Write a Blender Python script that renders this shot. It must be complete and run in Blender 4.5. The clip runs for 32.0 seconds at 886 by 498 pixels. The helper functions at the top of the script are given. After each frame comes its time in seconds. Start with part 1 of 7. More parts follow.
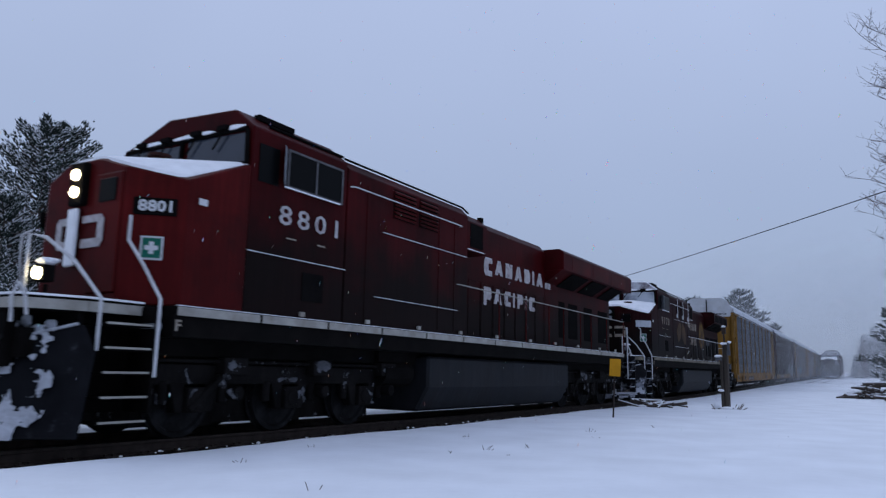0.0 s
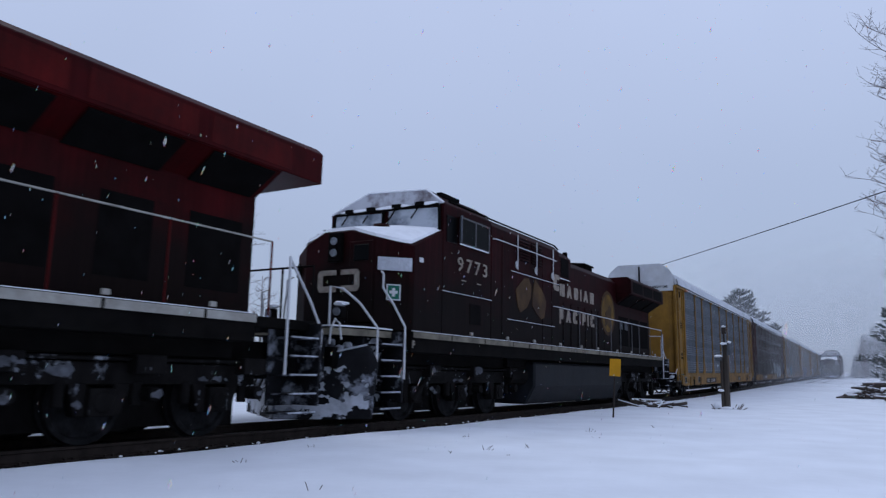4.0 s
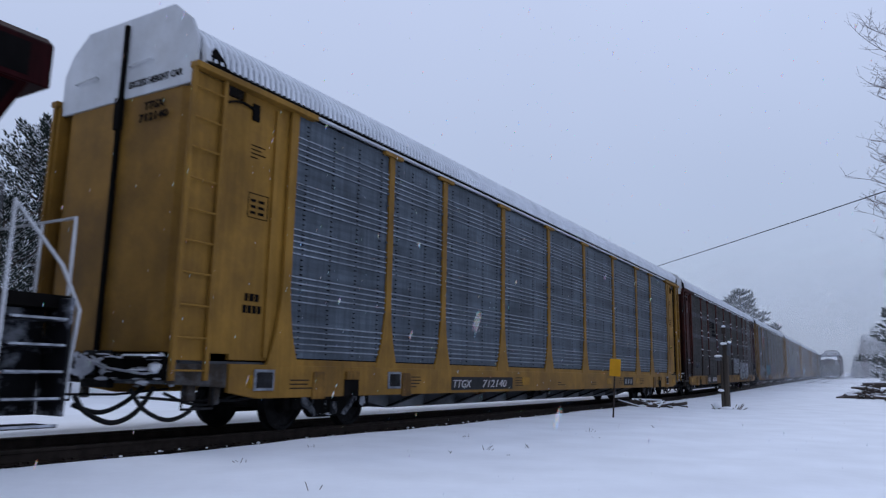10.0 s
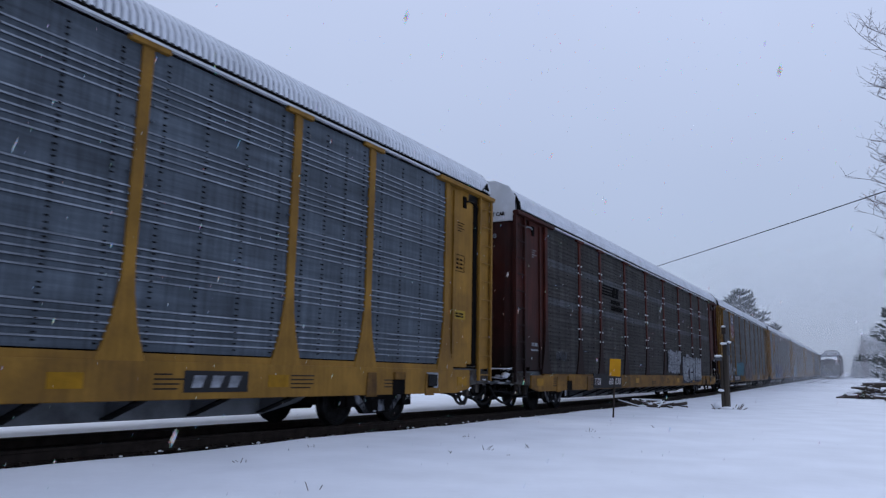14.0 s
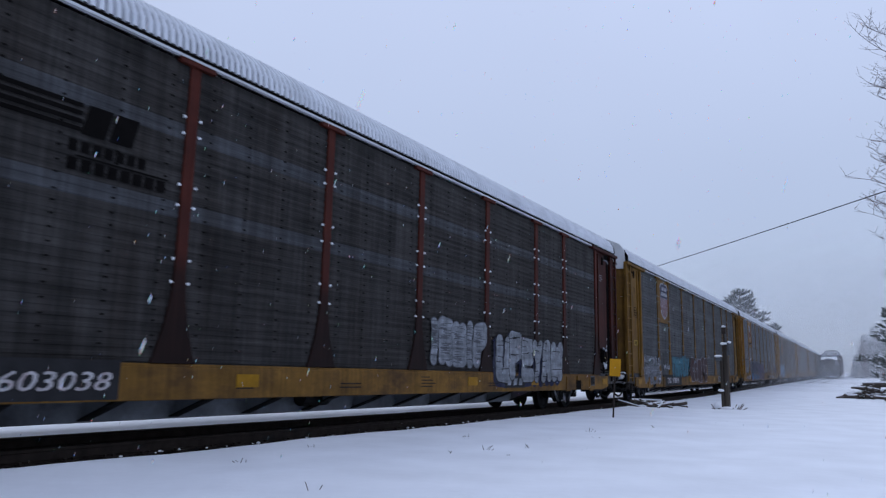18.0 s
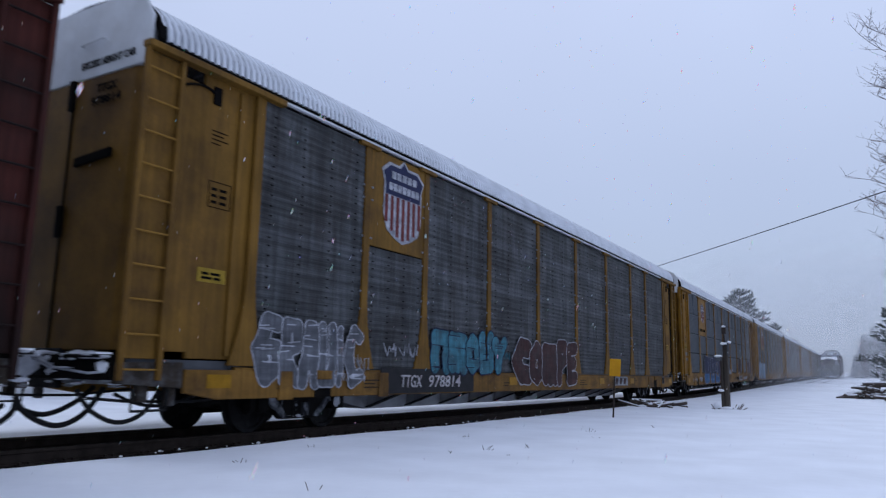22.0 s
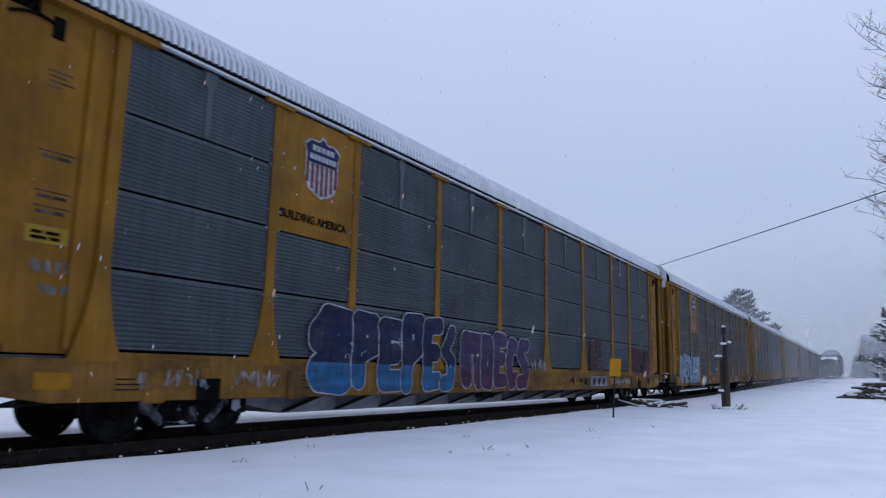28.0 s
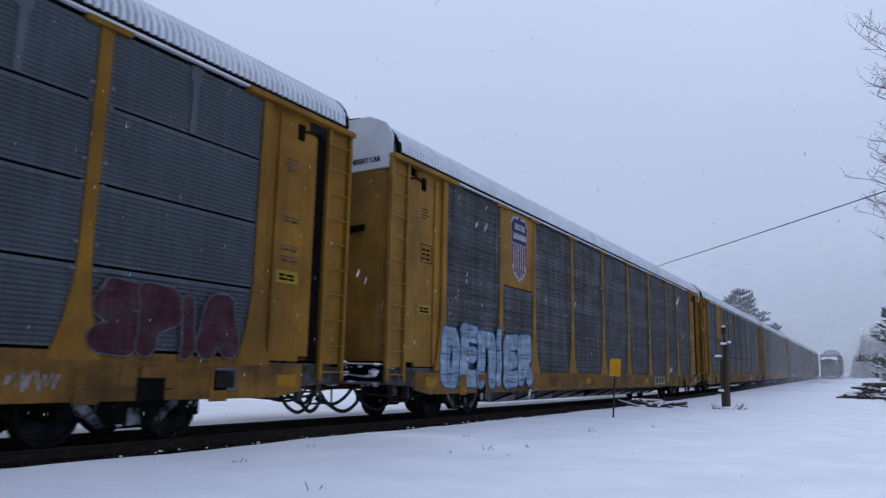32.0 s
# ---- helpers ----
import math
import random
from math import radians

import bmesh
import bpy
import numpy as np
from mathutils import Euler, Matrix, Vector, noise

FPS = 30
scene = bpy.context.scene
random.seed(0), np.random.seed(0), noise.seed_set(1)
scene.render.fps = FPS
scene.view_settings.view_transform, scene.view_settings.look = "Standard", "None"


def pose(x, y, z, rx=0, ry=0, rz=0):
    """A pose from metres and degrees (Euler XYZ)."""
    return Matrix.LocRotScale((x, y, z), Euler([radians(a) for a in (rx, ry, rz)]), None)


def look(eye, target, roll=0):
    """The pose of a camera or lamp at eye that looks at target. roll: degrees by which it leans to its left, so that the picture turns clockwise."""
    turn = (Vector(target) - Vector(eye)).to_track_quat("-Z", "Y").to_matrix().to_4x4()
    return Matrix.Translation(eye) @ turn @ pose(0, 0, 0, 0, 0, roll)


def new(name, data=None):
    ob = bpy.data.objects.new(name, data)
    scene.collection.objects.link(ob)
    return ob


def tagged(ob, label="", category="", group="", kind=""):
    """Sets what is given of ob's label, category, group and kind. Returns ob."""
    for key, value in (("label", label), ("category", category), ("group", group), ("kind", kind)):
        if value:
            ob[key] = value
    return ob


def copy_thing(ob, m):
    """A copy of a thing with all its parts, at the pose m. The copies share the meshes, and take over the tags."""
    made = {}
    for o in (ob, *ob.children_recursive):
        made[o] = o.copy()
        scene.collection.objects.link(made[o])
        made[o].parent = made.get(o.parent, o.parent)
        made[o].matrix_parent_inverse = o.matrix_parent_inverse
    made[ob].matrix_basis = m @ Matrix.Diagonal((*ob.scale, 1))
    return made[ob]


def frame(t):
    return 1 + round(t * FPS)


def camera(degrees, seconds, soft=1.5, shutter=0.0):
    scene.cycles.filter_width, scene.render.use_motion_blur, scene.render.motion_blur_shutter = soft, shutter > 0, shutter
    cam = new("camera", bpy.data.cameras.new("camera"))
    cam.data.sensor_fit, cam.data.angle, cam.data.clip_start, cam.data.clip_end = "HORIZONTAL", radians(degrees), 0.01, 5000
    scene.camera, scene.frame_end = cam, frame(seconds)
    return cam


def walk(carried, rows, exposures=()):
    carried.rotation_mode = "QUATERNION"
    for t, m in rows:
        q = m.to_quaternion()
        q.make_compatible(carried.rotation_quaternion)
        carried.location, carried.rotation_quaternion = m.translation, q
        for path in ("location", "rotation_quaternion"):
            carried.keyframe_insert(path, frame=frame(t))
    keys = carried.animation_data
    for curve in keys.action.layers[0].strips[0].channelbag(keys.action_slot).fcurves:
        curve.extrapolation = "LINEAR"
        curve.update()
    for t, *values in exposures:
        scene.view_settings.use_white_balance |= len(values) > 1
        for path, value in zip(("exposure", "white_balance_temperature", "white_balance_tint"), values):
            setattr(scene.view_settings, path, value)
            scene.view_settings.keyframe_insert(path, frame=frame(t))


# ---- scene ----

# Camera: it stands still beside the line.
cam = camera(63.0, 32.0, soft=1.3, shutter=0.3)
HOLD = pose(0, 0, 0.87, 99.75, -1.14, 31.0)
EXPOSURES = [(0.0, 0.0, 6180, 10), (1.0, 0.08, 6250, 10), (2.0, 0.16, 6330, 10), (5.0, 0.14, 6360, 10), (6.0, 0.20, 6420, 10), (9.0, 0.23, 6480, 10), (13.0, 0.24, 6500, 10), (19.0, 0.31, 6480, 10), (23.0, 0.33, 6480, 10), (28.0, 0.28, 6480, 10), (32.0, 0.28, 6500, 10)]
walk(cam, [(0.0, HOLD), (32.0, HOLD)], EXPOSURES)

# World: overcast snowfall sky, a thin Nishita share under an even cloud layer.
SUN_EL, SUN_ROT = radians(38), radians(200)
world = bpy.data.worlds.new("snow_sky")
world.use_nodes = True
scene.world = world
wn, wl = world.node_tree.nodes, world.node_tree.links
wn.clear()
w_out, w_bg = wn.new("ShaderNodeOutputWorld"), wn.new("ShaderNodeBackground")
w_sky = wn.new("ShaderNodeTexSky")
w_sky.sky_type, w_sky.sun_disc, w_sky.sun_elevation, w_sky.sun_rotation = "NISHITA", False, SUN_EL, SUN_ROT
w_sky_gain = wn.new("ShaderNodeMixRGB")
w_sky_gain.blend_type, w_sky_gain.inputs[0].default_value = "MULTIPLY", 1.0
w_sky_gain.inputs[2].default_value = (0.06, 0.06, 0.06, 1)
w_co, w_sep, w_map = wn.new("ShaderNodeTexCoord"), wn.new("ShaderNodeSeparateXYZ"), wn.new("ShaderNodeValToRGB")
w_map.color_ramp.elements[0].position, w_map.color_ramp.elements[0].color = 0.0, (0.37, 0.44, 0.585, 1)
w_map.color_ramp.elements[1].position, w_map.color_ramp.elements[1].color = 0.62, (0.61, 0.70, 0.96, 1)
w_mid = w_map.color_ramp.elements.new(0.22)
w_mid.color = (0.455, 0.54, 0.745, 1)
w_noise = wn.new("ShaderNodeTexNoise")
w_noise.inputs["Scale"].default_value, w_noise.inputs["Detail"].default_value = 1.6, 3.0
w_cloud = wn.new("ShaderNodeMapRange")
w_cloud.inputs["To Min"].default_value, w_cloud.inputs["To Max"].default_value = 0.90, 1.10
w_mul = wn.new("ShaderNodeMixRGB")
w_mul.blend_type, w_mul.inputs[0].default_value = "MULTIPLY", 1.0
w_mix = wn.new("ShaderNodeMixRGB")
w_mix.inputs[0].default_value = 0.88
wl.new(w_co.outputs["Generated"], w_sep.inputs[0])
wl.new(w_sep.outputs["Z"], w_map.inputs[0])
wl.new(w_co.outputs["Generated"], w_noise.inputs["Vector"])
wl.new(w_noise.outputs["Fac"], w_cloud.inputs["Value"])
wl.new(w_map.outputs["Color"], w_mul.inputs[1])
wl.new(w_cloud.outputs["Result"], w_mul.inputs[2])
wl.new(w_sky.outputs["Color"], w_sky_gain.inputs[1])
wl.new(w_sky_gain.outputs["Color"], w_mix.inputs[1])
wl.new(w_mul.outputs["Color"], w_mix.inputs[2])
wl.new(w_mix.outputs["Color"], w_bg.inputs["Color"])
w_bg.inputs["Strength"].default_value = 0.9
wl.new(w_bg.outputs[0], w_out.inputs[0])

sun = new("sun", bpy.data.lights.new("sun", "SUN"))
sun.data.energy, sun.data.angle, sun.data.color = 0.5, radians(40), (0.92, 0.96, 1.0)
sun.matrix_world = look((-26, 14, 30), (0, 10, 0))


# ---- the line: a straight stretch that bends and climbs gently further on ----
TRACK_X = -9.27
DROP = 0.09


def bend(y):
    if y < 15:
        return 0.0
    return (y - 15) ** 2 / 60 if y < 45 else y - 30


def track(y):
    """Centre of the line at y: x and the height of the rail's top."""
    return TRACK_X - 0.030 * bend(y), 0.0104 * bend(y)


def travelled(t):
    q = t / 32
    return ((-13.307 * q + 25.753) * q + 2.333) * q * q + 139.51 * q


def on_track(y, t=0.0):
    y = y - travelled(t)
    a, b = track(y - 7), track(y + 7)
    m = pose(0.5 * (a[0] + b[0]), y, 0.5 * (a[1] + b[1]))
    return m @ Matrix.Rotation(math.atan2(a[0] - b[0], 14), 4, "Z") @ Matrix.Rotation(math.atan2(b[1] - a[1], 14), 4, "X")


# ---- materials ----
def mat(name, col, rough=0.6, metal=0.0, var=0.25, scale=3.0, bump=0.15, fine=40.0, dirt=None, dirt_amount=0.4, stretch=(1, 1, 1), emit=0.0, island=False, streak=0.0, spray=None, bands=0.0, edge=(0.45, 0.7), gloss=None):
    m = bpy.data.materials.new(name)
    m.use_nodes = True
    n, l = m.node_tree.nodes, m.node_tree.links
    b = n["Principled BSDF"]
    b.inputs["Roughness"].default_value, b.inputs["Metallic"].default_value = rough, metal
    b.inputs["Specular IOR Level"].default_value = gloss if gloss is not None else 0.5 if rough < 0.4 else 0.12
    co, mp = n.new("ShaderNodeTexCoord"), n.new("ShaderNodeMapping")
    mp.inputs["Scale"].default_value = stretch
    l.new(co.outputs["Object"], mp.inputs["Vector"])
    big, small = n.new("ShaderNodeTexNoise"), n.new("ShaderNodeTexNoise")
    big.inputs["Scale"].default_value, big.inputs["Detail"].default_value = scale, 6.0
    small.inputs["Scale"].default_value, small.inputs["Detail"].default_value = fine, 3.0
    l.new(mp.outputs[0], big.inputs["Vector"])
    l.new(mp.outputs[0], small.inputs["Vector"])
    ramp = n.new("ShaderNodeMapRange")
    ramp.inputs["From Min"].default_value, ramp.inputs["From Max"].default_value = 0.3, 0.7
    ramp.inputs["To Min"].default_value, ramp.inputs["To Max"].default_value = 1 - var, 1 + var
    l.new(big.outputs["Fac"], ramp.inputs["Value"])
    grain = n.new("ShaderNodeMapRange")
    grain.inputs["To Min"].default_value, grain.inputs["To Max"].default_value = 1 - 0.4 * var, 1 + 0.4 * var
    l.new(small.outputs["Fac"], grain.inputs["Value"])
    prod = n.new("ShaderNodeMath")
    prod.operation = "MULTIPLY"
    l.new(ramp.outputs[0], prod.inputs[0])
    l.new(grain.outputs[0], prod.inputs[1])
    mul = n.new("ShaderNodeMixRGB")
    mul.blend_type, mul.inputs[0].default_value, mul.inputs[1].default_value = "MULTIPLY", 1.0, (*col, 1)
    l.new(prod.outputs[0], mul.inputs[2])
    out = mul
    if dirt:
        dn, dr, dm = n.new("ShaderNodeTexNoise"), n.new("ShaderNodeMapRange"), n.new("ShaderNodeMixRGB")
        dn.inputs["Scale"].default_value, dn.inputs["Detail"].default_value, dn.inputs["Roughness"].default_value = scale * 0.6, 8.0, 0.7
        l.new(mp.outputs[0], dn.inputs["Vector"])
        dr.inputs["From Min"].default_value, dr.inputs["From Max"].default_value = edge
        dr.inputs["To Max"].default_value = dirt_amount
        l.new(dn.outputs["Fac"], dr.inputs["Value"])
        l.new(dr.outputs[0], dm.inputs[0])
        l.new(out.outputs[0], dm.inputs[1])
        dm.inputs[2].default_value = (*dirt, 1)
        out = dm
    if spray:
        # road dirt thrown up by the wheels, with a ragged upper limit
        gs, gz, gn, gr, gx = n.new("ShaderNodeSeparateXYZ"), n.new("ShaderNodeMath"), n.new("ShaderNodeTexNoise"), n.new("ShaderNodeMapRange"), n.new("ShaderNodeMixRGB")
        gn.inputs["Scale"].default_value, gn.inputs["Detail"].default_value = 0.9, 7.0
        l.new(co.outputs["Object"], gs.inputs[0])
        l.new(co.outputs["Object"], gn.inputs["Vector"])
        gz.operation, gz.inputs[1].default_value = "MULTIPLY_ADD", 2.4
        l.new(gn.outputs["Fac"], gz.inputs[0])
        l.new(gs.outputs["Z"], gz.inputs[2])
        gr.interpolation_type = "SMOOTHSTEP"
        gr.inputs["From Min"].default_value, gr.inputs["From Max"].default_value = spray[0] + 2.0, spray[0] + 0.6
        gr.inputs["To Max"].default_value = spray[1]
        l.new(gz.outputs[0], gr.inputs["Value"])
        l.new(gr.outputs[0], gx.inputs[0])
        l.new(out.outputs[0], gx.inputs[1])
        gx.inputs[2].default_value = (0.0060, 0.0044, 0.0040, 1)
        out = gx
    if streak:
        sm, sn, sr, sx = n.new("ShaderNodeMapping"), n.new("ShaderNodeTexNoise"), n.new("ShaderNodeMapRange"), n.new("ShaderNodeMixRGB")
        sm.inputs["Scale"].default_value = (1.0, 7.0, 0.35)
        sn.inputs["Scale"].default_value, sn.inputs["Detail"].default_value = 2.4, 5.0
        l.new(co.outputs["Object"], sm.inputs["Vector"])
        l.new(sm.outputs[0], sn.inputs["Vector"])
        sr.inputs["From Min"].default_value, sr.inputs["From Max"].default_value = 0.35, 0.68
        sr.inputs["To Min"].default_value, sr.inputs["To Max"].default_value = 1 + 0.5 * streak, 1 - streak
        l.new(sn.outputs["Fac"], sr.inputs["Value"])
        sx.blend_type, sx.inputs[0].default_value = "MULTIPLY", 1.0
        l.new(out.outputs[0], sx.inputs[1])
        l.new(sr.outputs[0], sx.inputs[2])
        out = sx
    if bands:
        bm_, bn, br, bx = n.new("ShaderNodeMapping"), n.new("ShaderNodeTexNoise"), n.new("ShaderNodeMapRange"), n.new("ShaderNodeMixRGB")
        bm_.inputs["Scale"].default_value = (1.0, 0.16, 3.2)
        bn.inputs["Scale"].default_value, bn.inputs["Detail"].default_value, bn.inputs["Roughness"].default_value = 2.6, 6.0, 0.65
        l.new(co.outputs["Object"], bm_.inputs["Vector"])
        l.new(bm_.outputs[0], bn.inputs["Vector"])
        br.inputs["From Min"].default_value, br.inputs["From Max"].default_value = 0.36, 0.66
        br.inputs["To Min"].default_value, br.inputs["To Max"].default_value = 1 - bands, 1 + 1.3 * bands
        l.new(bn.outputs["Fac"], br.inputs["Value"])
        bx.blend_type, bx.inputs[0].default_value = "MULTIPLY", 1.0
        l.new(out.outputs[0], bx.inputs[1])
        l.new(br.outputs[0], bx.inputs[2])
        out = bx
    if island:
        gi, gr, gm = n.new("ShaderNodeNewGeometry"), n.new("ShaderNodeMapRange"), n.new("ShaderNodeMixRGB")
        gr.inputs["To Min"].default_value, gr.inputs["To Max"].default_value = 0.65, 1.3
        l.new(gi.outputs["Random Per Island"], gr.inputs["Value"])
        gm.blend_type, gm.inputs[0].default_value = "MULTIPLY", 1.0
        l.new(out.outputs[0], gm.inputs[1])
        l.new(gr.outputs[0], gm.inputs[2])
        out = gm
    l.new(out.outputs[0], b.inputs["Base Color"])
    if bump:
        bp = n.new("ShaderNodeBump")
        bp.inputs["Strength"].default_value, bp.inputs["Distance"].default_value = bump, 0.02
        l.new(small.outputs["Fac"], bp.inputs["Height"])
        l.new(bp.outputs[0], b.inputs["Normal"])
    if emit:
        b.inputs["Emission Color"].default_value, b.inputs["Emission Strength"].default_value = (*col, 1), emit
    return m


GRIME = (0.014, 0.011, 0.010)
M_SNOW = mat("snow", (0.80, 0.83, 0.88), 0.8, var=0.06, scale=0.9, bump=0.45, fine=7.0)
M_CAP = mat("snow_cap", (0.82, 0.84, 0.88), 0.85, var=0.06, scale=5, bump=0.4, fine=30)


def haze_mat(density):
    """Haze put on a sheet: mostly clear, denser low down and towards the middle, in soft uneven drifts."""
    m = bpy.data.materials.new("distance_haze")
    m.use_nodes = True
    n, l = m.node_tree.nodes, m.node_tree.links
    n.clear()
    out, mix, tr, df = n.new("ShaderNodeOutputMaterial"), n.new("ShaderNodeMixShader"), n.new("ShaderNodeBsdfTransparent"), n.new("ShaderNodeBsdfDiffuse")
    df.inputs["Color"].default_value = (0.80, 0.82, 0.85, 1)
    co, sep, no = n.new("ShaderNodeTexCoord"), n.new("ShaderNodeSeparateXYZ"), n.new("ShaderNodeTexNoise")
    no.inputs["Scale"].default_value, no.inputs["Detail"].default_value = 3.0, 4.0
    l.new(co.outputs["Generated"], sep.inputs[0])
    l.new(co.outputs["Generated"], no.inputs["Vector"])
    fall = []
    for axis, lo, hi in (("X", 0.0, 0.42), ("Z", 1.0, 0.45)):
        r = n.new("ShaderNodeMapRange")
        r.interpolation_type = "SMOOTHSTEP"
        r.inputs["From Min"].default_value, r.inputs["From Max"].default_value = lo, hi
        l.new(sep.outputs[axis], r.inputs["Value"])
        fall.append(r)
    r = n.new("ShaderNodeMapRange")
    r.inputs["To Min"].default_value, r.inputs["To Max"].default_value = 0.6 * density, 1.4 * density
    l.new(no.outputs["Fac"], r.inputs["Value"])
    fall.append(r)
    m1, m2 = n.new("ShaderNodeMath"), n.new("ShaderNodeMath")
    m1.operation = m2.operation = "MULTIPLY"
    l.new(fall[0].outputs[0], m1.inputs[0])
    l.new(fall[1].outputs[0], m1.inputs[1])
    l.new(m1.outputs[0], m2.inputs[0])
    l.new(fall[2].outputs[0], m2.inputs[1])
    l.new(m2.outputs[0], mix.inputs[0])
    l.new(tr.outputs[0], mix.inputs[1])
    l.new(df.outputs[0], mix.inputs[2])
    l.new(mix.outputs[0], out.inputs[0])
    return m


M_SLUSH = mat("dirty_snow", (0.34, 0.36, 0.40), 0.85, var=0.5, scale=7, bump=0.4, fine=30, dirt=(0.05, 0.05, 0.055), dirt_amount=0.7)
M_STUCK = mat("stuck_snow", (0.46, 0.48, 0.53), 0.85, var=0.25, scale=5, bump=0.5, fine=22, dirt=(0.16, 0.165, 0.18), dirt_amount=0.5)
M_GRIMY_SNOW = mat("grimy_snow", (0.105, 0.11, 0.125), 0.85, var=0.4, scale=6, bump=0.5, fine=22, dirt=(0.018, 0.018, 0.020), dirt_amount=0.85)
M_FLAKE = mat("snowflake", (0.60, 0.62, 0.68), 0.9, var=0.0, bump=0)
M_FLAKE.node_tree.nodes["Principled BSDF"].inputs["Subsurface Weight"].default_value = 1.0
M_BALLAST = mat("ballast", (0.034, 0.030, 0.028), 0.95, var=0.5, scale=5, bump=0.9, fine=30, dirt=(0.014, 0.013, 0.013), dirt_amount=0.6)
M_TIE = mat("tie", (0.014, 0.012, 0.010), 0.9, var=0.4, scale=6, bump=0.6, fine=60)
M_RAIL = mat("rail_steel", (0.038, 0.029, 0.025), 0.6, 0.35, var=0.35, scale=6)
M_RED = mat("loco_red", (0.064, 0.0048, 0.0048), 0.45, var=0.25, scale=1.2, bump=0.05, fine=18, dirt=(0.011, 0.0035, 0.0035), dirt_amount=0.75, streak=0.18, gloss=0.05)
M_RED_BODY = mat("loco_red_body", (0.043, 0.0030, 0.0038), 0.45, var=0.25, scale=1.2, bump=0.05, fine=18, dirt=(0.011, 0.0035, 0.0035), dirt_amount=0.75, streak=0.18, spray=(2.85, 0.93), gloss=0.04)
M_RED_OLD = mat("loco_red_weathered", (0.019, 0.0026, 0.0034), 0.55, var=0.35, scale=1.2, bump=0.08, fine=18, dirt=(0.011, 0.0035, 0.0035), dirt_amount=0.8, streak=0.35, spray=(2.75, 0.92), gloss=0.04)
M_BLACK = mat("loco_black", (0.0050, 0.0046, 0.0044), 0.75, var=0.4, scale=3, dirt=(0.011, 0.009, 0.008), dirt_amount=0.5, gloss=0.03)
M_TRUCK = mat("truck_cast_steel", (0.008, 0.0075, 0.008), 0.75, var=0.5, scale=5, bump=0.4, dirt=(0.06, 0.063, 0.07), dirt_amount=0.35)
M_FROST = mat("frosted_black_steel", (0.010, 0.010, 0.012), 0.7, var=0.4, scale=3.0, bump=0.3, dirt=(0.30, 0.32, 0.37), dirt_amount=0.9, edge=(0.53, 0.63))
M_TRUCK_SNOW = mat("truck_steel_with_snow", (0.008, 0.0072, 0.0070), 0.75, var=0.5, scale=4.0, bump=0.4, dirt=(0.30, 0.315, 0.35), dirt_amount=0.9, edge=(0.60, 0.65), gloss=0.05, stretch=(1, 1.0, 0.6))
M_FROSTED_ARM = mat("frosted_side_frame", (0.015, 0.015, 0.017), 0.75, var=0.5, scale=5.0, bump=0.4, dirt=(0.34, 0.36, 0.41), dirt_amount=0.95, edge=(0.44, 0.62), gloss=0.05, stretch=(1, 1.0, 0.6))
M_ENDBEAM = mat("end_beam_grime", (0.035, 0.028, 0.022), 0.8, var=0.5, scale=5, bump=0.3, dirt=(0.16, 0.165, 0.18), dirt_amount=0.6)
M_TANK = mat("tank_grey", (0.013, 0.0145, 0.0175), 0.6, var=0.25, scale=2, dirt=GRIME, dirt_amount=0.4, stretch=(1, 1, 0.3), streak=0.3)
M_STRIPE = mat("stripe_white", (0.34, 0.33, 0.30), 0.6, var=0.2, scale=4, dirt=(0.16, 0.13, 0.10), dirt_amount=0.5)
M_STRIPE_OLD = mat("stripe_cream", (0.19, 0.17, 0.13), 0.7, var=0.3, scale=4, dirt=GRIME, dirt_amount=0.6)
M_WHITE = mat("white_paint", (0.55, 0.56, 0.58), 0.5, var=0.12, scale=5, dirt=(0.25, 0.22, 0.2), dirt_amount=0.3)
M_LETTER = mat("lettering_white", (0.42, 0.41, 0.42), 0.6, var=0.25, scale=9, dirt=(0.18, 0.06, 0.06), dirt_amount=0.5)
M_CREAM = mat("lettering_cream", (0.27, 0.24, 0.20), 0.6, var=0.25, scale=9, dirt=(0.14, 0.06, 0.05), dirt_amount=0.6)
M_GOLD = mat("faded_gold", (0.135, 0.078, 0.012), 0.6, var=0.35, scale=2.2, dirt=(0.035, 0.014, 0.010), dirt_amount=0.85)
M_OCHRE = mat("worn_ochre", (0.060, 0.032, 0.011), 0.6, var=0.4, scale=2.4, dirt=(0.022, 0.008, 0.007), dirt_amount=0.85, edge=(0.42, 0.66))
M_GREEN = mat("sign_green", (0.012, 0.11, 0.075), 0.5, var=0.1)
M_GLASS = mat("cab_glass", (0.003, 0.0035, 0.004), 0.3, var=0.1, bump=0, gloss=0.05)
M_SCREEN = mat("windscreen_glass", (0.02, 0.026, 0.04), 0.15, var=0.1, bump=0)
M_DARK = mat("dark_recess", (0.005, 0.0045, 0.0045), 0.85, var=0.3, gloss=0.03)
M_LAMP = mat("headlamp_lens", (1.0, 0.80, 0.45), 0.3, var=0.0, bump=0, emit=14.0)
M_RUBBER = mat("rubber", (0.015, 0.015, 0.016), 0.7, var=0.2)
M_YELLOW = mat("autorack_yellow", (0.225, 0.118, 0.021), 0.55, var=0.25, scale=1.2, bump=0.06, fine=20, dirt=(0.075, 0.04, 0.016), dirt_amount=0.6, streak=0.12)
M_YELLOW_B = mat("autorack_yellow_deep", (0.20, 0.098, 0.012), 0.55, var=0.26, scale=1.2, bump=0.06, fine=20, dirt=(0.06, 0.028, 0.010), dirt_amount=0.6, streak=0.12)
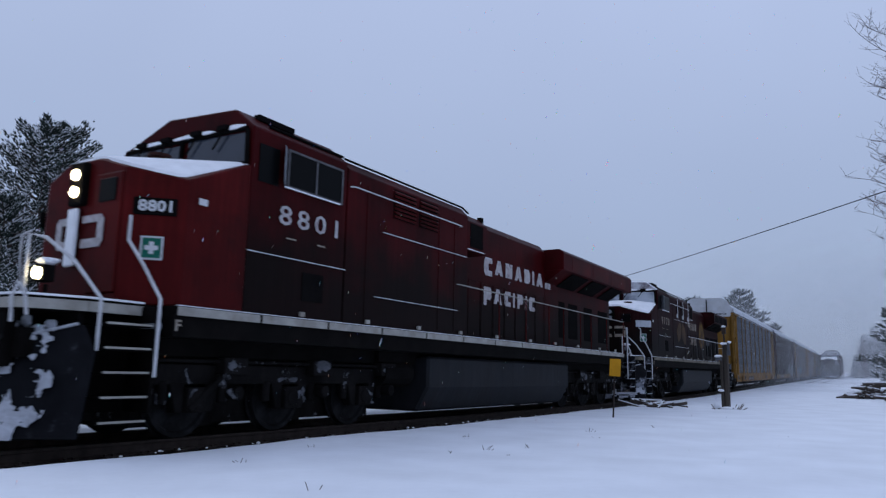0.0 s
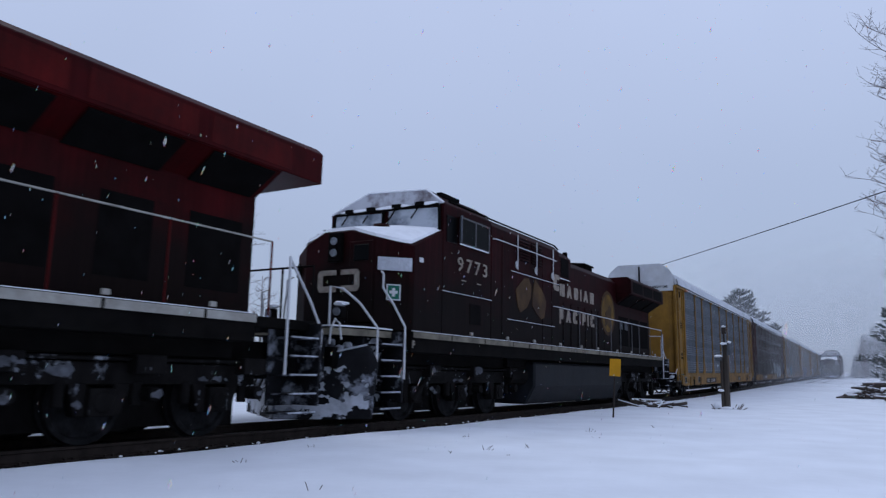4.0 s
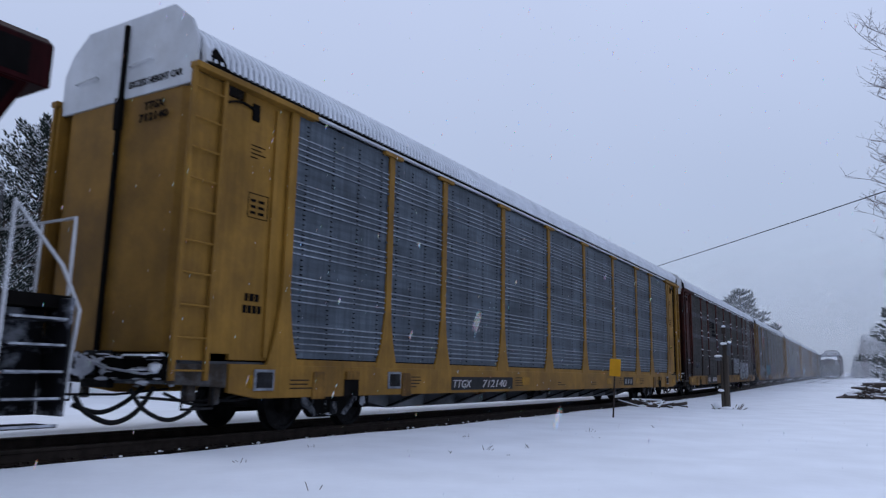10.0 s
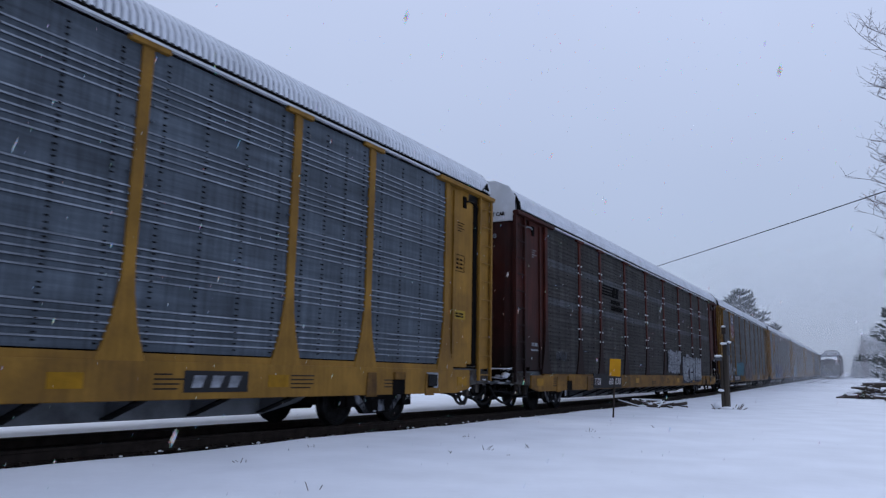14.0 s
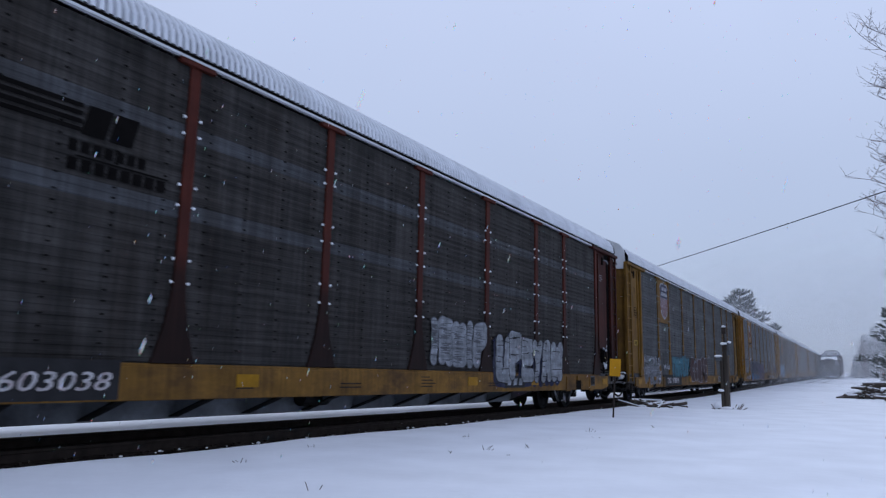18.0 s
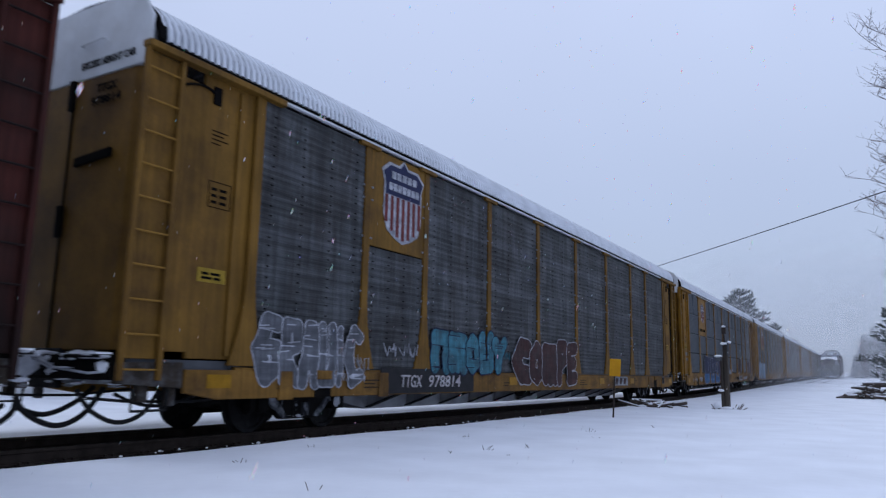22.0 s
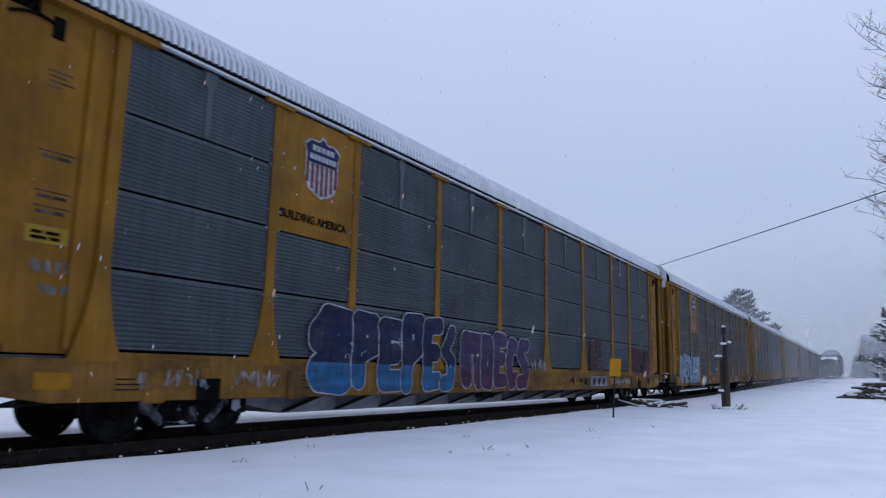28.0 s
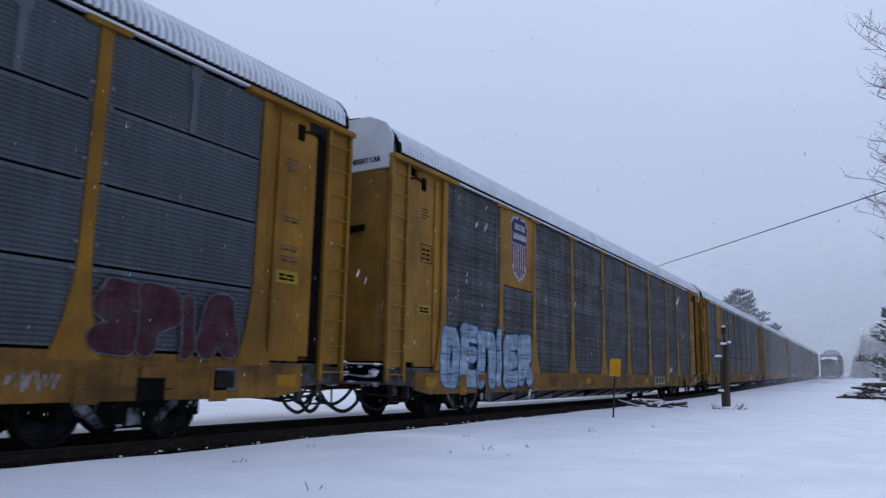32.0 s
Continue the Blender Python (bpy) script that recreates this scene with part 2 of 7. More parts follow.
M_YELLOW_C = mat("autorack_yellow_dirty", (0.15, 0.078, 0.014), 0.6, var=0.3, scale=1.2, bump=0.08, fine=20, dirt=(0.045, 0.022, 0.010), dirt_amount=0.75, streak=0.2)
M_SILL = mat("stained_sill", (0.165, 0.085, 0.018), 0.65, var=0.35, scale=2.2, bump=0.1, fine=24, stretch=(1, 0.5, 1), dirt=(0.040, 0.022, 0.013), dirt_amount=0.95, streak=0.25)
M_NOTICE = mat("notice_yellow", (0.26, 0.17, 0.02), 0.5, var=0.2, scale=8)
M_PLOUGH = mat("plough_black", (0.0075, 0.008, 0.010), 0.65, var=0.35, scale=2.6, dirt=(0.10, 0.105, 0.12), dirt_amount=0.5, edge=(0.58, 0.68), gloss=0.05)
M_FROST_GLASS = mat("snow_frosted_glass", (0.10, 0.12, 0.15), 0.5, var=0.3, scale=1.6, dirt=(0.46, 0.50, 0.56), dirt_amount=0.95, edge=(0.36, 0.56))
M_FROST_BROW = mat("snow_covered_red", (0.05, 0.014, 0.016), 0.7, var=0.3, scale=2.2, dirt=(0.50, 0.52, 0.57), dirt_amount=0.95, edge=(0.30, 0.50))
M_BROWN_POST = mat("autorack_rust_red", (0.062, 0.014, 0.009), 0.65, var=0.35, scale=1.6, bump=0.06, dirt=(0.02, 0.008, 0.007), dirt_amount=0.6, streak=0.3, spray=(2.0, 0.85))
M_BROWN = mat("autorack_brown", (0.043, 0.0100, 0.0072), 0.6, var=0.3, scale=1.4, bump=0.06, dirt=GRIME, dirt_amount=0.6, streak=0.35, spray=(1.7, 0.8))
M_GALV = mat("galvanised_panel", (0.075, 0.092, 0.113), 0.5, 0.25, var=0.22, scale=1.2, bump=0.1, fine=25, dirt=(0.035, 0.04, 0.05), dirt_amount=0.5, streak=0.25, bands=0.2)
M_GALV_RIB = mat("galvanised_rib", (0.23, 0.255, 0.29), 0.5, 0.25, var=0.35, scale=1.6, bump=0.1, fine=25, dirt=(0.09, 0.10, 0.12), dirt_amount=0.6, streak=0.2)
M_GALV_OLD = mat("galvanised_weathered", (0.061, 0.065, 0.069), 0.6, 0.2, var=0.4, scale=1.3, stretch=(1, 2.2, 0.55), bump=0.15, fine=25, dirt=(0.026, 0.022, 0.020), dirt_amount=0.75, streak=0.3, bands=0.35)
M_GALV_DARK = mat("galvanised_dark", (0.034, 0.032, 0.031), 0.7, 0.15, var=0.4, scale=1.3, stretch=(1, 2.6, 0.4), bump=0.15, fine=25, dirt=(0.018, 0.014, 0.012), dirt_amount=0.7, streak=0.3, bands=0.35)
M_GALV_BAND = mat("galvanised_dark_band", (0.055, 0.058, 0.064), 0.65, 0.2, var=0.4, scale=1.3, stretch=(1, 2.6, 0.4), bump=0.15, fine=25, dirt=(0.02, 0.017, 0.015), dirt_amount=0.6, streak=0.25, bands=0.2)
M_GALV_PALE = mat("galvanised_pale_band", (0.080, 0.085, 0.092), 0.6, 0.2, var=0.4, scale=1.3, stretch=(1, 2.2, 0.55), bump=0.15, fine=25, dirt=(0.026, 0.022, 0.020), dirt_amount=0.6, streak=0.25, bands=0.25)
M_GALV_NEW = mat("galvanised_fine", (0.085, 0.098, 0.112), 0.5, 0.25, var=0.15, scale=1.2, bump=0.08, fine=25, dirt=(0.08, 0.085, 0.09), dirt_amount=0.3, streak=0.18)
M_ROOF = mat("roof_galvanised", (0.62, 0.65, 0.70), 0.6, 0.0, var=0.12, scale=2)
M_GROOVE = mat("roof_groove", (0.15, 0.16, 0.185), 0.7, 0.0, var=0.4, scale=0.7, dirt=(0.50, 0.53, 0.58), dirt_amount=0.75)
M_ENDWHITE = mat("end_white", (0.50, 0.52, 0.55), 0.6, var=0.12, scale=2, dirt=(0.3, 0.28, 0.25), dirt_amount=0.3)
M_UNDER_MID = mat("underframe_frosted", (0.20, 0.215, 0.24), 0.75, var=0.35, scale=1.1, dirt=(0.035, 0.036, 0.040), dirt_amount=0.8)
M_UNDER_PALE = mat("underframe_pale", (0.36, 0.37, 0.40), 0.7, var=0.3, scale=1.5, dirt=(0.12, 0.12, 0.13), dirt_amount=0.6)
M_UNDER = mat("underframe_grey", (0.075, 0.08, 0.09), 0.7, var=0.3, scale=2, dirt=(0.05, 0.045, 0.04), dirt_amount=0.5)
M_FRAME = mat("dull_aluminium", (0.10, 0.10, 0.105), 0.6, 0.3, var=0.3, scale=6)
M_WOOD = mat("weathered_wood", (0.06, 0.05, 0.042), 0.9, var=0.4, scale=4, bump=0.7, fine=50, stretch=(1, 1, 0.15))
M_BARK = mat("bark", (0.085, 0.07, 0.062), 0.95, var=0.3, scale=6, bump=0.5)
M_TWIG = mat("twig", (0.10, 0.075, 0.07), 0.9, var=0.3, scale=6)
M_NEEDLE = mat("pine_needles", (0.04, 0.052, 0.045), 0.8, var=0.3, scale=3, island=True)
M_REFLECT = mat("reflector_orange", (0.26, 0.13, 0.006), 0.5, var=0.2, scale=6)
M_SIGN = mat("marker_yellow", (0.50, 0.24, 0.01), 0.5, var=0.1, scale=6)
M_PAINT_NAVY = mat("spray_navy", (0.009, 0.012, 0.040), 0.6, var=0.35, scale=3, dirt=(0.06, 0.062, 0.066), dirt_amount=0.5, streak=0.25, bands=0.25)
M_PAINT_BLUE = mat("spray_blue", (0.016, 0.085, 0.20), 0.6, var=0.2, scale=5, dirt=(0.06, 0.062, 0.066), dirt_amount=0.5, streak=0.25, bands=0.25)
M_PAINT_TEAL = mat("spray_teal", (0.035, 0.13, 0.17), 0.6, var=0.3, scale=5, dirt=(0.06, 0.062, 0.066), dirt_amount=0.5, streak=0.3, bands=0.25)
M_PAINT_VIOLET = mat("spray_violet", (0.042, 0.024, 0.066), 0.6, var=0.3, scale=3, dirt=(0.06, 0.062, 0.066), dirt_amount=0.5, streak=0.25, bands=0.25)
M_PAINT_PLUM = mat("spray_plum", (0.055, 0.018, 0.045), 0.6, var=0.3, scale=3, dirt=(0.06, 0.062, 0.066), dirt_amount=0.5, streak=0.25, bands=0.25)
M_PAINT_SILVER = mat("spray_silver", (0.20, 0.215, 0.24), 0.5, 0.2, var=0.3, scale=6, dirt=(0.06, 0.062, 0.066), dirt_amount=0.5, streak=0.2, bands=0.25)
M_PAINT_WINE = mat("spray_wine", (0.042, 0.010, 0.017), 0.6, var=0.3, scale=5, dirt=(0.06, 0.062, 0.066), dirt_amount=0.5, streak=0.3, bands=0.25)
M_PAINT_PALE = mat("spray_pale_blue", (0.21, 0.28, 0.36), 0.6, var=0.25, scale=5, dirt=(0.06, 0.062, 0.066), dirt_amount=0.5, streak=0.3, bands=0.25)
M_PAINT_WHITE = mat("spray_white", (0.33, 0.34, 0.38), 0.6, var=0.25, scale=8, dirt=(0.06, 0.062, 0.066), dirt_amount=0.5, streak=0.15, bands=0.25)
M_PAINT_GREY = mat("spray_grey", (0.095, 0.10, 0.115), 0.6, var=0.35, scale=4, dirt=(0.06, 0.062, 0.066), dirt_amount=0.5, streak=0.3, bands=0.25)
M_PAINT_RUST = mat("spray_rust", (0.040, 0.015, 0.014), 0.6, var=0.35, scale=4, dirt=(0.06, 0.062, 0.066), dirt_amount=0.5, streak=0.3, bands=0.25)
M_PAINT_BLACK = mat("spray_black", (0.02, 0.02, 0.022), 0.7, var=0.2, scale=5)
M_EMB_BLUE = mat("emblem_blue", (0.014, 0.018, 0.055), 0.5, var=0.2, scale=5)
M_EMB_RED = mat("emblem_red", (0.125, 0.022, 0.022), 0.5, var=0.25, scale=5, dirt=(0.06, 0.03, 0.03), dirt_amount=0.5)


# ---- mesh helpers ----
def box(bm, x0, x1, y0, y1, z0, z1):
    v = [bm.verts.new(p) for p in ((x0, y0, z0), (x1, y0, z0), (x1, y1, z0), (x0, y1, z0), (x0, y0, z1), (x1, y0, z1), (x1, y1, z1), (x0, y1, z1))]
    for f in ((0, 3, 2, 1), (4, 5, 6, 7), (0, 1, 5, 4), (1, 2, 6, 5), (2, 3, 7, 6), (3, 0, 4, 7)):
        bm.faces.new([v[i] for i in f])
    return bm


def prism(bm, pts, axis, a, b):
    """A polygon of two coordinates drawn out along the axis from a to b."""
    def put(p, w):
        return {"x": (w, p[0], p[1]), "y": (p[0], w, p[1]), "z": (p[0], p[1], w)}[axis]
    lo, hi = [bm.verts.new(put(p, a)) for p in pts], [bm.verts.new(put(p, b)) for p in pts]
    n = len(pts)
    bm.faces.new(lo[::-1])
    bm.faces.new(hi)
    for i in range(n):
        bm.faces.new((lo[i], lo[(i + 1) % n], hi[(i + 1) % n], hi[i]))
    return bm


def rod(bm, p0, p1, r, n=8, r1=None):
    p0, p1 = Vector(p0), Vector(p1)
    d = (p1 - p0)
    if d.length < 1e-6:
        return bm
    q = d.to_track_quat("Z", "Y")
    r1 = r if r1 is None else r1
    rings = []
    for p, rr in ((p0, r), (p1, r1)):
        rings.append([bm.verts.new(p + q @ Vector((rr * math.cos(2 * math.pi * k / n), rr * math.sin(2 * math.pi * k / n), 0))) for k in range(n)])
    for k in range(n):
        bm.faces.new((rings[0][k], rings[0][(k + 1) % n], rings[1][(k + 1) % n], rings[1][k]))
    bm.faces.new(rings[0][::-1])
    bm.faces.new(rings[1])
    return bm


def tube(bm, pts, r, n=7):
    """One unbroken round tube through the points."""
    pts = [Vector(p) for p in pts]
    rings, side = [], None
    for i, p in enumerate(pts):
        d = (pts[min(i + 1, len(pts) - 1)] - pts[max(i - 1, 0)]).normalized()
        side = d.orthogonal().normalized() if side is None else (side - d * side.dot(d)).normalized()
        up = d.cross(side)
        rings.append([bm.verts.new(p + r * (math.cos(2 * math.pi * k / n) * side + math.sin(2 * math.pi * k / n) * up)) for k in range(n)])
    for s, e in zip(rings, rings[1:]):
        for k in range(n):
            bm.faces.new((s[k], s[(k + 1) % n], e[(k + 1) % n], e[k]))
    bm.faces.new(rings[0][::-1])
    bm.faces.new(rings[-1])
    return bm


def lathe(bm, profile, centre, n=20):
    """Turns (x, radius) pairs about the x axis through centre."""
    cx, cy, cz = centre
    rings = [[bm.verts.new((cx + x, cy + r * math.cos(2 * math.pi * k / n), cz + r * math.sin(2 * math.pi * k / n))) for k in range(n)] for x, r in profile]
    for a, b in zip(rings, rings[1:]):
        for k in range(n):
            bm.faces.new((a[k], a[(k + 1) % n], b[(k + 1) % n], b[k]))
    bm.faces.new(rings[0][::-1])
    bm.faces.new(rings[-1])
    return bm


def lump(bm, centre, size, seed=0, n=1):
    rnd = random.Random(seed)
    made = bmesh.ops.create_icosphere(bm, subdivisions=n, radius=1.0)["verts"]
    for v in made:
        k = 1 + rnd.uniform(-0.18, 0.18)
        v.co = Vector((centre[0] + v.co.x * size[0] * k, centre[1] + v.co.y * size[1] * k, centre[2] + v.co.z * size[2] * k))
    return bm


def mesh_of(bm, material, name, bevel=0.0, smooth=False):
    bmesh.ops.recalc_face_normals(bm, faces=bm.faces)
    if bevel:
        sharp = [e for e in bm.edges if len(e.link_faces) == 2 and e.calc_face_angle(0) > 0.6]
        bmesh.ops.bevel(bm, geom=sharp, offset=bevel, segments=1, affect="EDGES", clamp_overlap=True)
    me = bpy.data.meshes.new(name)
    bm.to_mesh(me)
    bm.free()
    me.materials.append(material)
    if smooth:
        me.shade_smooth()
    return me


def part(name, bm, material, parent=None, label="", bevel=0.0, smooth=False):
    ob = new(name, mesh_of(bm, material, name, bevel, smooth))
    ob.parent = parent
    return tagged(ob, label)


def again(ob, m, parent=None):
    """The same mesh once more, at the pose m under the parent."""
    o = new(ob.name.split(".")[0], ob.data)
    o.parent, o.matrix_basis = parent or ob.parent, m
    if "label" in ob:
        o["label"] = ob["label"]
    return o


def B():
    return bmesh.new()


def thing(name, label, category, group="", kind=""):
    return tagged(new(name), label, category, group, kind)


def lettering(name, text, size, place, material, parent, face="+x", width=None, slant=0.0, label="", depth=0.004, weight=0.035, spacing=1.0):
    """Words or figures from the built-in font, on a face that looks along +x or -y."""
    cu = bpy.data.curves.new(name, "FONT")
    cu.body, cu.size, cu.extrude, cu.shear, cu.resolution_u, cu.offset = text, size / 0.70, depth, slant, 2, size * weight
    cu.space_character = spacing
    tmp = bpy.data.objects.new(name, cu)
    scene.collection.objects.link(tmp)
    me = bpy.data.meshes.new_from_object(tmp.evaluated_get(bpy.context.evaluated_depsgraph_get()))
    bpy.data.objects.remove(tmp)
    xs = [v.co.x for v in me.vertices]
    k = width / (max(xs) - min(xs)) if width else 1.0
    for v in me.vertices:
        a, b, c = (v.co.x - min(xs)) * k, v.co.y, v.co.z
        v.co = (c, a, b) if face == "+x" else (a, -c, b)
    me.materials.clear()
    me.materials.append(material)
    ob = new(name, me)
    ob.parent, ob.location = parent, place
    return tagged(ob, label)


def near_line(Y, Z, ay, az, by, bz):
    dy, dz = by - ay, bz - az
    u = np.clip(((Y - ay) * dy + (Z - az) * dz) / max(dy * dy + dz * dz, 1e-9), 0, 1)
    return np.hypot(Y - ay - u * dy, Z - az - u * dz)


def paint_film(name, ys, zs, field, x):
    """A thin film of paint on a +x face, wherever the field is below nought, with a smooth outline."""
    verts, faces, known = [], [], {}

    def at(i, j, k, l):
        key = (i, j, k, l)
        if key not in known:
            a, b = field[i, j], field[k, l]
            u = 0.0 if (i, j) == (k, l) else a / (a - b)
            known[key] = len(verts)
            verts.append((x, ys[i] + u * (ys[k] - ys[i]), zs[j] + u * (zs[l] - zs[j])))
        return known[key]
    inside = field < 0
    hit = inside[:-1, :-1] | inside[1:, :-1] | inside[1:, 1:] | inside[:-1, 1:]
    for i, j in zip(*np.nonzero(hit)):
        i, j = int(i), int(j)
        c = ((i, j), (i + 1, j), (i + 1, j + 1), (i, j + 1))
        f = []
        for a, b in zip(c, c[1:] + c[:1]):
            if inside[a]:
                f.append(at(*a, *a))
            if inside[a] != inside[b]:
                f.append(at(*min(a, b), *max(a, b)))
        if len(f) > 2:
            faces.append(f)
    me = bpy.data.meshes.new(name)
    me.from_pydata(verts, [], faces)
    return me


def ragged(ys, zs, w, h, seed, hold=0.0):
    """A field that is below nought in an uneven blotch of the given width and height round the middle."""
    Y, Z = np.meshgrid(ys, zs, indexing="ij")
    f = np.hypot((Y - 0.5 * (ys[0] + ys[-1])) / w, (Z - 0.5 * (zs[0] + zs[-1])) / h) * 2 - 0.62 + hold
    for i in range(f.shape[0]):
        for j in range(f.shape[1]):
            q = (ys[i], zs[j], seed)
            f[i, j] += 1.1 * noise.noise((q[0] * 5.0, q[1] * 5.0, q[2])) + 0.7 * noise.noise((q[0] * 13.0, q[1] * 13.0, q[2] + 7.0)) + 0.35 * noise.noise((q[0] * 31.0, q[1] * 31.0, q[2]))
    return f


def snow_film(parent, x, y, z, w, h, seed, label="ragged patch of stuck snow", cell=0.022, material=None):
    """A thin ragged patch of snow on a +x face."""
    ys = y - 0.62 * w + cell * np.arange(int(1.24 * w / cell) + 2)
    zs = z - 0.62 * h + cell * np.arange(int(1.24 * h / cell) + 2)
    me = paint_film("stuck_snow", ys, zs, ragged(ys, zs, w, h, seed), x)
    if not me.polygons:
        return None
    me.materials.append(material or M_STUCK)
    ob = tagged(new("stuck_snow", me), label)
    ob.parent = parent
    return ob


def bars(bm, x, y0, z0, widths, h, gap):
    """A line of plain upright blocks on a +x face."""
    y = y0
    for w in widths:
        if w > 0:
            box(bm, x, x + 0.006, y, y + w, z0, z0 + h)
        y += abs(w) + gap
    return bm


# ---- ground and track ----
def ground():
    xs = [-900, -400, -200, -120, -80, -60, -45, -36, -30, -26, -23, -20, -18, -16, -14.5, -13.4, -12.6, -11.9, -11.3, -11.15] + [-8.02, -8.0, -7.95, -7.85, -7.68, -7.5, -7.2, -6.85, -6.5, -6.1, -5.7, -5.3, -4.9, -4.5, -4.0, -3.5, -3.0, -2.4, -1.8, -1.2, -0.6, 0, 0.8, 1.7, 2.8, 4, 6, 8, 11, 15, 20, 26, 35, 50, 80, 140, 250, 500, 900]
    ys = [-900, -400, -200, -100, -60, -40, -25, -15, -8, -4, -2] + [-1 + 0.35 * k for k in range(75)] + [26 + k for k in range(30)] + [58, 61, 65, 70, 76, 83, 92, 104, 120, 140, 165, 200, 250, 320, 450, 700, 1100, 1600]
    bm = B()
    grid = []
    for y in ys:
        tx, tz = track(y)
        row = []
        for x in xs:
            far = min(max((abs(x - TRACK_X) - 40) / 200, 0), 1)
            z = tz * (1 - 0.3 * far)
            wx = x + (tx - TRACK_X) * (1 - far)
            if x <= -11.2:
                z += -0.10 + 0.10 * noise.noise((x * 0.2, y * 0.15, 3)) + (0.7 * min(max((-16 - x) / 25, 0), 1))
                if x > -11.4:
                    z = tz - 0.16
            elif x < -8.01:
                z = tz - 0.75
            else:
                e = min(max((x + 8.0) / 0.35, 0), 1)
                z += -0.20 + 0.055 * e + (0.035 * noise.noise((x * 0.55, y * 0.4, 1)) + 0.016 * noise.noise((x * 2.3, y * 1.7, 5))) * (0.25 + 0.75 * e)
                wx += (0.05 * noise.noise((0, y * 0.9, 7)) + 0.02 * noise.noise((0, y * 3.1, 9))) * (1 - min(max((x + 8.0) / 1.5, 0), 1))
                wx += 0.16 * (1 - min(max((x + 8.0) / 2.5, 0), 1)) * min(max((26 - y) / 12, 0), 1)
                z += 0.28 * min(max((x - 1.5) / 14, 0), 1) * min(max(y / 30, 0), 1)
            row.append(bm.verts.new((wx, y, z)))
        grid.append(row)
    for a, b in zip(grid, grid[1:]):
        for i in range(len(xs) - 1):
            bm.faces.new((a[i], a[i + 1], b[i + 1], b[i]))
    ob = part("ground", bm, M_SNOW, smooth=True)
    return tagged(ob, "wide field of fresh bluish snow beside the railway", "snow field", kind="structure")


def along(bm, profile, y0, y1, step=4.0, side=0.0):
    """Draws a profile of (x, z), open at both ends, along the line."""
    prev, y = None, y0
    while y <= y1 + 1e-6:
        tx, tz = track(y)
        ring = [bm.verts.new((tx + side + x, y, tz - DROP + z)) for x, z in profile]
        if prev:
            for i in range(len(profile)):
                j = (i + 1) % len(profile)
                bm.faces.new((prev[i], prev[j], ring[j], ring[i]))
        prev = ring
        y += step
    return bm


RAIL_PROFILE = [(-0.075, -0.17), (0.075, -0.17), (0.075, -0.155), (0.012, -0.135), (0.012, -0.045), (0.036, -0.035), (0.036, -0.006), (0.028, 0), (-0.028, 0), (-0.036, -0.006), (-0.036, -0.035), (-0.012, -0.045), (-0.012, -0.135), (-0.075, -0.155)]


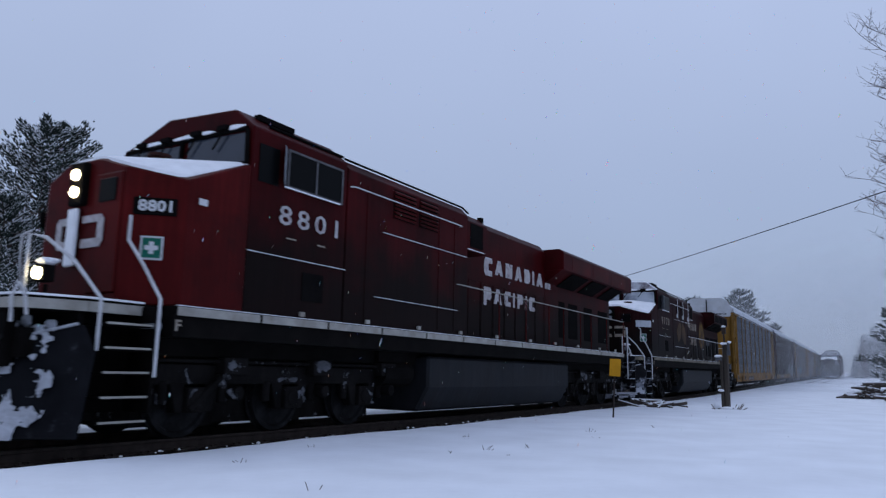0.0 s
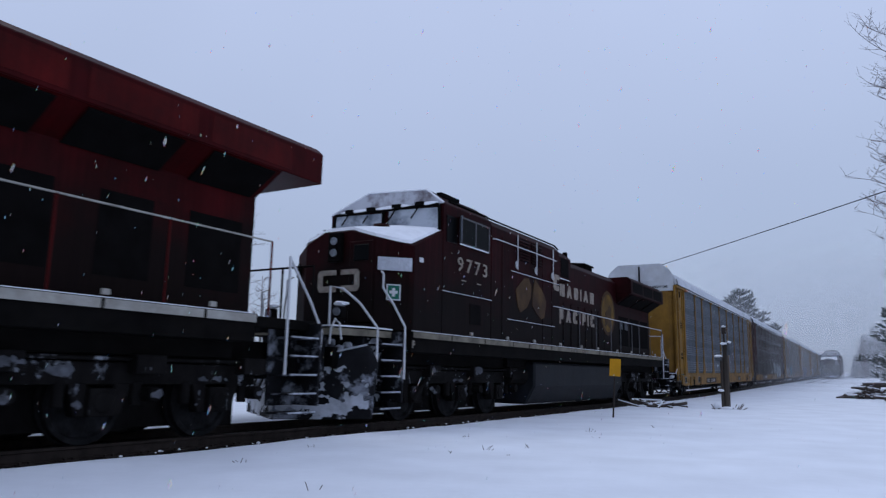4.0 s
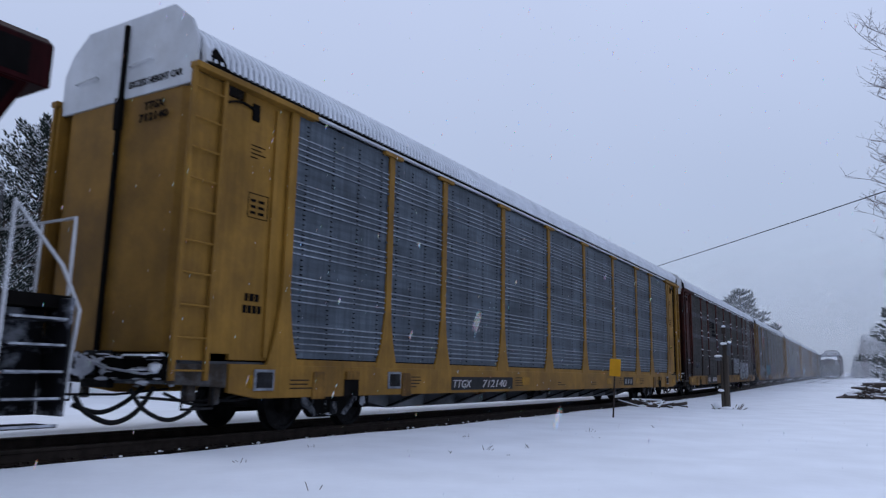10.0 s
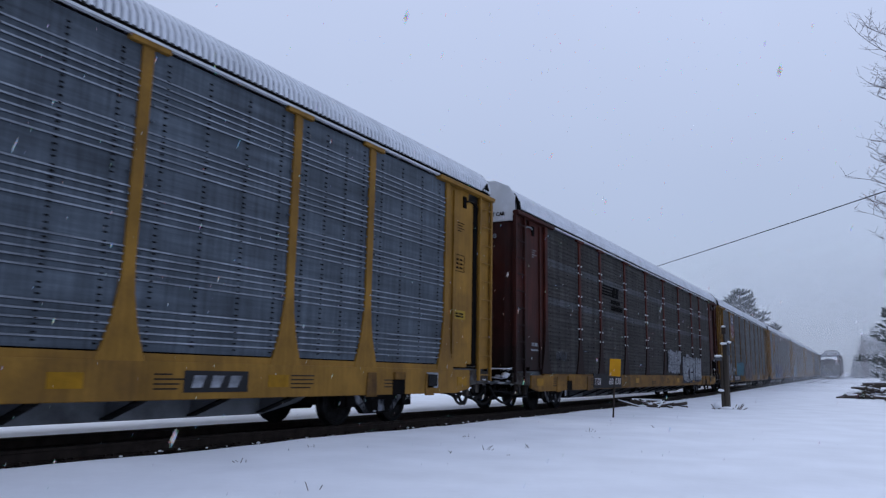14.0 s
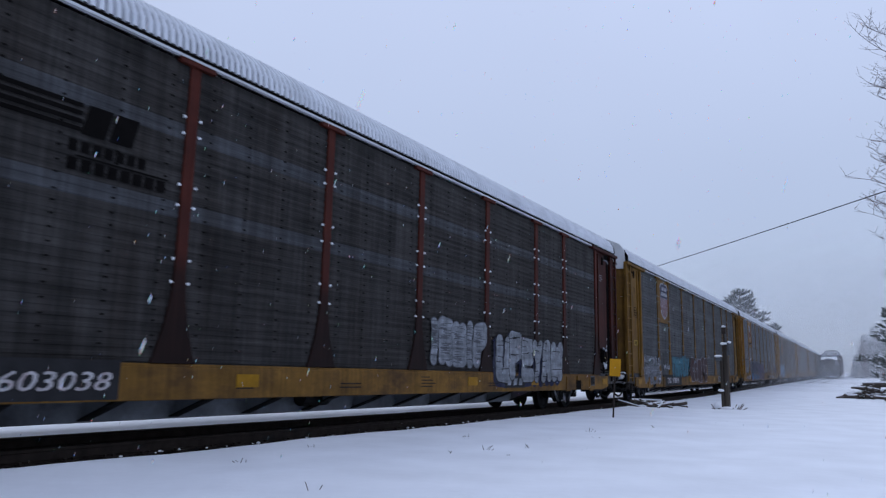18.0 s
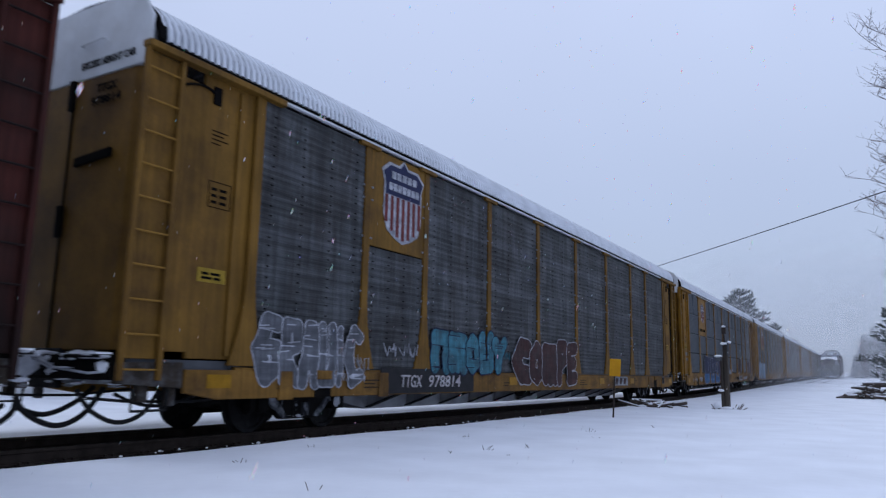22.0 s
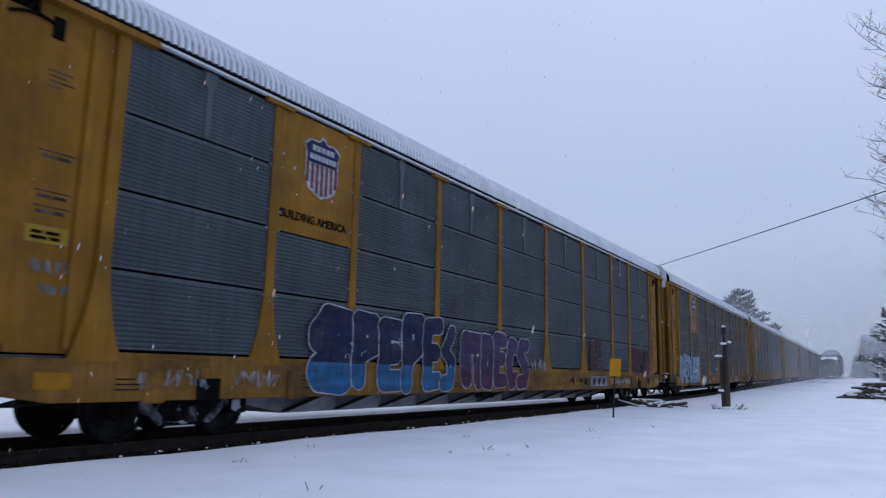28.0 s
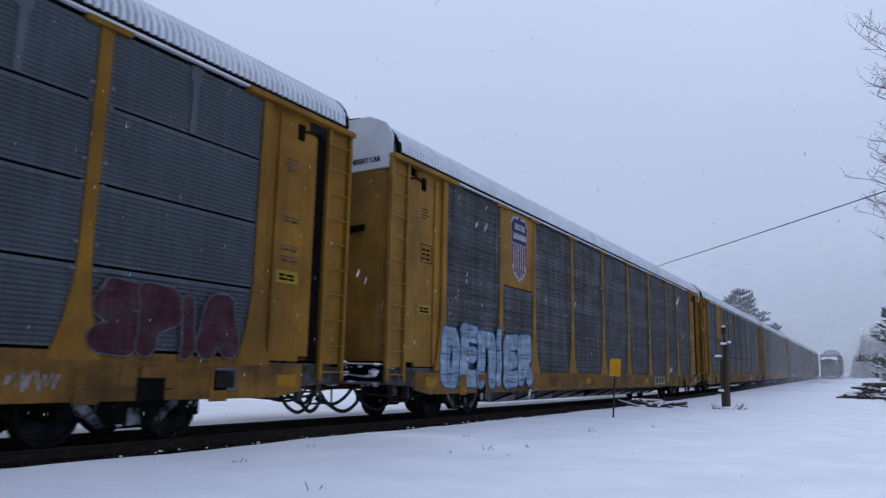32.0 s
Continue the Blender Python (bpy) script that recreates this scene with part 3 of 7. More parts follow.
def railway():
    bed = part("ballast_bed", along(B(), [(1.62, -0.72), (1.62, -0.27), (1.40, -0.22), (1.3, -0.20), (-1.35, -0.19), (-2.15, -0.25), (-2.15, -0.62)], -60, 340, 4), M_BALLAST)
    tagged(bed, "dark wet ballast shoulder swept bare of snow", "ballast", kind="structure")
    tr = thing("railway_track", "rusty steel rails on dark wooden ties, swept bare of snow", "railway track", kind="structure")
    for side in (-0.7525, 0.7525):
        part("rail", along(B(), RAIL_PROFILE, -60, 340, 4, side), M_RAIL, tr, "dark rust-brown steel rail")
    part("swept_bed", along(B(), [(0.66, -0.26), (0.66, -0.165), (0.2, -0.15), (-0.2, -0.15), (-0.66, -0.16), (-0.66, -0.26)], -60, 340, 2), M_BALLAST, tr, "dark ballast between the rails, swept bare")
    part("drifted_snow", along(B(), [(-0.86, -0.2), (-0.86, -0.12), (-1.6, -0.13), (-2.3, -0.15), (-2.3, -0.3)], -60, 340, 2), M_SNOW, tr, "snow drifted over the far tie ends")
    tie = B()
    box(tie, -1.30, 1.30, -0.11, 0.11, -0.20, -0.172)
    first = part("tie", tie, M_TIE, tr, bevel=0.008)
    spike = B()
    box(spike, 0.70, 0.96, -0.09, 0.09, -0.172, -0.150)
    box(spike, 0.855, 0.89, -0.07, -0.04, -0.150, -0.125)
    box(spike, 0.855, 0.89, 0.04, 0.07, -0.150, -0.125)
    plate = part("tie_plate", spike, M_RAIL, tr)
    rnd = random.Random(4)
    first.location = (track(-1)[0], -1, -DROP)
    plate.location = (track(-1)[0], -1, -DROP)
    for k in range(1, 120):
        y = -1 + 0.53 * k
        tx, tz = track(y)
        tz -= DROP
        again(first, pose(tx + rnd.uniform(-0.05, 0.05), y + rnd.uniform(-0.03, 0.03), tz + rnd.uniform(-0.006, 0.004), 0, 0, rnd.uniform(-1.5, 1.5)))
        if k < 70:
            again(plate, pose(tx, y, tz))
    stones = B()
    for k in range(1500):
        y = rnd.uniform(1.5, 30) if k < 1200 else rnd.uniform(30, 60)
        tx, tz = track(y)
        tz -= DROP
        x = tx + rnd.uniform(0.86, 1.42)
        s = rnd.uniform(0.015, 0.04)
        lump_at = (x, y, tz - 0.19 - max(0, (x - tx - 1.35)) * 0.16 + s * 0.3)
        vs = [stones.verts.new((lump_at[0] + s * a * rnd.uniform(0.6, 1.2), lump_at[1] + s * b * rnd.uniform(0.6, 1.2), lump_at[2] + s * c * rnd.uniform(0.6, 1.2))) for a, b, c in ((1, 0, 0), (-1, 0, 0), (0, 1, 0), (0, -1, 0), (0, 0, 1), (0, 0, -1))]
        for f in ((0, 2, 4), (2, 1, 4), (1, 3, 4), (3, 0, 4), (2, 0, 5), (1, 2, 5), (3, 1, 5), (0, 3, 5)):
            stones.faces.new([vs[i] for i in f])
    tagged(part("ballast_stones", stones, M_BALLAST), "loose dark crushed stones beside the rail", "ballast", kind="stuff")
    crumbs = B()
    for k in range(50):
        y = rnd.uniform(2, 34)
        tx, tz = track(y)
        tz -= DROP
        x = tx + rnd.uniform(1.27, 1.4)
        s = rnd.uniform(0.01, 0.03)
        lump(crumbs, (x, y, tz - 0.10 + s * 0.3), (s, s * 1.3, s * 0.7), k, 1)
    tagged(part("snow_crumbs", crumbs, M_CAP), "small crumbled snow lumps along the ballast edge", "snow", kind="stuff")


# ---- wheels and running gear ----
WHEELS = []


def wheelset_mesh(r, name):
    bm = B()
    for s in (-1, 1):
        prof = [(-0.075, r * 0.2), (-0.07, r * 0.86), (-0.075, r * 0.90), (-0.075, r + 0.028), (-0.045, r + 0.028), (-0.035, r), (0.065, r - 0.006), (0.065, r * 0.87), (0.02, r * 0.82), (0.02, r * 0.36), (0.075, r * 0.30), (0.075, r * 0.2)]
        lathe(bm, [(s * a, b) for a, b in prof], (s * 0.745, 0, 0), 28)
        lathe(bm, [(s * 0.80, 0.09), (s * 1.02, 0.085), (s * 1.02, 0.05)], (0, 0, 0), 12)
    rod(bm, (-0.7, 0, 0), (0.7, 0, 0), 0.085, 10)
    me = mesh_of(bm, M_TRUCK, name)
    return me


ME_LOCO_WHEEL = wheelset_mesh(0.53, "loco_wheelset")
ME_CAR_WHEEL = wheelset_mesh(0.42, "car_wheelset")


def add_wheels(truck, ys, r, me):
    for y in ys:
        w = new("wheelset", me)
        w.parent, w.location = truck, (0, y, r)
        tagged(w, "dark steel wheel pair on its axle")
        WHEELS.append((w, y, r))


def freight_truck(parent, y, keyed=True):
    bm = B()
    for s in (-1, 1):
        out = [(-1.12, 0.33), (-1.12, 0.55), (-0.72, 0.60), (-0.40, 0.74), (0.40, 0.74), (0.72, 0.60), (1.12, 0.55), (1.12, 0.33), (0.95, 0.33), (0.90, 0.46), (0.70, 0.44), (0.42, 0.20), (-0.42, 0.20), (-0.70, 0.44), (-0.90, 0.46), (-0.95, 0.33)]
        prism(bm, [(y + a, b) for a, b in out], "x", s * 0.93, s * 1.07)
        for k in (-0.87, 0.87):
            box(bm, s * 0.95 - 0.1, s * 0.95 + 0.16, y + k - 0.12, y + k + 0.12, 0.33, 0.53)
        box(bm, s * 1.0 - 0.09, s * 1.0 + 0.11, y - 0.22, y + 0.22, 0.50, 0.66)
        for k in (-0.18, 0, 0.18):
            rod(bm, (s * 1.02, y + k, 0.23), (s * 1.02, y + k, 0.50), 0.062, 10)
    box(bm, -1.0, 1.0, y - 0.2, y + 0.2, 0.48, 0.66)
    box(bm, -0.25, 0.25, y - 0.25, y + 0.25, 0.6, 0.85)
    tr = part("truck", bm, M_TRUCK_SNOW, parent, "black cast steel four-wheel truck patched with snow", bevel=0.012)
    tr.location = (0, 0, -DROP)
    rnd = random.Random(int(y * 7))
    for k in (-1, 1):
        fr = prism(B(), [(y + k * 0.86, 0.47), (y + k * 0.70, 0.45), (y + k * 0.43, 0.21), (y + k * 0.30, 0.23), (y + k * 0.52, 0.46), (y + k * 0.66, 0.56)], "x", 1.071, 1.078)
        part("frosted_arm", fr, M_FROSTED_ARM, tr, "side frame arm with snow blown onto it")
    part("spring_snow", box(B(), 1.086, 1.094, y - 0.02, y + 0.17, 0.24, 0.45), M_FROSTED_ARM, tr, "snow packed between the springs")
    tube(loop := B(), [(1.11, y - 0.62 + 0.15 * math.cos(0.45 * k), 0.52 - 0.16 * math.sin(0.45 * k)) for k in range(8)], 0.014, 5)
    part("brake_hanger", loop, M_UNDER, tr, "bent grey brake hanger")
    for dx, dy, z, w, h in ((1.114, 0.0, 0.63, 0.40, 0.07), (1.085, -0.12, 0.24, 0.36, 0.05), (1.114, 0.87, 0.44, 0.22, 0.2)):
        snow_film(tr, dx, y + dy, z, w, h, rnd.uniform(0, 90))
    add_wheels(tr, (y - 0.87, y + 0.87), 0.42, ME_CAR_WHEEL)
    return tr


def loco_truck(parent, ys):
    bm = B()
    y0, y1 = ys[0] - 0.75, ys[-1] + 0.75
    for s in (-1, 1):
        box(bm, s * 1.0 - 0.09, s * 1.0 + 0.09, y0, y1, 0.74, 1.02)
        for y in ys:
            prism(bm, [(y - 0.42, 0.76), (y - 0.30, 0.36), (y - 0.18, 0.36), (y - 0.18, 0.76)], "x", s * 0.92, s * 1.10)
            prism(bm, [(y + 0.18, 0.76), (y + 0.18, 0.36), (y + 0.30, 0.36), (y + 0.42, 0.76)], "x", s * 0.92, s * 1.10)
            box(bm, s * 1.03 - 0.10, s * 1.03 + 0.14, y - 0.17, y + 0.17, 0.36, 0.70)
            rod(bm, (s * 1.15, y, 0.53), (s * 1.19, y, 0.53), 0.13, 12)
            for k in (-0.52, 0.52):
                rod(bm, (s * 1.06, y + k, 0.48), (s * 1.06, y + k, 0.78), 0.075, 10)
            rod(bm, (s * 1.1, y + 0.62, 0.62), (s * 1.32, y + 0.62, 0.62), 0.10, 10)
            box(bm, s * 1.08, s * 1.28, y + 0.35, y + 0.80, 0.88, 1.12)
        rod(bm, (s * 1.18, y0 + 0.6, 0.4), (s * 1.18, y0 + 1.2, 0.9), 0.05, 8)
        tube(bm, [(s * 1.16, y0, 1.06), (s * 1.16, y1, 1.06)], 0.03)
    box(bm, -0.62, 0.62, y0 + 0.1, y1 - 0.1, 0.16, 1.05)
    for y in ys:
        box(bm, -0.66, 0.66, y + 0.2, y + 0.75, 0.12, 0.8)
    box(bm, -0.95, 0.95, y0, y0 + 0.2, 0.6, 0.95)
    box(bm, -0.95, 0.95, y1 - 0.2, y1, 0.6, 0.95)
    tr = part("truck", bm, M_TRUCK_SNOW, parent, "black six-wheel locomotive truck caked with snow", bevel=0.012)
    tr.location = (0, 0, -DROP)
    rnd = random.Random(int(ys[0] * 10))
    for y in ys:
        for dx, dy, z, w, h in ((1.104, -0.30, 0.58, 0.16, 0.44), (1.104, 0.30, 0.58, 0.16, 0.46), (1.094, 0.0, 0.80, 0.70, 0.14), (1.284, 0.57, 1.0, 0.46, 0.26), (1.174, 0.0, 0.55, 0.34, 0.30), (1.094, -0.6, 0.90, 0.6, 0.24), (1.324, 0.62, 0.62, 0.2, 0.2)):
            if rnd.random() < 0.45:
                snow_film(tr, dx, y + dy, z, 0.8 * w, 0.7 * h, rnd.uniform(0, 90), material=M_GRIMY_SNOW)
    add_wheels(tr, ys, 0.53, ME_LOCO_WHEEL)
    return tr


def coupler(parent, y, sign):
    bm = B()
    box(bm, -0.11, 0.11, min(y, y + sign * 0.55), max(y, y + sign * 0.55), 0.76, 0.98)
    prism(bm, [(-0.16, y + sign * 0.5), (0.16, y + sign * 0.5), (0.2, y + sign * 0.72), (0.05, y + sign * 0.82), (-0.06, y + sign * 0.62), (-0.2, y + sign * 0.78)], "z", 0.72, 1.02)
    box(bm, -0.3, 0.3, y - 0.05, y + 0.05, 0.6, 1.1)
    return part("coupler", bm, M_TRUCK, parent, "black knuckle coupler", bevel=0.01)


def hose(parent, pts, r=0.03):
    """A hanging air hose through the given points, smoothed."""
    fine = []
    for i in range(len(pts) - 1):
        p = [Vector(pts[max(i - 1, 0)]), Vector(pts[i]), Vector(pts[i + 1]), Vector(pts[min(i + 2, len(pts) - 1)])]
        for k in range(6):
            u = k / 6
            fine.append(0.5 * ((2 * p[1]) + (p[2] - p[0]) * u + (2 * p[0] - 5 * p[1] + 4 * p[2] - p[3]) * u * u + (3 * p[1] - 3 * p[2] + p[3] - p[0]) * u ** 3))
    fine.append(Vector(pts[-1]))
    return part("air_hose", tube(B(), fine, r), M_RUBBER, parent, "black rubber air hose hanging in a loop", smooth=True)


# ---- locomotives ----
def rect_face(bm, x, y0, y1, z0, z1, d=0.012):
    return box(bm, x - 0.01, x + d, y0, y1, z0, z1)


def frame_face(bm, x, y0, y1, z0, z1, w=0.05, d=0.03):
    box(bm, x - 0.01, x + d, y0, y1, z0, z0 + w)
    box(bm, x - 0.01, x + d, y0, y1, z1 - w, z1)
    box(bm, x - 0.01, x + d, y0, y0 + w, z0 + w, z1 - w)
    box(bm, x - 0.01, x + d, y1 - w, y1, z0 + w, z1 - w)
    return bm


def ledge_snow(bm, x, y0, y1, z, w=0.05, h=0.022):
    return prism(bm, [(x, z), (x + w, z), (x + w * 0.9, z + h), (x, z + h * 1.2)], "y", y0, y1)


SHAPES = {
    "round": ((0.18, 0), (1, 0), (1, 0.30), (0.55, 0.30), (0.55, 0.70), (1, 0.70), (1, 1), (0.18, 1), (0, 0.80), (0, 0.20)),
    "taper": ((0, 0), (0.34, 0), (0.42, 0.20), (0.58, 0.20), (0.66, 0), (1, 0), (0.66, 1), (0.34, 1)),
    "slots": ((0, 0), (0.34, 0), (0.34, 0.40), (0.46, 0), (1, 0), (1, 1), (0.66, 1), (0.66, 0.60), (0.54, 1), (0, 1)),
    "cut": ((0, 0), (0.78, 0), (1, 0.22), (1, 0.78), (0.78, 1), (0, 1)),
    "notch": ((0, 0), (0.36, 0), (0.36, 0.32), (0.86, 0.32), (1, 0.46), (1, 0.88), (0.86, 1), (0, 1)),
    "bar": ((0, 0), (1, 0), (1, 1), (0, 1))}


def letter_block(x, y, z, w, h, kind):
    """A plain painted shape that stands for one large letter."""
    return prism(B(), [(y + a * w, z + b * h) for a, b in SHAPES[kind]], "x", x, x + 0.005)


def shield_nose(bm, top):
    """The tapered nose, as a closed body under a crowned top."""
    plan = [(-0.35, -9.40, 3.66), (0.35, -9.40, 3.66), (0.95, -9.40, 3.48), (1.5, -8.85, 3.34), (1.5, -7.75, 3.84), (0.4, -7.75, 3.98), (-0.4, -7.75, 3.98), (-1.5, -7.75, 3.84), (-1.5, -8.85, 3.34), (-0.80, -9.40, 3.44)]
    lo = [bm.verts.new((x, y, 1.66)) for x, y, z in plan]
    hi = [bm.verts.new((x, y, z)) for x, y, z in plan]
    n = len(plan)
    for i in range(n):
        bm.faces.new((lo[i], lo[(i + 1) % n], hi[(i + 1) % n], hi[i]))
    bm.faces.new(lo[::-1])
    for f in ((0, 1, 5, 6), (1, 2, 3), (1, 3, 4), (1, 4, 5), (0, 6, 7), (0, 7, 8), (0, 8, 9)):
        bm.faces.new([hi[i] for i in f])
    return bm


def nose_snow(bm, h=0.05):
    plan = [(-0.3, -9.33, 3.67), (0.3, -9.33, 3.67), (0.88, -9.30, 3.50), (1.42, -8.82, 3.38), (1.46, -7.78, 3.83), (0.4, -7.78, 3.98), (-0.4, -7.78, 3.98), (-1.46, -7.78, 3.83), (-1.42, -8.82, 3.38), (-0.88, -9.30, 3.50)]
    lo = [bm.verts.new((x, y, z)) for x, y, z in plan]
    hi = [bm.verts.new((x * 0.97, y + 0.02, z + h)) for x, y, z in plan]
    n = len(plan)
    for i in range(n):
        bm.faces.new((lo[i], lo[(i + 1) % n], hi[(i + 1) % n], hi[i]))
    for f in ((0, 1, 5, 6), (1, 2, 3), (1, 3, 4), (1, 4, 5), (0, 6, 7), (0, 7, 8), (0, 8, 9)):
        bm.faces.new([hi[i] for i in f])
    return bm


def locomotive(number, red, stripe, letters, old, label):
    body = red if old else M_RED_BODY
    rear = 0.35 if old else 0.62
    L = thing("locomotive", label, "locomotive", "two locomotives at the head of the train")
    # underframe and deck
    fr = B()
    prism(fr, [(-1.55, 1.26), (1.55, 1.26), (1.55, 1.54), (1.58, 1.54), (1.58, 1.66), (-1.58, 1.66), (-1.58, 1.54), (-1.55, 1.54)], "y", -8.95, 10.0)
    box(fr, -0.9, 0.9, -10.5, 10.6 + rear, 0.95, 1.30)
    prism(fr, [(-1.0, -10.65), (1.0, -10.65), (1.25, -9.95), (1.25, -8.95), (-1.25, -8.95), (-1.25, -9.95)], "z", 1.50, 1.66)
    box(fr, -1.3, 1.3, 10.0, 11.0 + rear, 1.50, 1.66)
    box(fr, -1.1, 1.1, -8.9, 10.0, 1.02, 1.28)
    part("underframe", fr, M_BLACK, L, "black steel underframe and walkway", bevel=0.01)
    y = -8.93
    rnd = random.Random(3 if old else 2)
    while y < 9.9:
        n = rnd.choice((1.45, 1.45, 1.45, 0.9 if old else 1.45))
        n = min(n, 9.97 - y)
        if not (-6.2 < y + n / 2 < -5.3) or not old:
            seg = B()
            box(seg, 1.575, 1.587, y, y + n, 1.535, 1.65)
            part("stripe", seg, stripe, L, "cream reflective stripe on the sill")
        y += n + 0.05
    for k in range(10):
        yy = -6.6 + 1.75 * k + rnd.uniform(-0.2, 0.2)
        part("reflector", box(B(), 1.50, 1.54, yy, yy + 0.10, 1.70, 1.77), M_STRIPE, L, "small pale reflector plate")
    sills = B()
    ledge_snow(sills, 1.50, -8.9, 9.9, 1.662, 0.070, 0.010)
    part("sill_snow", sills, M_CAP, L, "thin snow along the sill")
    # nose and cab
    part("nose", shield_nose(B(), 0), red, L, "red tapered nose", bevel=0.02)
    part("nose_snow", nose_snow(B(), 0.06 if not old else 0.08), M_CAP, L, "fresh snow lying on the nose", smooth=False)
    cab = B()
    prism(cab, [(-1.5, 1.66), (1.5, 1.66), (1.5, 4.45), (1.08, 4.78), (-0.45, 4.86), (-1.55, 4.45)], "y", -7.76, -5.52)
    cabin = part("cab", cab, body, L, "red cab with a faceted roof", bevel=0.02)
    ws = B()
    for x0, x1 in ((0.10, 1.38), (-1.38, -0.10)):
        v = [ws.verts.new(p) for p in ((x0, -7.80, 3.98 if abs(x0) < abs(x1) else 3.88), (x1, -7.80, 3.88 if abs(x0) < abs(x1) else 3.98), (x1, -7.78, 4.36), (x0, -7.78, 4.40))]
        w = [ws.verts.new(q.co + Vector((0, 0.03, 0))) for q in v]
        ws.faces.new(v)
        ws.faces.new(w[::-1])
        for i in range(4):
            ws.faces.new((v[i], w[i], w[(i + 1) % 4], v[(i + 1) % 4]))
    part("windscreen", ws, M_SCREEN if not old else M_FROST_GLASS, cabin, "dark cab windscreen panes" if not old else "windscreen panes frosted over with snow")
    wf = B()
    for a, b in (((-1.44, -7.81, 3.86), (-1.40, -7.79, 4.40)), ((1.44, -7.81, 3.86), (1.40, -7.79, 4.40)), ((-0.04, -7.81, 3.98), (-0.04, -7.79, 4.42)), ((-1.40, -7.80, 4.42), (1.40, -7.80, 4.42)), ((0.05, -7.82, 3.98), (1.42, -7.82, 3.86)), ((-0.05, -7.82, 3.98), (-1.42, -7.82, 3.86))):
        rod(wf, a, b, 0.035, 6)
    for x in (0.95, 0.35, -0.35, -0.95):
        rod(wf, (x, -7.84, 4.44), (x - 0.22, -7.85, 4.16), 0.016, 6)
        box(wf, x - 0.10, x + 0.10, -7.90, -7.76, 4.43, 4.50)
    part("windscreen_frame", wf, M_DARK, cabin, "black window frame with wipers")
    brow = B()
    lump(brow, (1.15, -7.80, 4.45), (0.22, 0.04, 0.05), 5, 2)
    lump(brow, (0.2, -7.80, 4.46), (0.5, 0.04, 0.045), 6, 2)
    lump(brow, (-0.8, -7.80, 4.46), (0.5, 0.04, 0.05), 7, 2)
    if old:
        part("frosted_brow", prism(B(), [(-1.52, 4.44), (1.50, 4.44), (1.07, 4.775), (-0.46, 4.855)], "y", -7.785, -7.762), M_FROST_BROW, cabin, "snow blown thinly over the red cab front")
        tube(brow, [(-1.52, -7.77, 4.46), (-0.46, -7.77, 4.865), (1.07, -7.77, 4.785), (1.50, -7.77, 4.46)], 0.025, 6)
    part("roof_snow", brow, M_CAP, cabin, "snow stuck above the windscreen")
    roof_edge = B()
    tube(roof_edge, [(1.36, -7.3, 4.59), (1.36, -5.5, 4.59)], 0.025)
    box(roof_edge, 1.1, 1.22, -7.4, -6.6, 4.70, 4.79)
    part("drip_rail", roof_edge, M_DARK, cabin)
    sw = B()
    rect_face(sw, 1.5, -7.62, -7.20, 3.64, 4.22)
    part("cab_window", sw, M_GLASS, cabin, "small dark front side window")
    sf = B()
    frame_face(sf, 1.5, -7.02, -5.66, 3.67, 4.29, 0.035, 0.03)
    box(sf, 1.49, 1.53, -6.36, -6.32, 3.70, 4.26)
    part("window_frame", sf, M_FRAME, cabin, "grey aluminium sliding window frame")
    for a, b in ((-6.985, -6.36), (-6.32, -5.695)):
        g = B()
        rect_face(g, 1.5, a, b, 3.705, 4.255, 0.016)
        part("window_pane", g, M_GLASS, cabin, "dark sliding window pane")
    wind = B()
    prism(wind, [(1.50, -7.06), (1.64, -7.22), (1.655, -7.21), (1.515, -7.04)], "z", 3.70, 4.26)
    part("wind_deflector", wind, M_PAINT_SILVER, cabin, "pale wind deflector beside the window")
    seams = B()
    ledge_snow(seams, 1.5, -7.75, -5.50, 2.57, 0.024, 0.008)
    ledge_snow(seams, 1.48, -4.40, -1.20, 3.42, 0.026, 0.008)
    ledge_snow(seams, 1.48, -4.60, -1.60, 2.20, 0.026, 0.008)
    ledge_snow(seams, 1.48, -1.15, -0.40, 3.62, 0.035, 0.014)
    ledge_snow(seams, 1.52, -7.08, -5.74, 3.655, 0.03, 0.02)
    part("ledge_snow", seams, M_CAP, L, "lines of snow on the narrow ledges")
    dk = B()
    rect_face(dk, 1.5, -6.55, -6.05, 1.95, 2.40)
    part("access_cover", dk, M_DARK, L, "dark access opening under the cab window")
    lettering("road_number", number, 0.30, (1.512, -7.14, 3.08), letters, L, "+x", 1.40, spacing=1.35, weight=0.012, label="white road number on the cab side")
    sub = B()
    bars(sub, 1.5, -6.95, 2.87, (0.22, -0.3, 0.20), 0.022, 0.1)
    tagged(part("small_marking", sub, M_CREAM, L), kind="stuff")
    # nose fittings
    for s in (-1, 1):
        o = part("number_board", box(B(), -0.27, 0.27, -0.035, 0.02, -0.115, 0.115), M_DARK, L, "black number board on the nose flank", bevel=0.01)
        o.matrix_basis = pose(s * 1.225, -9.125, 2.95, 0, 0, 45 * s)
    if not old:
        t = lettering("board_number", number, 0.145, (0, 0, 0), M_WHITE, L, "-y", 0.42, label="white road number on the board")
        t.matrix_basis = pose(1.225, -9.125, 2.885, 0, 0, 45) @ pose(-0.21, -0.042, 0)
    else:
        sn = B()
        box(sn, -0.34, 0.34, -0.05, -0.035, -0.13, 0.13)
        o = part("board_snow", sn, M_STUCK, L, "number board plastered with snow")
        o.matrix_basis = pose(1.225, -9.125, 2.95, 0, 0, 45)
    cr = B()
    box(cr, -0.17, 0.17, -0.015, 0, -0.19, 0.19)
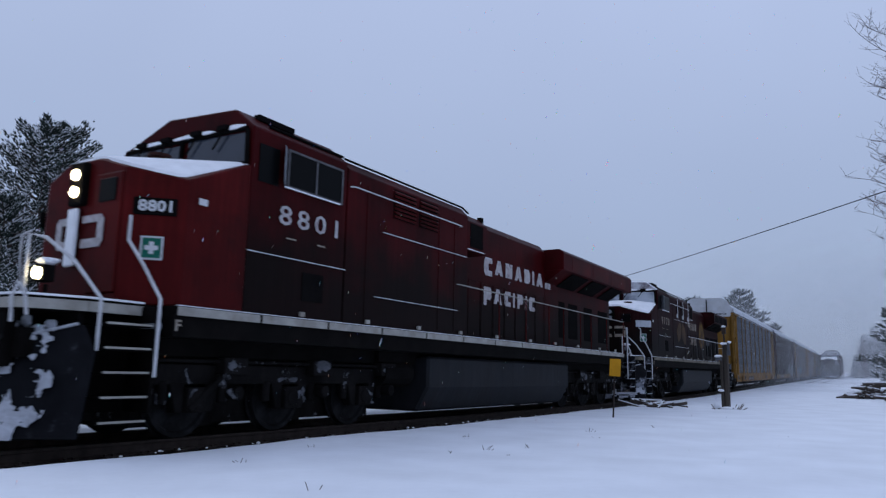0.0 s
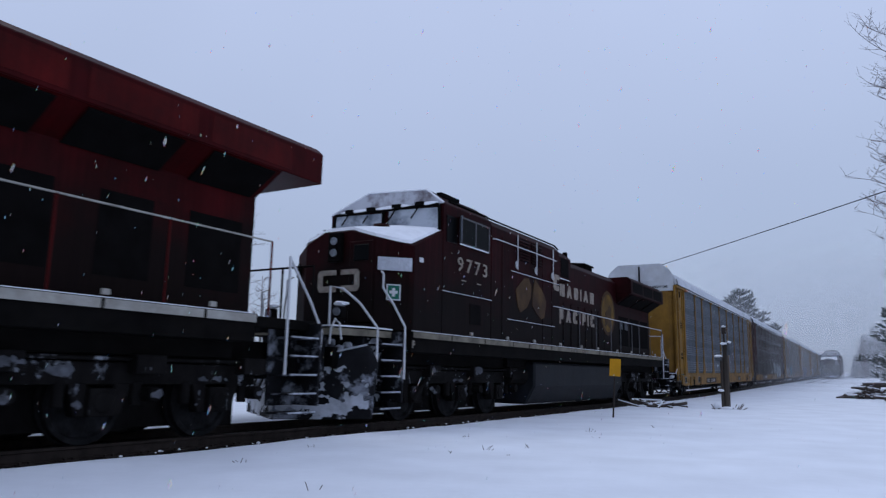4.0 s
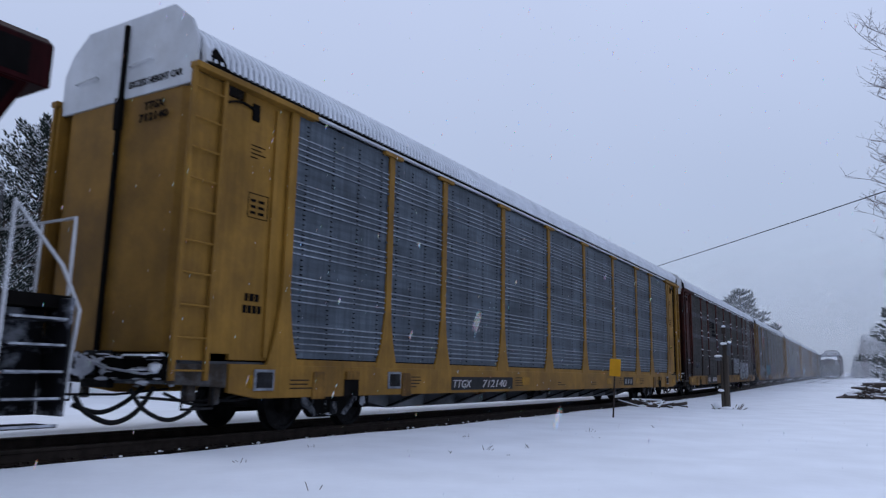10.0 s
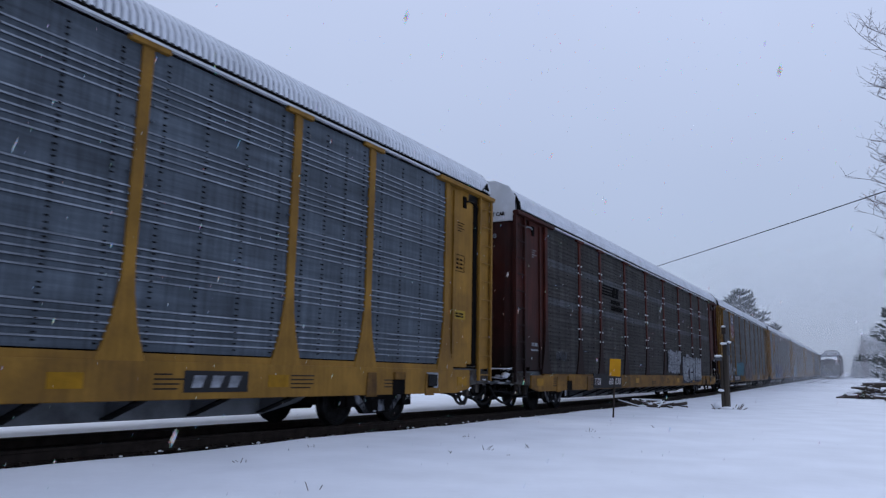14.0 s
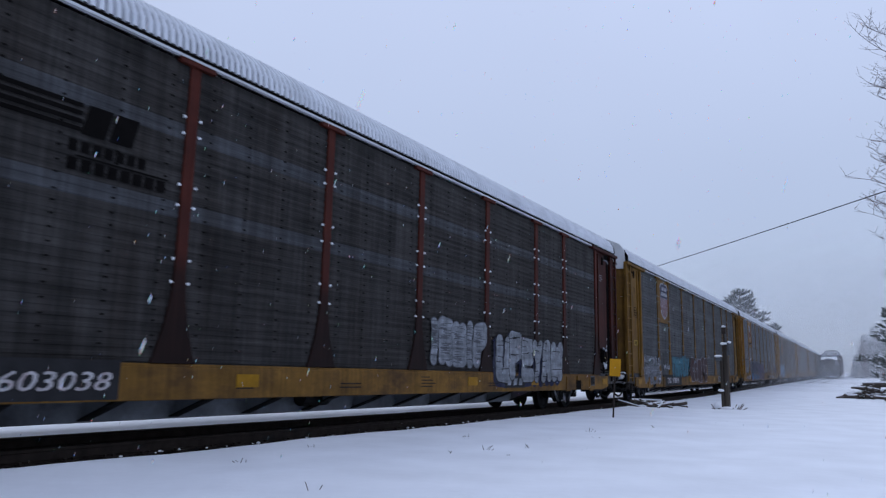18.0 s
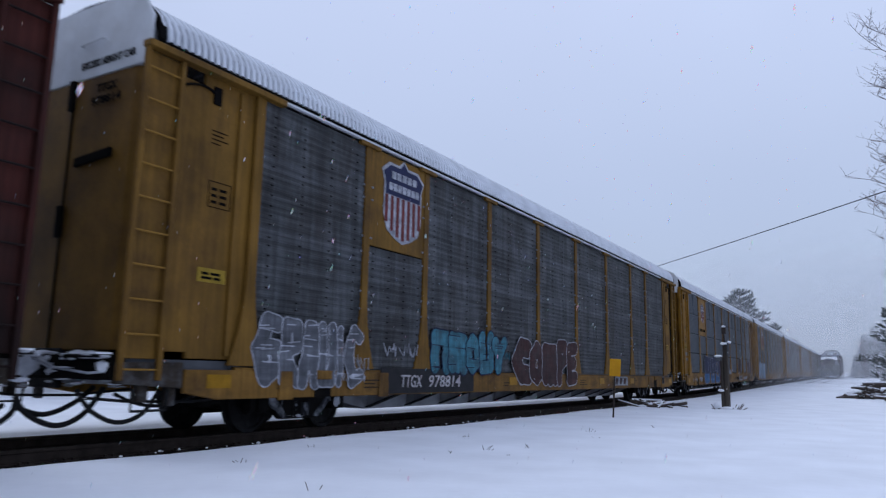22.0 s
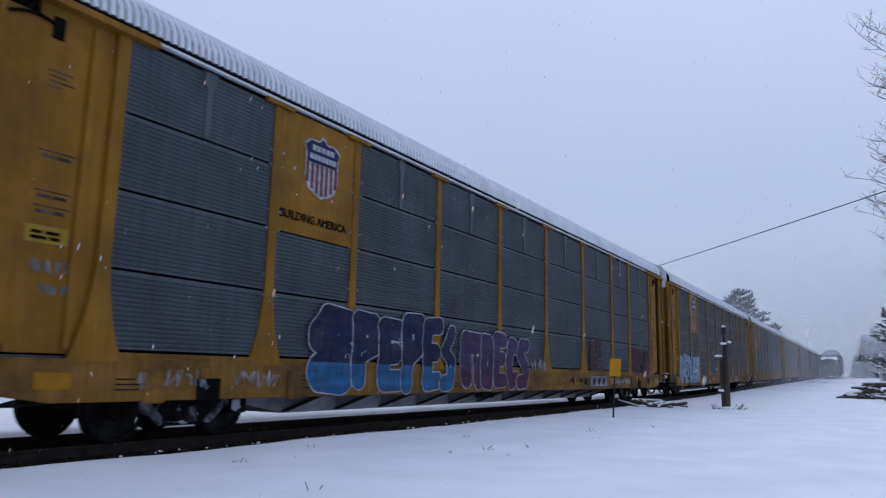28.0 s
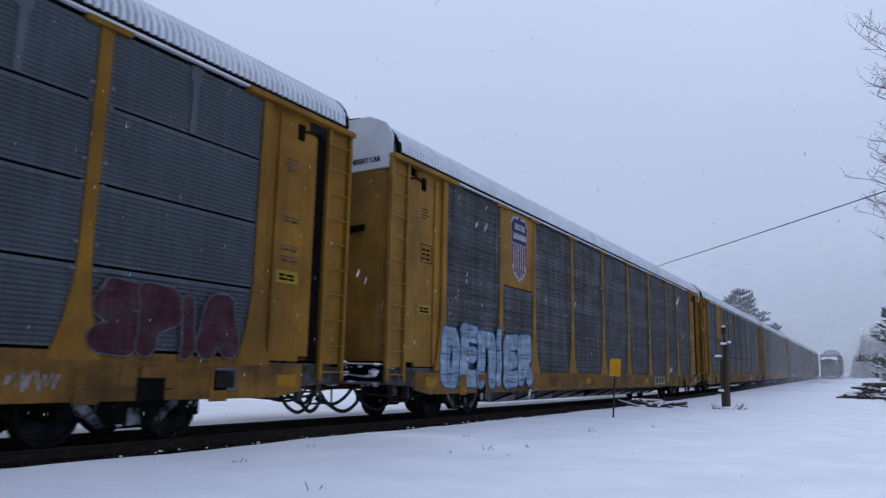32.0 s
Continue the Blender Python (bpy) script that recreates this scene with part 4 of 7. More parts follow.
    plate = part("safety_sign", cr, M_WHITE, L, "white-edged green sign with a white cross")
    plate.matrix_basis = pose(1.22, -9.13, 2.40, 0, 0, 45) @ Matrix.Scale(0.82, 4)
    cg = B()
    box(cg, -0.14, 0.14, -0.024, -0.012, -0.16, 0.16)
    part("sign_field", cg, M_GREEN, plate, "green field")
    cw = B()
    box(cw, -0.1, 0.1, -0.032, -0.02, -0.035, 0.035)
    box(cw, -0.035, 0.035, -0.031, -0.021, -0.1, 0.1)
    part("sign_cross", cw, M_WHITE, plate, "white cross")
    door = B()
    box(door, 0.34, 0.92, -9.43, -9.39, 1.8, 3.42)
    nd = part("nose_door", door, red, L, "red nose door", bevel=0.02)
    dw = B()
    box(dw, 0.46, 0.82, -9.45, -9.42, 3.02, 3.34)
    part("door_window", dw, M_GLASS, nd, "dark rounded door window", bevel=0.012)
    for s0 in (-0.42, 0.16):
        logo = B()
        o = [(s0, 2.42), (s0 + 0.40, 2.42), (s0 + 0.46, 2.50), (s0 + 0.46, 2.80), (s0 + 0.40, 2.86), (s0, 2.86), (s0, 2.76), (s0 + 0.34, 2.76), (s0 + 0.34, 2.54), (s0, 2.54)]
        if s0 < 0:
            o = [(2 * s0 + 0.46 - x, z) for x, z in o][::-1]
        prism(logo, o, "y", -9.452, -9.435)
        part("nose_emblem", logo, letters, L, "plain white block of the nose emblem")
    hl = B()
    box(hl, -0.16, 0.16, -9.50, -9.38, 3.02, 3.62)
    head = part("headlight", hl, M_DARK if old else M_BLACK, L, "twin headlight housing on the nose", bevel=0.02)
    for zz in (3.44, 3.20):
        lamp = B()
        rod(lamp, (0, -9.53, zz), (0, -9.49, zz), 0.078, 16)
        part("lens", lamp, M_PAINT_SILVER if old else M_LAMP, head, "glowing warm headlight lens" if not old else "unlit headlight lens")
    for s in (-1, 1):
        dl = B()
        box(dl, s * 0.84 - 0.10, s * 0.84 + 0.10, -10.35, -10.2, 1.84, 2.04)
        rod(dl, (s * 0.84, -10.25, 1.66), (s * 0.84, -10.25, 1.82), 0.03, 8)
        d = part("ditch_light", dl, M_BLACK, L, "ditch light on the front platform", bevel=0.02)
        le = B()
        rod(le, (s * 0.84, -10.385, 1.94), (s * 0.84, -10.35, 1.94), 0.075, 16)
        part("lens", le, M_PAINT_SILVER if old else M_LAMP, d, "glowing warm ditch light lens" if not old else "snowed-over ditch light lens")
        cp = B()
        lump(cp, (s * 0.84, -10.25, 2.09), (0.15, 0.12, 0.05), 8, 2)
        part("snow_cap", cp, M_CAP, d)
    if not old:
        ns = B()
        prism(ns, [(-0.16, -9.48), (0.06, -9.50), (0.08, -9.44), (-0.16, -9.42)], "z", 2.18, 2.98)
        part("snow_strip", ns, M_CAP, L, "upright strip of snow stuck under the headlight", bevel=0.02)
    ant = B()
    rod(ant, (0.5, -8.6, 3.78), (0.5, -8.6, 3.86), 0.12, 12)
    rod(ant, (0.5, -8.6, 3.86), (0.5, -8.6, 3.90), 0.17, 12)
    part("nose_antenna", ant, M_BROWN, L, "small round antenna dome on the nose")
    pl = B()
    rect_face(pl, 1.5, -8.66, -8.52, 3.05, 3.14)
    part("builder_plate", pl, M_WHITE, L)
    # pilot, plough, steps and handrails
    for s in (-1, 1):
        pw = B()
        face = [(0.0, -11.0, 0.02), (s * 1.50, -10.12, 0.06), (s * 1.54, -10.02, 1.02), (s * 1.40, -10.10, 1.34), (s * 0.0, -10.74, 1.02)]
        f0 = [pw.verts.new(p) for p in face]
        f1 = [pw.verts.new((x, y + 0.05, z)) for x, y, z in face]
        pw.faces.new(f0)
        pw.faces.new(f1[::-1])
        for k in range(5):
            pw.faces.new((f0[k], f1[k], f1[(k + 1) % 5], f0[(k + 1) % 5]))
        wing = part("plough_wing", pw, M_FROST if old else M_PLOUGH, L, "black pilot plough wing", bevel=0.01)
        cap = B()
        rnd = random.Random(3 + s)
        tube(cap, [(s * 0.02, -10.77, 1.03), (s * 0.7, -10.45, 1.18), (s * 1.38, -10.13, 1.35)], 0.018, 6)
        tube(cap, [(s * 0.02, -10.72, 1.12), (s * 0.6, -10.44, 1.25), (s * 1.0, -10.26, 1.33)], 0.013, 6)
        # snow packed against the plough, following its curved face
        for n, (u, z, w, h) in enumerate(((0.25, 0.32, 1.1, 0.75), (0.62, 0.20, 0.9, 0.4), (0.35, 0.95, 0.9, 0.4), (0.85, 0.42, 0.6, 0.5)) if old else ((0.55, 0.30, 0.62, 0.62), (0.62, 1.10, 0.50, 0.34), (0.30, 0.85, 0.6, 0.35), (0.75, 0.70, 0.4, 0.3))):
            ys = 1.5 * u - 0.62 * w + 0.025 * np.arange(int(1.24 * w / 0.025) + 2)
            zs = z - 0.62 * h + 0.025 * np.arange(int(1.24 * h / 0.025) + 2)
            me = paint_film("stuck_snow", ys, zs, ragged(ys, zs, w, h, 3.0 * n + (11 if old else 0)), 0)
            for v in me.vertices:
                a, b = min(max(v.co.y / 1.5, 0.02), 0.99), min(max(v.co.z, 0.04), 1.02 + 0.30 * min(max(v.co.y / 1.4, 0), 1))
                v.co = (s * 1.5 * a, -11.02 + 0.88 * a + 0.255 * b * (1 - a) - 0.012, b)
            if me.polygons:
                me.materials.append(M_STUCK)
                tagged(new("stuck_snow", me), "ragged sheet of snow on the plough").parent = wing
        tagged(part("plough_snow", cap, M_STUCK, wing, "snow stuck on the plough"), kind="stuff")
    pil = B()
    box(pil, -0.72, 0.72, -10.60, -10.45, 0.85, 1.5)
    box(pil, -1.2, 1.2, -10.02, -9.95, 0.5, 1.5)
    part("pilot", pil, M_FROST if old else M_BLACK, L, "black pilot plate", bevel=0.01)
    for x0, y0, x1, y1 in ((-1.0, -10.655, 1.0, -10.655), (1.004, -10.655, 1.256, -9.955), (1.256, -9.95, 1.256, -9.2)):
        st, sn = B(), B()
        d = Vector((y1 - y0, x0 - x1, 0)).normalized() * -0.012
        if d.x < 0 or d.y > 0:
            d = -d
        for bm, z0, z1, k in ((st, 1.51, 1.63, 1.0), (sn, 1.66, 1.685, 2.0)):
            a = [bm.verts.new((x + d.x * j * k, y + d.y * j * k, z)) for z in (z0, z1) for x, y, j in ((x0, y0, -1), (x1, y1, -1), (x1, y1, 1), (x0, y0, 1))]
            for f in ((3, 2, 1, 0), (4, 5, 6, 7), (0, 1, 5, 4), (1, 2, 6, 5), (2, 3, 7, 6), (3, 0, 4, 7)):
                bm.faces.new([a[i] for i in f])
        part("platform_stripe", st, stripe, L, "cream stripe round the front platform")
        part("platform_snow", sn, M_CAP, L, "line of snow on the platform's edge")
    sp = B()
    for k in range(5):
        lump(sp, (0.5 + 0.13 * k, -10.52 + 0.07 * k, 1.28 + 0.05 * (k % 3)), (0.10, 0.04, 0.07), k, 2)
    part("pilot_snow", sp, M_SLUSH, L, "snow stuck behind the coupler")
    lettering("end_letter", "F", 0.14, (1.56, -8.93, 1.34), M_CREAM, L, "+x", 0.09, label="small letter F on the sill")
    part("sill_disc", rod(B(), (1.28, -9.17, 1.38), (1.53, -9.17, 1.38), 0.062, 14), M_PAINT_SILVER, L, "small pale round plate")
    for sgn, yb in ((-1, -9.55), (1, 10.48 + rear)):
        for s in (-1, 1):
            well = B()
            box(well, s * 1.05 - 0.02, s * 1.05 + 0.02, yb - 0.32, yb + 0.32, 0.32, 1.5)
            box(well, min(s * 1.05, s * 1.54), max(s * 1.05, s * 1.54), yb + 0.33, yb + 0.37, 0.32, 1.62)
            part("step_well", well, M_FROST if old or sgn > 0 else M_BLACK, L, bevel=0.006)
            for k in range(5):
                z = 0.22 + 0.288 * k
                tr = B()
                box(tr, s * 1.30 - 0.22, s * 1.30 + 0.22, yb - 0.31, yb + 0.31, z - 0.02, z + 0.01)
                step = part("step", tr, M_FROST if old or sgn > 0 else M_BLACK, L, "black steel step", bevel=0.005)
                ed = B()
                box(ed, s * 1.52 - 0.012, s * 1.52 + 0.012, yb - 0.31, yb + 0.31, z - 0.006, z + 0.02)
                part("step_edge", ed, M_STRIPE if sgn < 0 and not old else M_SLUSH, step, "white step edge with a little snow")
    for s in (-1, 1):
        hr = B()
        tube(hr, [(s * 1.55, -9.18, 0.75), (s * 1.55, -9.18, 1.72), (s * 1.38, -9.35, 2.15), (s * 1.22, -9.47, 2.45), (s * 1.22, -9.47, 2.72), (s * 1.12, -9.40, 2.78)], 0.022, 8)
        part("handrail", hr, M_WHITE, L, "white bent grab rail beside the steps")
        hr = B()
        tube(hr, [(s * 1.45, -9.92, 1.05), (s * 1.45, -9.92, 1.66), (s * 1.2, -10.15, 2.1), (s * 1.0, -10.4, 2.35), (s * 0.75, -10.45, 2.40), (s * 0.75, -10.45, 1.7)], 0.022, 8)
        part("handrail", hr, M_WHITE, L, "white bent grab rail beside the steps")
        hr = B()
        tube(hr, [(s * 1.48, 10.1 + rear, 0.80), (s * 1.48, 10.1 + rear, 1.70), (s * 1.48, 10.1 + rear, 2.62)], 0.022, 8)
        tube(hr, [(s * 1.40, 10.92 + rear, 0.60), (s * 1.42, 10.98 + rear, 1.50), (s * 1.30, 10.80 + rear, 2.0), (s * 1.45, 10.12 + rear, 2.60)], 0.022, 8)
        tube(hr, [(s * 1.40, 10.92 + rear, 1.1), (s * 1.2, 11.02 + rear, 1.35), (s * 1.1, 11.0 + rear, 1.6)], 0.02, 8)
        part("handrail", hr, M_WHITE, L, "bent grab rail at the rear steps")
        lp = B()
        tube(lp, [(s * 0.95, -10.66, 1.35), (s * 1.02, -10.72, 1.62), (s * 1.10, -10.70, 1.78), (s * 1.16, -10.66, 1.70), (s * 1.18, -10.62, 1.42)], 0.02, 7)
        part("cut_lever", lp, M_WHITE, L)
    # cabinet, hood, radiator
    cb = B()
    prism(cb, [(-1.48, 1.66), (1.48, 1.66), (1.48, 4.37), (1.30, 4.56), (-1.30, 4.56), (-1.48, 4.37)], "y", -5.47, -1.15)
    prism(cb, [(-1.47, 3.60), (1.47, 3.60), (1.47, 4.28), (1.28, 4.47), (-1.28, 4.47), (-1.47, 4.28)], "y", -1.15, -0.20)
    part("equipment_cabinet", cb, body, L, "red equipment cabinet behind the cab", bevel=0.015)
    gap = B()
    box(gap, -1.42, 1.42, -5.53, -5.46, 1.7, 4.40)
    part("cab_joint", gap, M_DARK, L)
    for y0, y1 in ((-4.08, -3.30), (-3.17, -2.45)):
        lv = B()
        rect_face(lv, 1.48, y0, y1, 3.76, 4.33, 0.004)
        lou = part("louvre", lv, M_DARK, L, "dark louvred air intake")
        for k in range(7):
            z = 3.785 + 0.078 * k
            part("slat", prism(B(), [(1.482, z), (1.515, z - 0.01), (1.518, z + 0.012), (1.482, z + 0.05)], "y", y0 + 0.02, y1 - 0.02), red, lou)
    dk = B()
    rect_face(dk, 1.47, -1.02, -0.42, 3.70, 4.24, 0.01)
    part("dark_grille", dk, M_DARK, L, "dark grille at the cabinet's rear")
    vs = B()
    for yv in (-4.9, -2.4, -1.75):
        box(vs, 1.475, 1.49, yv, yv + 0.03, 1.75, 4.2)
    part("panel_joint", vs, body, L)
    hl2 = B()
    tube(hl2, [(1.48, -5.40, 4.06), (1.56, -5.36, 4.06), (1.56, -1.55, 4.06), (1.48, -1.50, 4.06)], 0.013, 7)
    if old:
        for yy in (-4.15, -2.95, -1.80):
            tube(hl2, [(1.56, yy, 3.48), (1.56, yy, 4.36)], 0.014, 6)
            lump(hl2, (1.53, yy, 3.60), (0.035, 0.05, 0.11), 3, 1)
    part("grab_rail", hl2, M_WHITE, L, "long white grab rail along the cabinet")
    tr = B()
    tube(tr, [(1.32, -5.4, 4.59), (1.32, -1.15, 4.59), (1.34, -0.9, 4.50)], 0.022, 6)
    box(tr, 1.25, 1.36, -0.30, -0.18, 4.40, 4.52)
    part("roof_edge", tr, M_DARK, L)
    hd = B()
    ht = 4.49 if old else 4.65
    prism(hd, [(-0.92, 1.66), (0.92, 1.66), (0.92, ht - 0.19), (0.74, ht), (-0.74, ht), (-0.92, ht - 0.19)], "y", -1.15, 6.0 if old else 4.55)
    hood = part("engine_hood", hd, body, L, "red engine hood", bevel=0.015)
    for k in range(7):
        yv = -0.1 + 0.66 * k
        part("hood_door", frame_face(B(), 0.92, yv, yv + 0.62, 1.78, 3.10, 0.015, 0.010), body, hood)
    for k in range(3):
        part("hood_hatch", box(B(), -0.4, 0.4, 0.3 + 1.4 * k, 1.0 + 1.4 * k, ht - 0.01, ht + 0.05), red, hood, bevel=0.01)
    if old:
        sk = B()
        box(sk, -0.45, 0.45, 3.90, 4.66, 4.45, 4.74)
        prism(sk, [(-0.52, 4.74), (0.52, 4.74), (0.46, 4.82), (0.0, 4.86), (-0.46, 4.82)], "y", 3.84, 4.72)
        part("exhaust_stack", sk, M_DARK, L, "black square exhaust stack", bevel=0.01)
    rd = B()
    prism(rd, [(-0.92, 1.66), (0.92, 1.66), (0.92, 3.55), (1.48, 3.92), (-1.48, 3.92), (-0.92, 3.55)], "y", 5.95 if old else 4.55, 10.45)
    prism(rd, [(-1.50, 3.915), (1.50, 3.915), (1.50, 4.42), (1.36, 4.54), (-1.36, 4.54), (-1.50, 4.42)], "y", 5.95 if old else 4.60, 10.66 if old else 11.34)
    rad = part("radiator_section", rd, body, L, "red flared radiator housing", bevel=0.015)
    for k in range(3):
        yv = 6.2 + 1.45 * k if old else 5.3 + 1.85 * k
        part("radiator_grille", rect_face(B(), 1.5, yv, yv + (1.3 if old else 1.6), 3.98, 4.36, 0.004), M_DARK if old else red, rad, "dark radiator grille")
    for a, b in ((6.2, 7.4), (7.6, 8.9), (9.1, 10.2)) if old else ((5.6, 6.1), (6.4, 7.2), (7.8, 8.6), (9.2, 10.2)):
        part("intake_screen", rect_face(B(), 0.92, a, b, 2.0, 3.1, 0.004), M_DARK, rad, "dark side screen under the radiators")
    for a, b in ((6.1, 7.4), (7.6, 8.9), (9.1, 10.3)) if old else ((5.4, 6.8), (7.2, 8.6), (9.1, 10.3)):
        sc = B()
        prism(sc, [(0.93, 3.54), (1.46, 3.88), (1.47, 3.865), (0.94, 3.525)], "y", a, b)
        part("sloped_screen", sc, M_DARK, rad, "dark sloped air screen")
    if old:
        for q in (6.30, 6.94):
            part("pale_panel", rect_face(B(), 0.925, q, q + 0.36, 2.62, 2.95, 0.01), M_UNDER, rad, "pale snowy panel")
    # large name in plain blocks
    first = (("round", 0.44), ("taper", 0.46), ("slots", 0.40), ("taper", 0.46), ("cut", 0.38), ("bar", 0.13), ("taper", 0.46), ("slots", 0.40))
    under = (("notch", 0.40), ("taper", 0.46), ("round", 0.38), ("bar", 0.13), ("notch", 0.34), ("bar", 0.13), ("round", 0.38))
    for line, y0, y1, z in ((first, 0.70 if not old else -0.98, 4.95 if not old else 3.42, 3.38 if not old else 3.28), (under, 0.70 if not old else 0.20, 3.80 if not old else 3.42, 2.63 if not old else 2.50)):
        space = (y1 - y0 - sum(w for _, w in line)) / (len(line) - 1)
        y = y0
        for k, (kind, w) in enumerate(line):
            h = 0.46 if k == 0 else 0.385
            on_box = old and line is first and k == 0
            part("letter_block", letter_block(1.485 if on_box else 0.923, -1.62 if on_box else y, z - (h - 0.385) + (0.03 if on_box else 0), w, h, kind), letters, L, "faded pale block of a large painted name")
            y += w + space
    if old:
        gp = B()
        prism(gp, [(-4.12, 2.98), (-4.00, 2.55), (-3.84, 2.42), (-3.45, 2.58), (-3.19, 2.86), (-3.16, 3.16), (-3.34, 3.36), (-3.62, 3.32), (-3.86, 3.16)], "x", 1.482, 1.492)
        part("faded_emblem", gp, M_OCHRE, L, "faded gold emblem patch")
        gp = B()
        prism(gp, [(-3.11, 2.66), (-2.80, 2.46), (-2.50, 2.34), (-2.30, 2.40), (-2.16, 2.84), (-2.45, 3.14), (-2.70, 3.26), (-2.92, 3.40), (-3.06, 3.02)], "x", 1.482, 1.492)
        part("faded_emblem", gp, M_OCHRE, L, "faded gold emblem patch")
        gr = B()
        rod(gr, (0.922, 4.92, 3.10), (0.932, 4.92, 3.10), 0.80, 26)
        part("round_emblem", gr, M_GOLD, L, "faded gold round emblem")
        gr = B()
        prism(gr, [(4.55, 2.60), (4.80, 2.70), (5.02, 2.58), (5.30, 2.66), (5.24, 3.02), (5.32, 3.30), (5.05, 3.42), (4.86, 3.20), (4.60, 3.12)], "x", 0.932, 0.938)
        part("emblem_centre", gr, M_OCHRE, L, "darker worn shape in the emblem")
        part("emblem_ring", lathe(B(), [(0.922, 0.68), (0.936, 0.68), (0.936, 0.80), (0.922, 0.80)], (0, 4.92, 3.10), 30), M_OCHRE, L, "darker ring of the round emblem")
    # walkway handrail
    for s in (-1, 1):
        rl = B()
        tube(rl, [(s * 1.47, -1.62, 2.77), (s * 1.48, -1.5, 2.78), (s * 1.48, 10.30, 2.78)], 0.014, 7)
        part("walkway_rail", rl, M_WHITE if old else M_STRIPE, L, "thin pale walkway handrail")
        for k, yy in enumerate((0.45, 2.0, 3.52, 4.60, 5.98, 6.92, 8.45, 10.3)):
            po = B()
            tube(po, [(s * 1.48, yy, 1.66), (s * 1.48, yy, 2.78)], 0.016, 6)
            part("rail_post", po, M_FRAME if old else M_RED, L, "grey handrail post" if old else "")
    er = B()
    ye = 10.96 + rear
    tube(er, [(-1.2, ye, 1.66), (-1.2, ye, 2.6), (1.2, ye, 2.6), (1.2, ye, 1.66)], 0.02, 7)
    tube(er, [(0.5, ye, 1.66), (0.5, ye, 2.6)], 0.02, 7)
    part("end_rail", er, M_WHITE if old else M_BLACK, L, "end handrail")
    # tank, running gear, couplers
    tk = B()
    tb = 0.10
    prism(tk, [(-1.42, 1.20), (1.42, 1.20), (1.42, 0.58), (1.15, tb), (-1.15, tb), (-1.42, 0.58)], "y", -2.78 if old else -2.6, 4.8 if old else 5.08)
    part("fuel_tank", tk, M_TANK, L, "grey fuel tank with sloped lower flanks", bevel=0.05)
    ai = B()
    rod(ai, (1.05, -3.9, 0.85), (1.05, -2.95, 0.85), 0.26, 16)
    rod(ai, (-1.05, -3.9, 0.85), (-1.05, -2.95, 0.85), 0.26, 16)
    box(ai, -1.2, 1.2, -4.0, -2.9, 1.05, 1.3)
    part("air_reservoir", ai, M_BLACK, L, "black air reservoir", bevel=0.0)
    loco_truck(L, (-8.15, -6.25, -4.35))
    loco_truck(L, (6.1, 7.95, 9.75))
    coupler(L, -10.6, -1)
    coupler(L, 10.8 + rear * 0.6, 1)
    for s in (-1, 1):
        for k in range(3):
            x = s * (0.4 + 0.16 * k)
            hose(L, [(x, -10.62, 1.2), (x, -10.78, 1.0), (x, -10.85, 0.72), (x * 0.9, -10.95, 0.60)], 0.024)
            hose(L, [(x, 11.0 + rear, 1.2), (x, 11.12 + rear, 1.0), (x, 11.2 + rear, 0.72), (x * 0.9, 11.25 + rear, 0.60)], 0.024)
    if old:
        for n in range(5):
            snow_film(L, 1.071, -9.55, 0.45 + 0.25 * n, 0.55, 0.3, n + 20)
    return L


# ---- autorack cars ----
POSTS = (-11.715, -9.035, -7.06, -4.27, -1.42, 1.42, 4.27, 7.06, 9.035, 11.715)
OFF = 0.135
CAR = 28.6
ROOF = []


def ribbed(bm, x, y0, y1, zs, depth):
    """A sheet at x whose profile steps out by the depths given with the heights."""
    a = [bm.verts.new((x + d, y0, z)) for z, d in zip(zs, depth)]
    b = [bm.verts.new((x + d, y1, z)) for z, d in zip(zs, depth)]
    for i in range(len(zs) - 1):
        bm.faces.new((a[i], b[i], b[i + 1], a[i + 1]))
    c = [bm.verts.new((x - 0.03, y0, zs[0])), bm.verts.new((x - 0.03, y1, zs[0])), bm.verts.new((x - 0.03, y1, zs[-1])), bm.verts.new((x - 0.03, y0, zs[-1]))]
    bm.faces.new((c[3], c[2], c[1], c[0]))
    bm.faces.new((a[0], c[0], c[1], b[0]))
    bm.faces.new((a[-1], b[-1], c[2], c[3]))
    return bm


def rib_profile(style, z0, z1):
    zs, ds = [z0], [0.0]
    if style == "fine":
        z = z0 + 0.03
        while z < z1 - 0.05:
            zs += [z, z + 0.022, z + 0.036]
            ds += [0.0, 0.028, 0.0]
            z += 0.058
    elif style == "banded":
        k, z = 0, z0 + 0.10
        while z < z1 - 0.12:
            zs += [z, z + 0.008, z + 0.030, z + 0.038]
            ds += [0.0, 0.022, 0.022, 0.0]
            k += 1
            z += 0.095 if k % 5 else 0.36
    else:
        z = z0 + 0.04
        k = 0
        while z < z1 - 0.12:
            zs += [z, z + 0.015, z + 0.05, z + 0.065]
            ds += [0.0, 0.010, 0.010, 0.0]
            z += 0.106
            k += 1
    return zs + [z1], ds + [0.0]


def post_mesh(bm, y, s, wide=0.085):
    """An upright with a flared foot and a short cap under the eaves."""
    a, b = (1.55, 1.598)
    half = [(0.34, 0.92), (0.29, 1.05), (0.18, 1.40), (0.115, 1.75), (wide, 2.10), (wide, 4.93)]
    pts = [(y + a, b) for a, b in half] + [(y - a, b) for a, b in half[::-1]]
    prism(bm, pts, "x", min(s * a, s * b), max(s * a, s * b))
    box(bm, min(s * 1.56, s * 1.64), max(s * 1.56, s * 1.64), y - 0.30, y + 0.30, 4.86, 4.945)
    return bm


